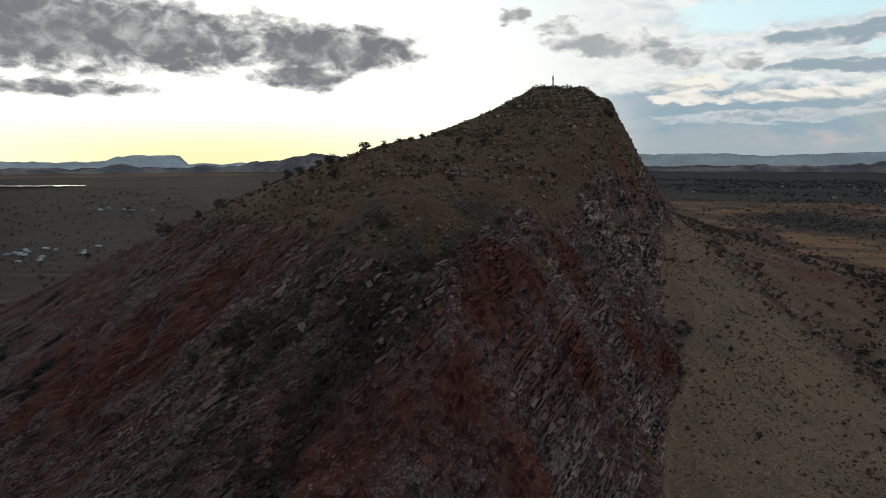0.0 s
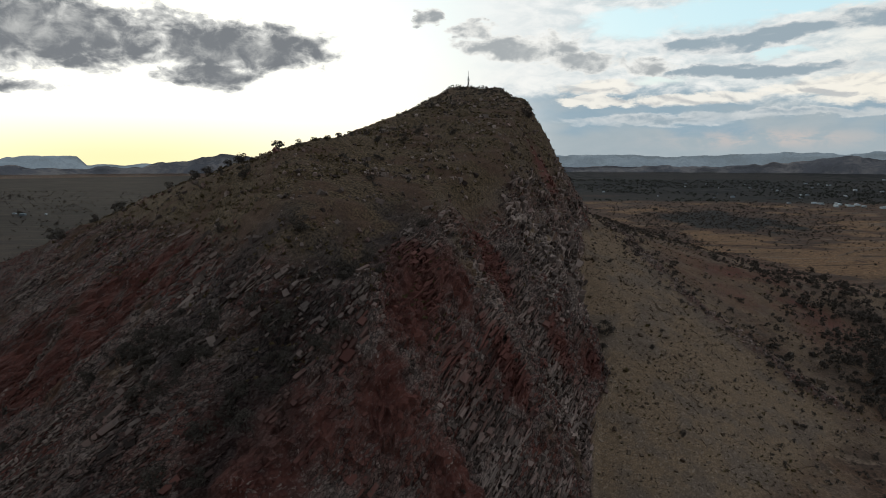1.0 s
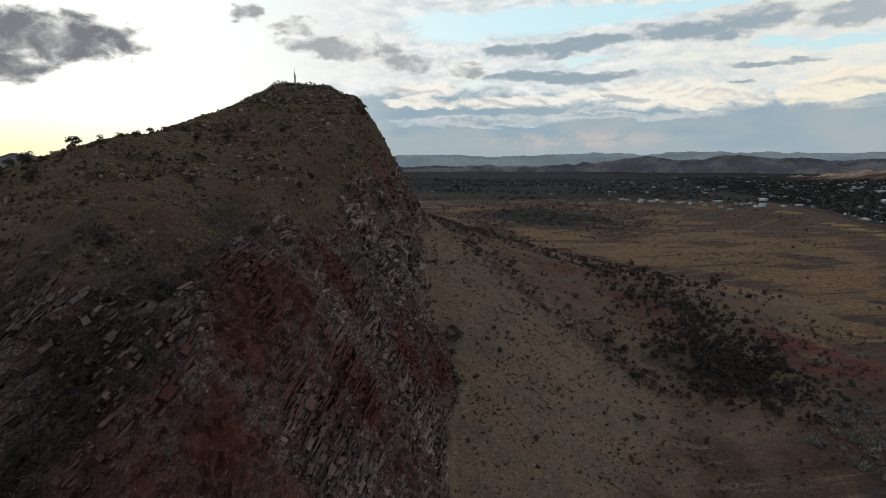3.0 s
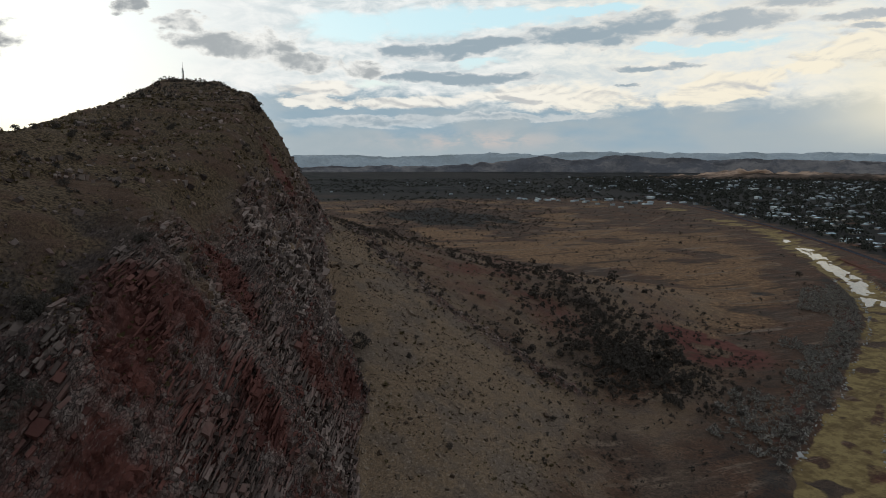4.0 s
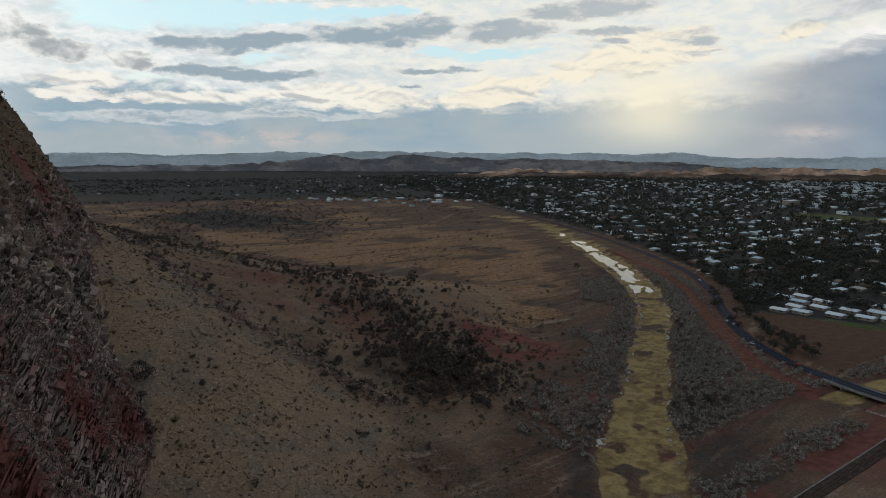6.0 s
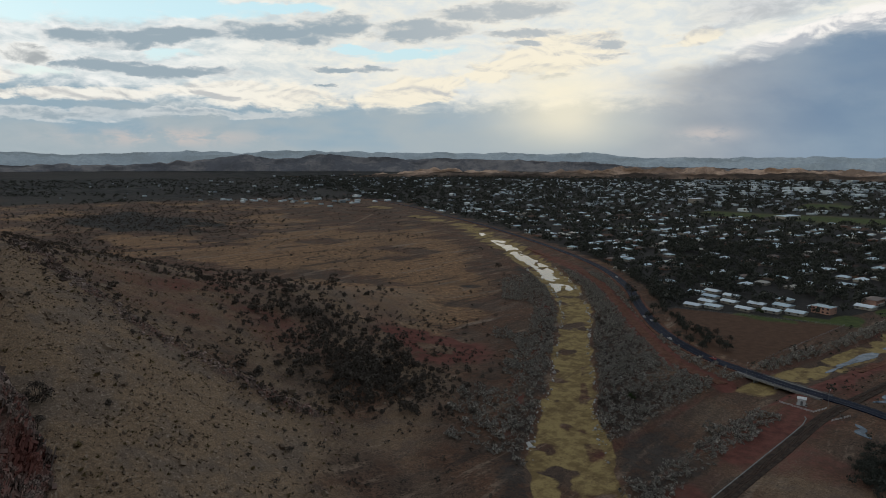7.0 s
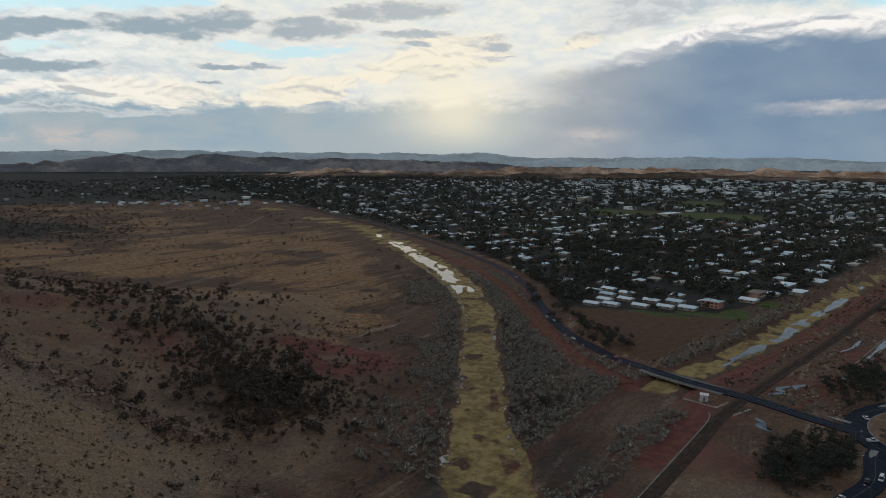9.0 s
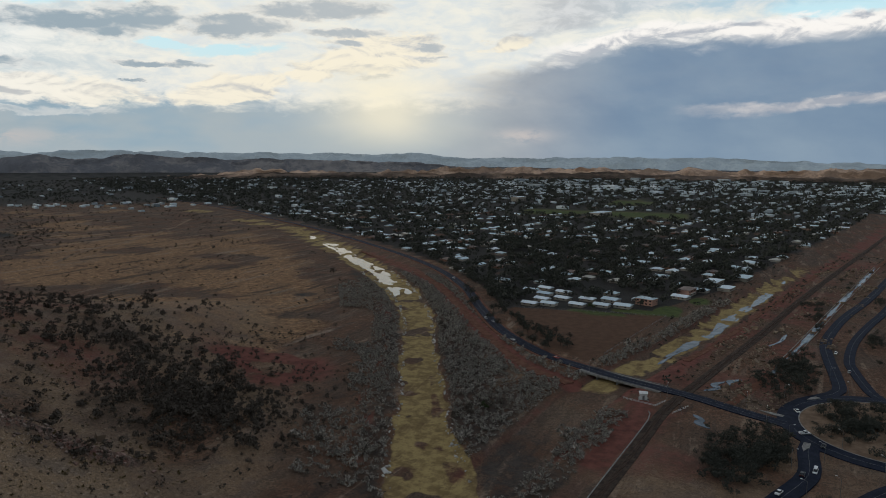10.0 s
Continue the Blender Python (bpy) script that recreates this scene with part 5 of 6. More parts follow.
b = unit(np.cross(ns, a))
s = rng.lognormal(-0.3, 0.5, n)[:, None] * rng.uniform(0.4, 1.3, (n, 3))
v, f = chips(np.c_[q, z], a, b, np.cross(a, b), s, 0.2)
tagged(mesh_object("creek_debris", v, f, material("pale_debris", island_look((0.35, 0.33, 0.30), (0.8, 0.78, 0.74)))), "pale stones and debris along the creek edges", "stones", kind="stuff")
# pale rubble and dumped stone beside the railway yard
n = 11000
x, y = rng.uniform(400, 1000, n), rng.uniform(-90, 50, n)
kd, dd = near_line(x, y, RAIL)[0], near_line(x, y, DRAIN)[0]
keep = (kd > 6) & (dd > 20) & (wave(x, y, 26, 45) > 0.0) & (kd < 50)
x, y = x[keep], y[keep]
z, ns = surface(x, y)
a = unit(rng.normal(0, 1, (len(x), 3)))
b = unit(np.cross(ns, a))
s = rng.lognormal(-0.2, 0.5, len(x))[:, None] * rng.uniform(0.5, 1.3, (len(x), 3))
v, f = chips(np.stack([x, y, z], -1), a, b, np.cross(a, b), s, 0.2)
tagged(mesh_object("dumped_stone", v, f, STONE), "pale dumped stone and rubble beside the railway", "stones", kind="stuff")

# ---- plants ----


def leaves(r, n, lumps, leaf, flat=0.35):
    """Small pointed leaf sprays over a handful of round lumps (x, y, z, radius, squash)."""
    lumps = np.array(lumps, float)
    pick = r.integers(0, len(lumps), n)
    way = unit(r.normal(0, 1, (n, 3)))
    way[:, 2] = np.where(way[:, 2] < -0.45, -way[:, 2], way[:, 2])
    rad = lumps[pick, 3] * r.uniform(0.45, 1.1, n)
    c = lumps[pick, :3] + way * rad[:, None] * np.stack([np.ones(n), np.ones(n), lumps[pick, 4]], -1)
    a = unit(np.cross(way + r.normal(0, 0.6, (n, 3)), r.normal(0, 1, (n, 3))))
    b = unit(np.cross(a, way + r.normal(0, flat, (n, 3))))
    s = leaf * r.uniform(0.6, 1.4, n)[:, None]
    v = np.stack([c - a * s * 0.8, c + a * s * 0.8, c + b * s * 1.5], 1)
    return v.reshape(-1, 3), np.arange(3 * n).reshape(-1, 3)


def limbs(pieces, sides_=5):
    """Tapered limbs: (from, to, thick, thin)."""
    vs, fs = [], []
    for a, b, r0, r1 in pieces:
        a, b = np.array(a, float), np.array(b, float)
        d = (b - a) / np.linalg.norm(b - a)
        u = np.cross(d, [0.3, 0.9, 0.2])
        u /= np.linalg.norm(u)
        w = np.cross(d, u)
        k = len(vs)
        for c, rr in ((a, r0), (b, r1)):
            for j in range(sides_):
                t = j * math.tau / sides_
                vs.append(c + rr * (u * math.cos(t) + w * math.sin(t)))
        for j in range(sides_):
            q = (j + 1) % sides_
            fs.append((k + j, k + q, k + sides_ + q, k + sides_ + j))
    return np.array(vs), np.array(fs)


def tree_shape(r, tall, wide, n, leaf):
    """Limb pieces and crown of a gum-like tree, its crown reaching low and uneven."""
    fork = tall * r.uniform(0.18, 0.3)
    pieces = [((0, 0, -0.4), (0.1 * r.normal(), 0.1 * r.normal(), fork), 0.035 * tall, 0.024 * tall)]
    lumps = []
    for k in range(r.integers(5, 8)):
        t = k * 2.4 + r.uniform(-0.5, 0.5)
        reach = wide * r.uniform(0.10, 0.40)
        top = (reach * math.cos(t), reach * math.sin(t), tall * r.uniform(0.45, 0.84))
        pieces.append((pieces[0][1], top, 0.018 * tall, 0.007 * tall))
        lumps.append((*top, wide * r.uniform(0.20, 0.33), r.uniform(0.7, 1.0)))
        side = (top[0] * 1.2 + 0.1 * wide * r.normal(), top[1] * 1.2 + 0.1 * wide * r.normal(), top[2] * r.uniform(0.6, 0.9))
        lumps.append((*side, wide * r.uniform(0.14, 0.24), r.uniform(0.65, 1.0)))
    return limbs(pieces), leaves(r, n, lumps, leaf)


def bush_shape(r, tall, wide, n, leaf):
    """Stems and leaves of a shrub that branches from the ground."""
    pieces, lumps = [], []
    for k in range(r.integers(6, 9)):
        t = k * 2.4 + r.uniform(-0.6, 0.6)
        reach = wide * r.uniform(0.06, 0.34)
        top = (reach * math.cos(t), reach * math.sin(t), tall * r.uniform(0.2, 0.72))
        pieces.append(((0, 0, -0.2), top, 0.02 * tall, 0.008 * tall))
        lumps.append((*top, wide * r.uniform(0.15, 0.27), r.uniform(0.7, 1.05)))
    return limbs(pieces, 4), leaves(r, n, lumps, leaf)


LEAF = material("gum_leaf", island_look((0.036, 0.038, 0.031), (0.115, 0.116, 0.094)))
DARK_LEAF = material("mulga_leaf", island_look((0.054, 0.044, 0.037), (0.175, 0.145, 0.115)))
GREEN_LEAF = material("garden_leaf", island_look((0.030, 0.045, 0.016), (0.080, 0.105, 0.040)))
SALT = material("saltbush_leaf", island_look((0.085, 0.076, 0.066), (0.66, 0.60, 0.51)))
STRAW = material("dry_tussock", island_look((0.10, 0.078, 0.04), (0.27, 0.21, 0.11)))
BARK = material("bark", rough_look((0.05, 0.042, 0.035), (0.13, 0.11, 0.09), 1.5, 0.95, 0.4))


def height_at(x, y):
    return float(height(np.array([float(x)]), np.array([float(y)]))[0])


def plant(name, shape, leaf_mat, **tags):
    """A plant with a trunk and a crown, standing at the origin."""
    (tv, tf), (cv, cf) = shape
    ob = thing(name, 0, 0, 0, **tags)
    trunk = mesh_object("trunk", tv, tf, BARK)
    crown = mesh_object("crown" if "tree" in name else "foliage", cv, cf, leaf_mat)
    trunk.parent = crown.parent = ob
    return ob


def set_plants(name, shapes, leaf_mat, spots, **tags):
    """Places (x, y, size, turn), sharing the meshes of a few shapes."""
    made = []
    for k, (x, y, size, turn) in enumerate(spots):
        m = pose(x, y, height_at(x, y), 0, 0, turn)
        if k < len(shapes):
            ob = plant(name, shapes[k], leaf_mat, **tags)
            ob.matrix_world = m
            made.append(ob)
        else:
            ob = copy_thing(made[k % len(shapes)], m)
        ob.scale = (size, size, size * (0.9 + 0.2 * ((k * 37) % 10) / 10))
    return made


def stuff(name, shapes, leaf_mat, x, y, size, words, category, r, drop=0.0):
    """Many plants as one object."""
    verts, faces, base = [], [], 0
    which = r.integers(0, len(shapes), len(x))
    turn, z = r.uniform(0, math.tau, len(x)), height(x, y) - drop
    for k, shape in enumerate(shapes):
        v0, f0 = shape[1]
        m = which == k
        c, s = np.cos(turn[m])[:, None], np.sin(turn[m])[:, None]
        sc = size[m][:, None]
        v = np.stack([(c * v0[:, 0] - s * v0[:, 1]) * sc + x[m][:, None], (s * v0[:, 0] + c * v0[:, 1]) * sc + y[m][:, None], v0[:, 2] * sc + z[m][:, None]], -1)
        verts.append(v.reshape(-1, 3))
        faces.append((f0[None] + (base + len(v0) * np.arange(m.sum()))[:, None, None]).reshape(-1, f0.shape[1]))
        base += len(v0) * int(m.sum())
    ob = mesh_object(name, np.vstack(verts), np.vstack(faces), leaf_mat)
    return tagged(ob, words, category, kind="stuff")


pr = np.random.default_rng(21)

# single trees and bushes on the ridge
big_bushes = [bush_shape(pr, 1.0, 1.35, 800, 0.04) for _ in range(4)]
set_plants("bush", big_bushes, DARK_LEAF, [(74, 238, 8.5, 0), (-88, 229, 6.0, 40), (7, 309, 5.0, 80), (-12, 168, 4.5, 10), (-88, 187, 4.5, 120), (66, 409, 8.5, 200), (98, 314, 3.5, 30), (88, 178, 3.0, 50),
                                           (129, 177, 3.0, 70), (196, 231, 4.0, 90), (94, 231, 3.5, 130), (153, 206, 3.5, 170), (180, 196, 3.2, 210), (104, 246, 2.2, 15), (45, 186, 4.0, 75), (-32, 199, 4.0, 31), (-20, 274, 5.0, 0), (-12, 298, 5.5, 50), (-32, 263, 4.5, 100), (-31, 232, 3.5, 140), (39, 296, 5.5, 190), (-52, 148, 6.5, 230), (70, 240, 5.0, 20), (69, 226, 6.0, 250)],
           label="dark leafy bush among the rocks", category="bush", group="bushes on the ridge")
gully = np.vstack([bend(GULLY[1:4], 4.0)[2:], bend([(-112, 158), (-100, 145), (-82, 122)], 4.0)])
spots = []
for k in range(66):
    p = gully[pr.integers(0, len(gully))]
    spots.append((p[0] + pr.normal(0, 7), p[1] + pr.normal(0, 5), pr.uniform(3.0, 7.5), pr.uniform(0, 360)))
set_plants("bush", big_bushes[:3], DARK_LEAF, spots, label="dense dark bush in the rocky gully", category="bush", group="bushes in the gully")
trees = [tree_shape(pr, 1.0, 0.8, 800, 0.045) for _ in range(4)]
set_plants("tree", trees, LEAF, [(-74, 236, 6.0, 0)], label="lone slender tree standing on the ridge crest", category="tree")
set_plants("bush", big_bushes[1:], DARK_LEAF, [(-237, 365, 9.0, 60), (-226, 352, 7.0, 150), (-183, 333, 7.5, 20), (-146, 309, 5.0, 300), (-126, 289, 6.5, 210), (-117, 278, 6.0, 80), (-205, 350, 6.0, 10), (-97, 262, 7.0, 33), (-104, 268, 5.0, 99), (-67, 245, 3.5, 10),
                                               (-55, 253, 3.5, 33), (-50, 261, 3.8, 99), (-44, 268, 3.2, 160), (-38, 285, 3.6, 250), (-60, 249, 2.8, 200), (150, 905, 15.0, 40), (158, 900, 10.0, 80)],
           label="round dark bush along the ridge crest", category="bush", group="bushes along the crest")
# crest and slope shrubs
shrubs = [bush_shape(pr, 1.0, 1.3, 28, 0.16) for _ in range(5)]
far_shrubs = [bush_shape(pr, 1.0, 1.4, 20, 0.22) for _ in range(4)]
n = 10000
x, y = pr.uniform(-320, 190, n), pr.uniform(90, 1050, n)
d, _ = shoulder(x, y)
z = height(x, y)
keep = (z > 12) & (pr.uniform(0, 1, n) < np.where(d < 0, 0.36 + 0.9 * ramp(y, 250, 500), np.where(x < 60, 0.10, 0.028)) * (0.4 + ramp(waves(x, y, 40, 55, 3), -0.4, 0.6)))
x, y = x[keep], y[keep]
stuff("shrubs", shrubs, DARK_LEAF, x, y, pr.lognormal(0.4, 0.4, len(x)) * (1 + 0.4 * ramp(y, 300, 600)), "low dark shrubs over the ridge", "shrubs", pr, 0.1)
# tussocks on the top and the scree
tufts = [((np.zeros((0, 3)), np.zeros((0, 4), int)), leaves(pr, 9, [(0, 0, 0.18, 0.5, 0.7)], 0.34)) for _ in range(3)]
n = 38000
x, y = pr.uniform(-300, 230, n), pr.uniform(90, 560, n)
d, _ = shoulder(x, y)
keep = ((d < 6) | ((x > 40) & (talus(x, y) > 4) & (rockiness(x, y) < 0.3))) & (pr.uniform(0, 1, n) < ramp(waves(x, y, 24, 66, 3), -0.7, 0.5) * np.where(d < 6, 1.0, 0.22))
x, y = x[keep], y[keep]
stuff("tussocks", tufts, STRAW, x, y, pr.lognormal(0.0, 0.3, len(x)), "dry straw-coloured grass tussocks", "grass", pr)
# bushes along the rib
p = bend(RIB, 1.0)
p = p[pr.integers(0, len(p), 130)] + pr.normal(0, 9.5, (130, 2))
stuff("shrubs", [bush_shape(pr, 1.0, 1.2, 130, 0.075) for _ in range(3)], DARK_LEAF, p[:, 0], p[:, 1], pr.lognormal(0.85, 0.45, 130), "dark shrubs along the rocky rib", "shrubs", pr, 0.1)
# bushes scattered down the slope beyond the rib
p = np.stack([pr.uniform(140, 330, 2400), pr.uniform(220, 640, 2400)], -1)
p = p[(talus(p[:, 0], p[:, 1]) > -12) & (p[:, 0] > 165 - 0.1 * (p[:, 1] - 250)) & (pr.uniform(0, 1, 2400) < 0.14 + 0.7 * ramp(waves(p[:, 0], p[:, 1], 45, 68, 3), -0.2, 0.5))]
stuff("shrubs", [bush_shape(pr, 1.0, 1.2, 64, 0.11) for _ in range(4)], DARK_LEAF, p[:, 0], p[:, 1], pr.lognormal(0.75, 0.4, len(p)), "grey-brown bushes down the stony slope", "shrubs", pr, 0.1)
# low bushes on the flat between the slope and the creek
p = np.stack([pr.uniform(110, 420, 3600), pr.uniform(110, 420, 3600)], -1)
cd, a, side = near_line(p[:, 0], p[:, 1], CREEK)
p = p[(side < 0) & (cd > 34) & (talus(p[:, 0], p[:, 1]) < 16) & (pr.uniform(0, 1, 3600) < 0.12 + 0.75 * ramp(waves(p[:, 0], p[:, 1], 38, 69, 3), -0.1, 0.6))]
stuff("shrubs", [bush_shape(pr, 1.0, 1.2, 46, 0.12) for _ in range(4)], DARK_LEAF, p[:, 0], p[:, 1], pr.lognormal(0.45, 0.45, len(p)), "small grey bushes on the stony flat", "shrubs", pr, 0.1)
# dark grove at the foot of the slope
grove = [bush_shape(pr, 1.0, 1.0, 190, 0.08) for _ in range(3)] + [tree_shape(pr, 1.15, 0.75, 170, 0.075) for _ in range(3)]
cx = np.concatenate([pr.normal(240, 25, 270), pr.normal(272, 30, 250), pr.normal(268, 30, 130), pr.normal(300, 40, 120), pr.normal(345, 45, 80), pr.normal(254, 17, 190)])
cy = np.concatenate([pr.normal(250, 20, 270), pr.normal(300, 32, 250), pr.normal(345, 30, 130), pr.normal(395, 46, 120), pr.normal(500, 60, 80), pr.normal(268, 15, 190)])
stuff("grove", grove, DARK_LEAF, cx, cy, pr.lognormal(1.32, 0.42, len(cx)), "dense dark scrub trees at the foot of the slope", "scrub", pr, 0.2)
# scattered shrubs over the plain
SCRUB_LINE = [(517, 1456), (440, 1100), (417, 960), (422, 833), (398, 682), (405, 611), (364, 492), (320, 420)]
n = 26000
x, y = pr.uniform(60, 1300, n), pr.uniform(100, 1900, n)
cd, a, side = near_line(x, y, CREEK)
half = np.interp(a, range(len(CREEK_HALF)), CREEK_HALF)
z = height(x, y)
wood = ramp(waves(x, y, 130, 95, 4), 0.1, 0.6)
keep = (side < 0) & (cd > half + 4) & (z < 40) & (pr.uniform(0, 1, n) < 0.025 + 0.5 * wood * ramp(waves(x, y, 40, 92, 3), -0.4, 0.4) + 0.12 * ramp(y, 900, 1500) + 0.5 * soft(x, y, 250, 330, 90, 120) + 0.5 * soft(x, y, 560, 430, 90, 130) * ramp(waves(x, y, 40, 92, 3), -0.3, 0.3) + 0.8 * ramp(near_line(x, y, SCRUB_LINE)[0], 45, 10) + 0.9 * soft(x, y, 640, 1330, 150, 260))
x, y = x[keep], y[keep]
stuff("shrubs", shrubs, DARK_LEAF, x, y, pr.lognormal(0.6, 0.4, len(x)) * (1 + 0.6 * ramp(y, 600, 1300)), "dark shrubs dotted over the dry plain", "shrubs", pr, 0.1)
n = 9000
x, y = pr.uniform(-2000, -150, n), pr.uniform(150, 2400, n)
keep = (height(x, y) < 45) & (pr.uniform(0, 1, n) < 0.25 + 0.75 * ramp(waves(x, y, 150, 98, 3), -0.3, 0.5))
x, y = x[keep], y[keep]
stuff("shrubs", far_shrubs, DARK_LEAF, x, y, pr.lognormal(1.1, 0.4, len(x)), "dark shrubs over the plain beyond the ridge", "shrubs", pr, 0.1)
# saltbush in the strips beside the creek
salt = [bush_shape(pr, 0.95, 1.35, 52, 0.12) for _ in range(5)]
n = 54000
x, y = pr.uniform(230, 700, n), pr.uniform(20, 420, n)
cd, a, side = near_line(x, y, CREEK)
half = np.interp(a, range(len(CREEK_HALF)), CREEK_HALF)
rd, _, rside = near_line(x, y, MAIN_ROAD)
td, _, _ = near_line(x, y, RED_TRACK)
dd, _, dside = near_line(x, y, DRAIN)
kd, _, _ = near_line(x, y, RAIL)
east = (side > 0) & (cd > half + 3) & (td > 6) & (rd > 9) & (rside < 0) & (dd > 17) & (dside < 0)
west = (side < 0) & (cd > half + 2) & (cd < half + 22 + 26 * ramp(waves(x, y, 45, 79, 3), -0.3, 0.5))
south = (near_line(x, y, [(356, 86), (318, 89), (238, 96)])[0] < 9.5 + 3 * wave(x, y, 14, 78)) & (kd > 7)
verge = (dside < 0) & (dd > 15) & (dd < 26) & (x > 440)
keep = (east | (west & (pr.uniform(0, 1, n) < 0.75)) | south | verge) & (pr.uniform(0, 1, n) < 0.45 + 0.5 * ramp(waves(x, y, 22, 77, 3), -0.4, 0.4))
x, y = x[keep], y[keep]
stuff("saltbush", salt, SALT, x, y, pr.lognormal(0.70, 0.36, len(x)), "grey-green saltbush in dense strips", "saltbush", pr, 0.1)

# ---- houses ----
tr = np.random.default_rng(5)
ROOFS = [material("pale_metal_roof", object_look((0.52, 0.66, 0.73), (0.82, 0.90, 0.95), 0.4)), material("cream_roof", object_look((0.46, 0.43, 0.37), (0.62, 0.59, 0.52), 0.5)),
         material("blue_grey_roof", object_look((0.46, 0.58, 0.63), (0.62, 0.74, 0.78), 0.4)), material("brown_roof", object_look((0.14, 0.10, 0.085), (0.24, 0.18, 0.15), 0.7))]
WALLS = [material("pale_wall", object_look((0.26, 0.23, 0.19), (0.46, 0.42, 0.36), 0.85)), material("brick_wall", object_look((0.24, 0.12, 0.085), (0.36, 0.21, 0.15), 0.9))]
GLASS = material("dark_glass", lambda N: ((0.02, 0.025, 0.03), 0.08, None, 0.0))


def roof_mesh(bm, l, w, z, rise, hip, over=0.6):
    x, y = l / 2 + over, w / 2 + over
    low = [bm.verts.new(p) for p in ((-x, -y, z), (x, -y, z), (x, y, z), (-x, y, z))]
    under = [bm.verts.new((v.co.x, v.co.y, z - 0.18)) for v in low]
    a, b = bm.verts.new((-x + hip, 0, z + rise)), bm.verts.new((x - hip, 0, z + rise))
    for f in ((low[0], low[1], b, a), (low[2], low[3], a, b), (low[1], low[2], b), (low[3], low[0], a)):
        bm.faces.new(f)
    for k in range(4):
        bm.faces.new((under[k], under[(k + 1) % 4], low[(k + 1) % 4], low[k]))
    bm.faces.new(under[::-1])


def house(l, w, h, rise, hip, roof, wall, words, porch=True):
    ob = thing("house", 0, 0, 0, label=words, category="house", group="houses of the town")
    bm = bmesh.new()
    box(bm, -l / 2, -w / 2, -0.6, l / 2, w / 2, h)
    part("wall", bm, wall, ob)
    bm = bmesh.new()
    roof_mesh(bm, l, w, h, rise, hip)
    top = part("roof", bm, roof, ob)
    if porch:
        bm = bmesh.new()
        box(bm, -l / 2 + 1, -w / 2 - 2.6, h - 0.55, l / 2 - 1, -w / 2 - 0.6, h - 0.42)
        for px in (-l / 2 + 1.2, 0, l / 2 - 1.2):
            box(bm, px - 0.06, -w / 2 - 2.5, -0.5, px + 0.06, -w / 2 - 2.38, h - 0.5)
        part("verandah", bm, roof, ob)
    for px, side in ((-l * 0.3, -1), (l * 0.28, -1), (-l * 0.25, 1), (l * 0.25, 1)):
        bm = bmesh.new()
        y0 = side * (w / 2 + 0.02)
        box(bm, px - 0.8, min(y0, y0 - side * 0.1), 1.0, px + 0.8, max(y0, y0 - side * 0.1), 2.1)
        part("window", bm, GLASS, ob)
    bm = bmesh.new()
    box(bm, -0.45, -w / 2 - 0.03, 0, 0.45, -w / 2 + 0.05, 2.05)
    part("door", bm, WALLS[1], ob)
    return ob


SIZES = [(13, 9.5, 2.6, 1.7, 4.2), (13.5, 8.5, 2.6, 1.5, 0.0), (12, 10, 2.7, 1.9, 4.5), (14.5, 11, 2.7, 1.6, 0.0)]
kinds = []
for k in range(8):
    l, w, h, rise, hip = SIZES[k % 4]
    roof = ROOFS[(0, 0, 2, 0, 1, 0, 3, 0)[k]]
    words = ("pale metal-roofed single-storey house among trees", "long white-roofed single-storey house among trees", "blue-grey hip-roofed house among trees", "white-roofed low house with a verandah",
             "cream-roofed single-storey house among trees", "pale gable-roofed house among trees", "brown-tiled hip-roofed house among trees", "wide white-roofed low building")[k]
    kinds.append(house(l, w, h, rise, hip, roof, WALLS[k == 6], words, k % 2 == 0))

# street pattern: rows along the drain's line
ux, uy = 0.974, -0.226
placed = []
for row in range(0, 96):
    for col in range(-4, 110):
        if col % 7 == 0:
            continue
        s, t = col * 25 + tr.uniform(-8, 8), row * 31 + (7 if row % 2 else -3) + tr.uniform(-6, 6)
        hx, hy = 455 + s * ux + t * 0.226, 108 + s * uy + t * 0.974
        placed.append((hx, hy, tr.uniform(0, 1)))
placed = np.array(placed)
ok = (town(placed[:, 0], placed[:, 1]) > 0.6) & (np.hypot(placed[:, 0], placed[:, 1]) < 3300)
thin = np.hypot(placed[:, 0], placed[:, 1])
az_h = np.degrees(np.arctan2(placed[:, 0], placed[:, 1]))
open_ = np.clip(0.52 + 0.22 * ramp(az_h, 46, 58) - 0.42 * ramp(thin, 900, 1900), 0.12, 0.7)
for cx, cy, rx, ry in GREENS[:3]:
    ok &= np.hypot((placed[:, 0] - cx) / rx, (placed[:, 1] - cy) / ry) > 1.15
open_ = open_ * (0.55 + 0.6 * ramp(waves(placed[:, 0], placed[:, 1], 110, 59, 2), -0.5, 0.4))
placed = placed[ok & (placed[:, 2] < open_)]
placed = placed[np.argsort(np.hypot(placed[:, 0], placed[:, 1]))]
base_turn = math.degrees(math.atan2(uy, ux))
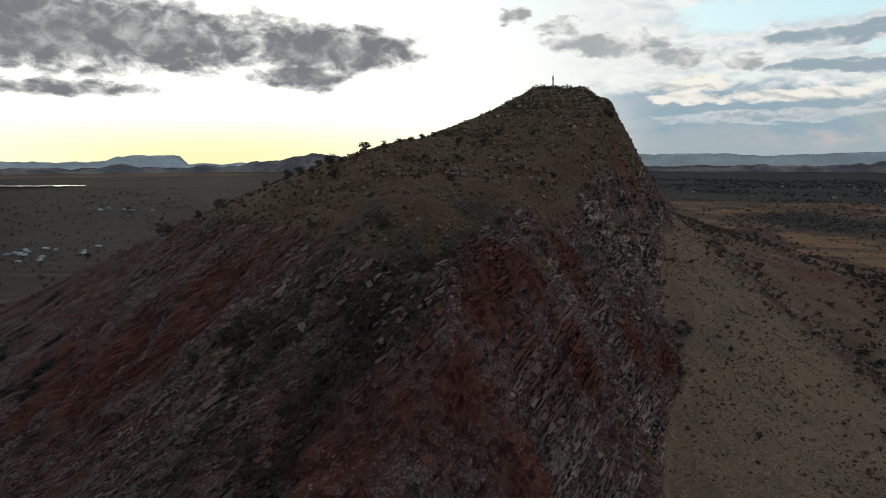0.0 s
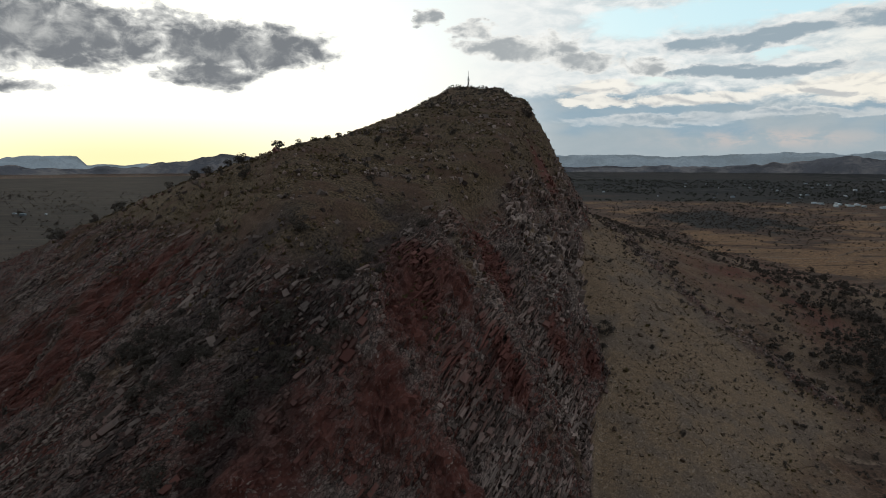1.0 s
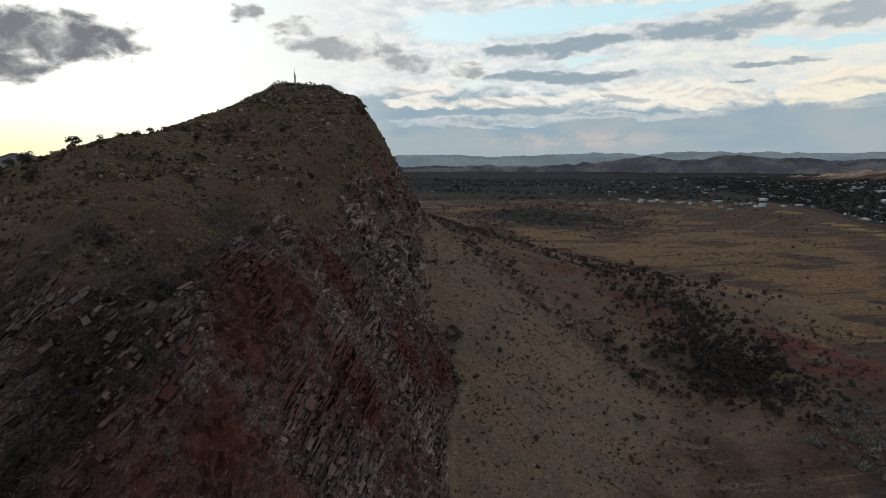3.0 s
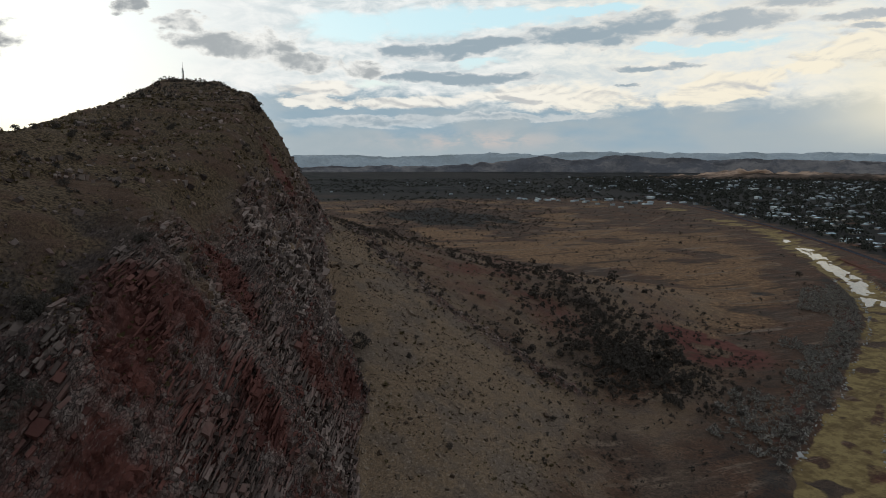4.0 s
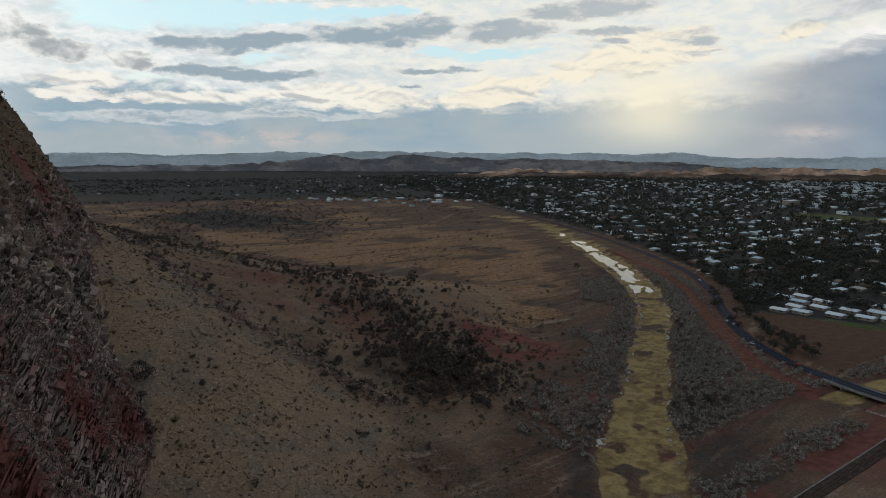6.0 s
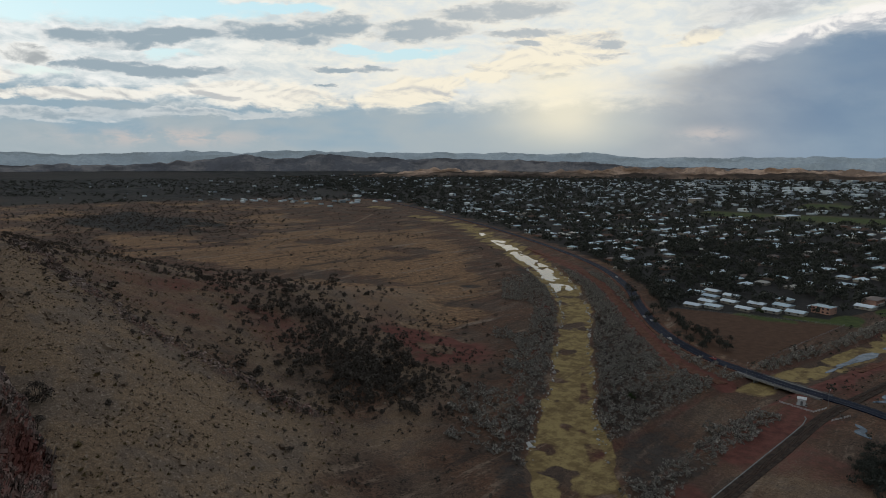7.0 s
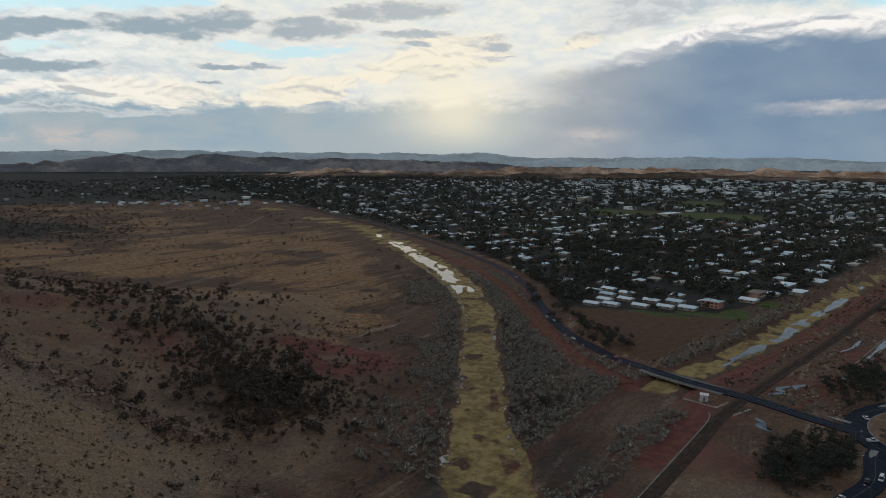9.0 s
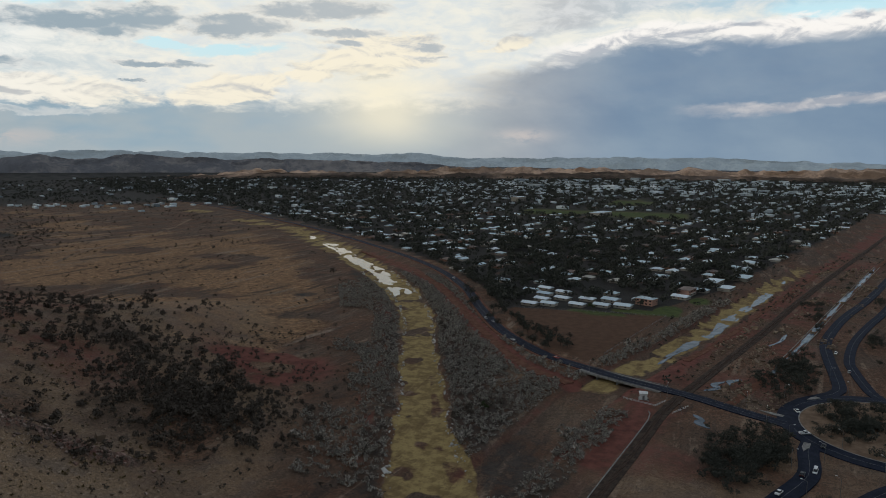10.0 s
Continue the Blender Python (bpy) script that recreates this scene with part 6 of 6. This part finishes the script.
# long units beside the ploughed field
row_units = [(598, 212, 1), (604, 196, 1), (612, 172, 1), (620, 152, 1), (626, 134, 7), (622, 208, 5), (634, 192, 1), (640, 170, 5), (648, 214, 1), (660, 232, 1), (664, 200, 5), (676, 222, 1), (648, 150, 7)]
for hx, hy, k in row_units:
    m = pose(hx, hy, height_at(hx, hy), 0, 0, base_turn + 90 + tr.uniform(-6, 6))
    ob = copy_thing(kinds[k], m)
    ob["label"] = "long white metal-roofed unit beside the ploughed field"
spare = [k for k in range(8)]
count = 0
for hx, hy, q in placed:
    if count >= 380:
        break
    if min(math.hypot(hx - a, hy - b) for a, b, _ in row_units) < 20:
        continue
    k = int(q * 9973) % 8
    m = pose(hx, hy, height_at(hx, hy), 0, 0, base_turn + (0, 90, 180, 270)[int(q * 7919) % 4] + tr.uniform(-4, 4))
    if k in spare:
        spare.remove(k)
        kinds[k].matrix_world = m
    else:
        copy_thing(kinds[k], m)
    count += 1
rest = placed[count:]

# two pink apartment blocks and larger white buildings at the town's edge
PINK = material("pink_render", object_look((0.40, 0.22, 0.17), (0.50, 0.29, 0.22), 0.9))


def block(x, y, l, w, h, turn, wall, roof, words):
    ob = thing("apartment_building", x, y, height_at(x, y), turn, label=words, category="building")
    bm = bmesh.new()
    box(bm, -l / 2, -w / 2, -0.5, l / 2, w / 2, h)
    part("wall", bm, wall, ob)
    bm = bmesh.new()
    roof_mesh(bm, l, w, h, 1.0, w * 0.3)
    part("roof", bm, roof, ob)
    for k in range(int(l / 4)):
        for z in (1.0, 3.9)[: 2 if h > 5 else 1]:
            for side in (-1, 1):
                bm = bmesh.new()
                px, y0 = -l / 2 + 2 + 4 * k, side * w / 2
                box(bm, px - 0.9, y0 - 0.04, z, px + 0.9, y0 + 0.04, z + 1.3)
                part("window", bm, GLASS, ob)
    return ob


for x, y, l, w, h, t, wall, roof, words in ((649, 118, 16, 11, 6.2, 75, PINK, ROOFS[2], "two-storey pink rendered apartment block"), (712, 91, 20, 12, 6.2, -13, PINK, ROOFS[3], "two-storey pink apartment block with brown roof"),
                                           (782, 73, 26, 14, 4.5, -13, WALLS[0], ROOFS[0], "large white-roofed building beside the drain"), (754, 58, 18, 12, 3.4, -13, WALLS[0], ROOFS[0], "white-roofed building beside the drain"),
                                           (826, 46, 24, 14, 4.0, -13, WALLS[0], ROOFS[0], "long white-roofed building near the drain"), (1560, 380, 60, 26, 8, -13, WALLS[0], ROOFS[0], "big pale school hall beside the green oval"),
                                           (1900, 700, 40, 24, 12, -13, WALLS[0], ROOFS[0], "tall pale building in the far town")):
    block(x, y, l, w, h, t, wall, roof, words)

# farther houses: walls and roofs as one mass
def far_houses(name, spots, mat_roof, words, r, scale=1.0):
    vs, fs = [], []
    x, y = spots[:, 0], spots[:, 1]
    z = height(x, y)
    for hx, hy, hz in zip(x, y, z):
        l, w, h, rise = r.uniform(10, 18) * scale, r.uniform(7, 10) * scale, r.uniform(3.2, 4.2) * scale, r.uniform(0.6, 1.4)
        if r.uniform() < 0.04:
            l, w, h = l * 1.8, w * 1.5, h * 1.7
        t = math.radians(base_turn) + (0, math.pi / 2)[int(r.integers(0, 2))] + r.normal(0, 0.06)
        c, s = math.cos(t), math.sin(t)
        hip = r.choice([0.0, w * 0.45])
        k = len(vs)
        for px, py, pz in ((-l / 2, -w / 2, -1), (l / 2, -w / 2, -1), (l / 2, w / 2, -1), (-l / 2, w / 2, -1), (-l / 2, -w / 2, h), (l / 2, -w / 2, h), (l / 2, w / 2, h), (-l / 2, w / 2, h),
                           (-l / 2 + hip, 0, h + rise), (l / 2 - hip, 0, h + rise)):
            vs.append((hx + c * px - s * py, hy + s * px + c * py, hz + pz))
        fs += [(k, k + 1, k + 5, k + 4), (k + 1, k + 2, k + 6, k + 5), (k + 2, k + 3, k + 7, k + 6), (k + 3, k, k + 4, k + 7), (k + 4, k + 5, k + 9, k + 8), (k + 6, k + 7, k + 8, k + 9),
               (k + 5, k + 6, k + 9, k + 9), (k + 7, k + 4, k + 8, k + 8)]
    me_faces = [tuple(dict.fromkeys(f)) for f in fs]
    me = bpy.data.meshes.new(name)
    me.from_pydata(vs, [], me_faces)
    me.materials.append(mat_roof)
    return tagged(new(name, me), words, "houses", kind="stuff")


def far_roof_look(N):
    c, _, _, _ = island_look((0.20, 0.24, 0.26), (0.84, 0.93, 0.98))(N)
    return c, 0.4, None, 0.0


FAR_ROOF = material("far_roofs", far_roof_look)
if len(rest):
    far_houses("far_houses", rest, FAR_ROOF, "many pale-roofed houses across the town", tr)
# hamlets on the plain and sheds
hx = np.concatenate([tr.normal(1090, 60, 9), tr.normal(1500, 200, 14), tr.normal(1250, 90, 22), tr.uniform(1600, 2600, 26)])
hy = np.concatenate([tr.normal(1690, 40, 9), tr.normal(2000, 160, 14), tr.normal(1500, 90, 22), tr.uniform(1800, 2900, 26)])
far_houses("far_sheds", np.stack([hx, hy], -1), FAR_ROOF, "pale sheds and houses scattered on the far plain", tr)

hx = np.concatenate([tr.normal(-640, 55, 26), tr.normal(-930, 55, 9), tr.uniform(600, 1500, 16)])
hy = np.concatenate([tr.normal(820, 70, 26), tr.normal(1560, 25, 9), tr.uniform(2000, 2900, 16)])
far_houses("far_sheds", np.stack([hx, hy], -1), FAR_ROOF, "small pale sheds and huts in the dark scrub", tr, 0.55)
# the business district at the far side of town: long white sheds
a, r_ = np.radians(tr.uniform(69, 99, 190)), tr.uniform(2450, 3350, 190)
far_houses("far_warehouses", np.stack([r_ * np.sin(a), r_ * np.cos(a)], -1), FAR_ROOF, "long white-roofed warehouses at the far side of town", tr, 1.9)

# ---- town trees ----
spots = []
for k in range(900):
    a, r_ = tr.uniform(math.radians(44), math.radians(102)), tr.uniform(560, 900)
    spots.append((r_ * math.sin(a), r_ * math.cos(a)))
spots = np.array(spots)
spots = spots[(town(spots[:, 0], spots[:, 1]) > 0.3)]
near_house = placed[:count + 20, :2]
ok = np.array([np.min(np.hypot(near_house[:, 0] - a, near_house[:, 1] - b)) > 9 for a, b in spots])
spots = spots[ok][:56]
set_plants("tree", [tree_shape(tr, 1.0, 1.0, 420, 0.05) for _ in range(5)], LEAF, [(a, b, tr.uniform(5, 9.5), tr.uniform(0, 360)) for a, b in spots],
           label="dark olive garden gum tree among the houses", category="tree", group="garden trees of the town")
road_side = bend([(450, 150), (497, 199), (564, 246), (657, 306), (762, 399)], 5.0)
edge_trees = [(p[0] + tr.uniform(2, 14), p[1] - tr.uniform(2, 9)) for p in road_side if tr.uniform() < 0.6] + [(560, 262), (545, 236), (520, 228), (500, 214), (470, 184), (462, 172), (630, 300), (600, 282), (575, 266), (452, 160)]
set_plants("tree", [tree_shape(tr, 1.0, 1.05, 480, 0.048) for _ in range(3)], LEAF, [(a + 9, b - 6, tr.uniform(4.5, 9), tr.uniform(0, 360)) for a, b in edge_trees],
           label="dark roadside gum tree beside the main road", category="tree", group="roadside trees")
n = 16000
a, r_ = tr.uniform(math.radians(36), math.radians(112), n), 620 + 2900 * tr.uniform(0, 1, n) ** 0.8
x, y = r_ * np.sin(a), r_ * np.cos(a)
keep = (town(x, y) > 0.3) & (tr.uniform(0, 1, n) < 0.85)
for cx, cy, rx, ry in GREENS[:3]:
    keep &= np.hypot((x - cx) / rx, (y - cy) / ry) > 1.0
x, y = x[keep], y[keep]
far_trees = [tree_shape(tr, 1.0, 1.2, 24, 0.23) for _ in range(6)]
mid_trees = [tree_shape(tr, 1.0, 1.15, 64, 0.14) for _ in range(6)]
a, r_ = tr.uniform(math.radians(44), math.radians(96), 3000), tr.uniform(640, 1150, 3000)
more_x, more_y = r_ * np.sin(a), r_ * np.cos(a)
more = (town(more_x, more_y) > 0.4) & (waves(more_x, more_y, 60, 58, 2) > -0.45)
x, y = np.concatenate([x, more_x[more]]), np.concatenate([y, more_y[more]])
far = np.hypot(x, y) > 1150
stuff("town_trees", far_trees, LEAF, x[far], y[far], tr.uniform(5.5, 11, int(far.sum())), "dark trees filling the far town between the roofs", "trees", tr)
x, y = x[~far], y[~far]
units = np.array([(a, b) for a, b, _ in row_units])
clear = np.array([np.min(np.hypot(placed[:, 0] - a, placed[:, 1] - b)) > 9.5 and np.min(np.hypot(units[:, 0] - a, units[:, 1] - b)) > 15 for a, b in zip(x, y)])
x, y = x[clear], y[clear]
stuff("town_trees", mid_trees, LEAF, x, y, tr.uniform(5.0, 10.5, len(x)), "dark grey-green garden trees between the roofs", "trees", tr)
# low bushes along the railway yard and the banks of the drain
n = 5200
x, y = tr.uniform(390, 1100, n), tr.uniform(-140, 120, n)
kd, ks = near_line(x, y, RAIL)[0], near_line(x, y, RAIL)[2]
dd = near_line(x, y, DRAIN)[0]
ring = np.abs(np.hypot(x - RING[0], y - RING[1]) - 48.5)
keep = (kd > 6) & (kd < 75) & ((dd > 17) | ((dd > 11) & (dd < 14))) & (ring > 9) & (np.hypot(x - RING[0], y - RING[1]) > 40) & (tr.uniform(0, 1, n) < 0.15 + 0.8 * ramp(waves(x, y, 28, 88, 3), -0.1, 0.5))
for line in (SOUTH_ROAD, NORTH_ROAD, LOOP_ROAD, EAST_ROAD, MAIN_ROAD, CANAL):
    keep &= near_line(x, y, line)[0] > 6.5
x, y = x[keep], y[keep]
stuff("yard_bushes", [bush_shape(tr, 1.0, 1.3, 50, 0.12) for _ in range(4)], LEAF, x, y, tr.lognormal(0.45, 0.4, len(x)), "low olive bushes along the railway and drain", "bushes", tr, 0.1)
# dark woodland on the plain beyond the dry fields
n = 3600
a, r_ = tr.uniform(math.radians(4), math.radians(46), n), tr.uniform(2000, 3300, n)
x, y = r_ * np.sin(a), r_ * np.cos(a)
keep = (height(x, y) < 70) & (tr.uniform(0, 1, n) < ramp(waves(x, y, 260, 57, 3), -0.6, 0.2))
x, y = x[keep], y[keep]
stuff("far_trees", far_trees, LEAF, x, y, tr.uniform(4, 8, len(x)), "dark woodland across the far plain", "trees", tr)
# dark trees standing in the saltbush beside the creek
set_plants("tree", [tree_shape(tr, 1.0, 1.0, 420, 0.055) for _ in range(3)], DARK_LEAF, [(337, 144, 6.0, 10), (322, 148, 5.0, 80), (330, 152, 5.5, 140), (345, 140, 4.5, 200), (318, 156, 4.0, 260), (489, 248, 5.5, 20), (480, 240, 4.5, 90), (654, 467, 7.0, 40), (517, 178, 5.5, 0), (508, 160, 6.0, 50), (498, 146, 5.5, 100), (512, 168, 5.0, 150)],
           label="dark tree standing among low grey saltbush", category="tree", group="trees beside the creek")
# trees round the roundabout and along the drain
park = []
for cx, cy, sx, sy, k in ((322, 34, 14, 9, 14), (341, 12, 16, 11, 32), (326, 20, 14, 8, 14), (398, -24, 26, 12, 30), (390, -46, 26, 20, 36), (420, -46, 22, 22, 20), (470, 4, 30, 12, 22), (489, -6, 26, 8, 16), (470, -30, 14, 6, 6), (560, -58, 60, 10, 18), (640, -18, 60, 8, 14), (300, -18, 14, 7, 10), (345, -40, 10, 5, 6), (760, -70, 70, 16, 10)):
    for _ in range(k):
        park.append((tr.normal(cx, sx * 0.6), tr.normal(cy, sy * 0.6), tr.uniform(3.5, 7.5), tr.uniform(0, 360)))
lanes = [SOUTH_ROAD, NORTH_ROAD, LOOP_ROAD, EAST_ROAD, MAIN_ROAD, RAIL]
park = [p for p in park if min(float(near_line(np.array([p[0]]), np.array([p[1]]), l)[0][0]) for l in lanes) > 6.5 and not 42 < math.hypot(p[0] - RING[0], p[1] - RING[1]) < 56]
set_plants("tree", [tree_shape(tr, 1.0, 1.25, 640, 0.04) for _ in range(4)], LEAF, park, label="low spreading olive-green tree beside the road", category="tree", group="trees by the roundabout")
thick = np.array([(tr.normal(cx, sx), tr.normal(cy, sy)) for cx, cy, sx, sy, k in ((344, 13, 12, 7, 70), (314, 25, 12, 6, 50), (368, 6, 9, 5, 30), (392, -30, 18, 9, 60), (488, -4, 22, 6, 50), (450, 10, 14, 6, 30), (350, 30, 9, 5, 18)) for _ in range(k)])
thick = thick[np.min([near_line(thick[:, 0], thick[:, 1], l)[0] for l in lanes], axis=0) > 6.5]
ring = np.hypot(thick[:, 0] - RING[0], thick[:, 1] - RING[1])
thick = thick[(ring < 41) | (ring > 56)]
stuff("thicket", [bush_shape(tr, 1.0, 1.3, 150, 0.07) for _ in range(4)], LEAF, thick[:, 0], thick[:, 1], tr.uniform(2.5, 6.0, len(thick)), "dense olive thicket round the roundabout", "bushes", tr, 0.1)
set_plants("tree", [tree_shape(tr, 1.0, 0.9, 500, 0.048)], GREEN_LEAF, [(606, 158, 7, 0), (336, 146, 5, 0)], label="round bright green tree", category="tree")

# ---- radio mast on the summit ----
mx, my = 70.0, 915.0
mast = thing("radio_mast", mx, my, height_at(mx, my) - 0.5, 15, label="tall grey lattice radio mast on the summit", category="radio mast")
feet = [(2.2 * math.cos(a), 2.2 * math.sin(a)) for a in (0.5, 2.6, 4.7)]
tips = [(0.5 * math.cos(a), 0.5 * math.sin(a)) for a in (0.5, 2.6, 4.7)]
for (x0, y0), (x1, y1) in zip(feet, tips):
    bm = bmesh.new()
    bar(bm, (x0, y0, 0), (x1, y1, 22), 0.26, 5, 0.2)
    part("leg", bm, RUST, mast)
for k in range(3):
    bm = bmesh.new()
    j = (k + 1) % 3
    for s in range(11):
        f, g = s / 11, (s + 1) / 11
        p = [feet[k][c] * (1 - f) + tips[k][c] * f for c in (0, 1)]
        q = [feet[j][c] * (1 - g) + tips[j][c] * g for c in (0, 1)]
        bar(bm, (*p, 22 * f), (*q, 22 * g), 0.13, 4)
        q0 = [feet[j][c] * (1 - f) + tips[j][c] * f for c in (0, 1)]
        bar(bm, (*p, 22 * f), (*q0, 22 * f), 0.11, 4)
    part("bracing", bm, RUST, mast)
for a, z in ((0.4, 17), (2.5, 17), (4.6, 17), (1.2, 13), (3.6, 20)):
    bm = bmesh.new()
    box(bm, 0.7, -0.5, z - 1.4, 1.4, 0.5, z + 1.4, Matrix.Rotation(a, 4, "Z"))
    part("panel_antenna", bm, PAINT, mast)
bm = bmesh.new()
bar(bm, (0, 0, 21.5), (0, 0, 29), 0.2, 5, 0.12)
part("whip_antenna", bm, RUST, mast)
shed = thing("equipment_shed", 58, 905, height_at(58, 905) - 0.4, 20, label="small pale equipment shed near the mast", category="shed")
bm = bmesh.new()
box(bm, -3, -2, 0, 3, 2, 3)
part("wall", bm, WALLS[0], shed)
bm = bmesh.new()
roof_mesh(bm, 6, 4, 3, 0.5, 0, 0.3)
part("roof", bm, ROOFS[0], shed)

# ---- cars ----
TYRE = material("tyre", lambda N: ((0.015, 0.015, 0.016), 0.9, None, 0.0))
RIM = material("wheel_rim", lambda N: ((0.5, 0.5, 0.52), 0.35, None, 0.9))
LAMP_RED = material("tail_lamp", lambda N: ((0.4, 0.02, 0.015), 0.25, None, 0.0))
LAMP_CLEAR = material("head_lamp", lambda N: ((0.8, 0.8, 0.78), 0.15, None, 0.0))
COATS = {k: material(k + "_car_paint", lambda N, c=c: (c, 0.28, None, 0.0)) for k, c in
         (("white", (0.78, 0.78, 0.77)), ("black", (0.015, 0.016, 0.018)), ("silver", (0.45, 0.46, 0.47)), ("red", (0.38, 0.03, 0.025)))}


def profile(bm, outline, half, inset=0.0):
    """A body drawn from the side, its upper corners drawn in."""
    left = [bm.verts.new((x, half - inset * max(0, (z - 0.9)), z)) for x, z in outline]
    right = [bm.verts.new((x, -half + inset * max(0, (z - 0.9)), z)) for x, z in outline]
    n_ = len(outline)
    bm.faces.new(left)
    bm.faces.new(right[::-1])
    for k in range(n_):
        bm.faces.new((left[k], right[k], right[(k + 1) % n_], left[(k + 1) % n_]))
    bmesh.ops.recalc_face_normals(bm, faces=bm.faces)
    bmesh.ops.bevel(bm, geom=[e for e in bm.edges if e.calc_length() > 0.5], offset=0.05, segments=1, affect="EDGES")


def car(x, y, turn, paint, kind="sedan", z=0.46):
    names = {"sedan": "car", "van": "van", "ute": "utility_truck"}
    ob = thing(names[kind], x, y, z, turn, label="%s %s on the wet asphalt road" % (paint, {"sedan": "saloon car", "van": "boxy van", "ute": "utility truck with an open tray"}[kind]), category="car", group="cars on the road")
    long = 5.2 if kind != "sedan" else 4.6
    h = long / 2
    body = [(-h, 0.35), (h, 0.35), (h, 0.75), (h - 0.25, 0.92), (-h + 0.1, 0.98), (-h, 0.8)]
    bm = bmesh.new()
    profile(bm, body, 0.9)
    part("body", bm, COATS[paint], ob)
    cab = {"sedan": [(-1.7, 0.95), (1.1, 0.92), (0.35, 1.46), (-1.0, 1.47)], "van": [(-2.5, 0.95), (1.8, 0.92), (1.2, 1.95), (-2.45, 2.0)], "ute": [(-0.5, 0.95), (1.3, 0.92), (0.75, 1.7), (-0.4, 1.72)]}[kind]
    bm = bmesh.new()
    profile(bm, cab, 0.84, 0.3)
    part("windows", bm, GLASS, ob)
    bm = bmesh.new()
    top = sorted(p[0] for p in cab if p[1] > 1.3)
    zt = max(p[1] for p in cab)
    box(bm, top[0] - 0.05, -0.68, zt - 0.02, top[1] + 0.05, 0.68, zt + 0.05)
    part("roof", bm, COATS[paint], ob)
    if kind == "ute":
        bm = bmesh.new()
        for q in ((-2.55, -0.88, -0.6, -0.8), (-2.55, 0.8, -0.6, 0.88), (-2.6, -0.88, -2.5, 0.88)):
            box(bm, q[0], q[1], 0.95, q[2], q[3], 1.35)
        part("tray", bm, COATS[paint], ob)
    for wx in (-long * 0.3, long * 0.3):
        for wy in (-0.82, 0.82):
            bm = bmesh.new()
            bar(bm, (wx, wy - 0.11, 0.32), (wx, wy + 0.11, 0.32), 0.33, 12)
            wheel = part("wheel", bm, TYRE, ob)
            bm = bmesh.new()
            bar(bm, (wx, wy - 0.13, 0.32), (wx, wy + 0.13, 0.32), 0.19, 10)
            part("rim", bm, RIM, wheel)
    for sy in (-0.62, 0.62):
        bm = bmesh.new()
        box(bm, h - 0.1, sy - 0.2, 0.62, h + 0.02, sy + 0.2, 0.78)
        part("headlight", bm, LAMP_CLEAR, ob)
        bm = bmesh.new()
        box(bm, -h - 0.02, sy - 0.16, 0.66, -h + 0.1, sy + 0.16, 0.86)
        part("tail_light", bm, LAMP_RED, ob)
    return ob


car(406, -2, 20, "white")
car(374, -5, -60, "white", "ute")
car(330, -8.2, 172, "white", "van")
car(324.5, -3.2, -8, "black")
car(302, 5.5, 160, "white", "sedan")
car(361, -12.5, 170, "black")
car(444, 140, 60, "red")
for x, y, t, p in ((520, 216, 40, "white"), (600, 268, 40, "silver"), (690, 332, 45, "white"), (528, 226, 220, "silver"), (474, 182, 50, "white"), (496, -32, -5, "silver"), (540, -27, 170, "white")):
    car(x, y, t, p, z=0.47)

# ---- fence beside the field ----
fence = thing("fence", 606, 94, 0.0, 0, label="low wire fence along the ploughed field", category="fence")
ends = [((606, 94), (582, 222)), ((606, 94), (470, 114))]
for (ax, ay), (bx, by) in ends:
    n_ = int(math.hypot(bx - ax, by - ay) / 5)
    for k in range(n_ + 1):
        px, py = ax + (bx - ax) * k / n_, ay + (by - ay) * k / n_
        bm = bmesh.new()
        box(bm, px - 606 - 0.07, py - 94 - 0.07, -0.4, px - 606 + 0.07, py - 94 + 0.07, 1.5 + height_at(px, py))
        part("post", bm, STEEL, fence)
    for zz in (0.5, 0.95, 1.4):
        bm = bmesh.new()
        bar(bm, (ax - 606, ay - 94, zz), (bx - 606, by - 94, zz), 0.03, 4)
        part("wire", bm, STEEL, fence)
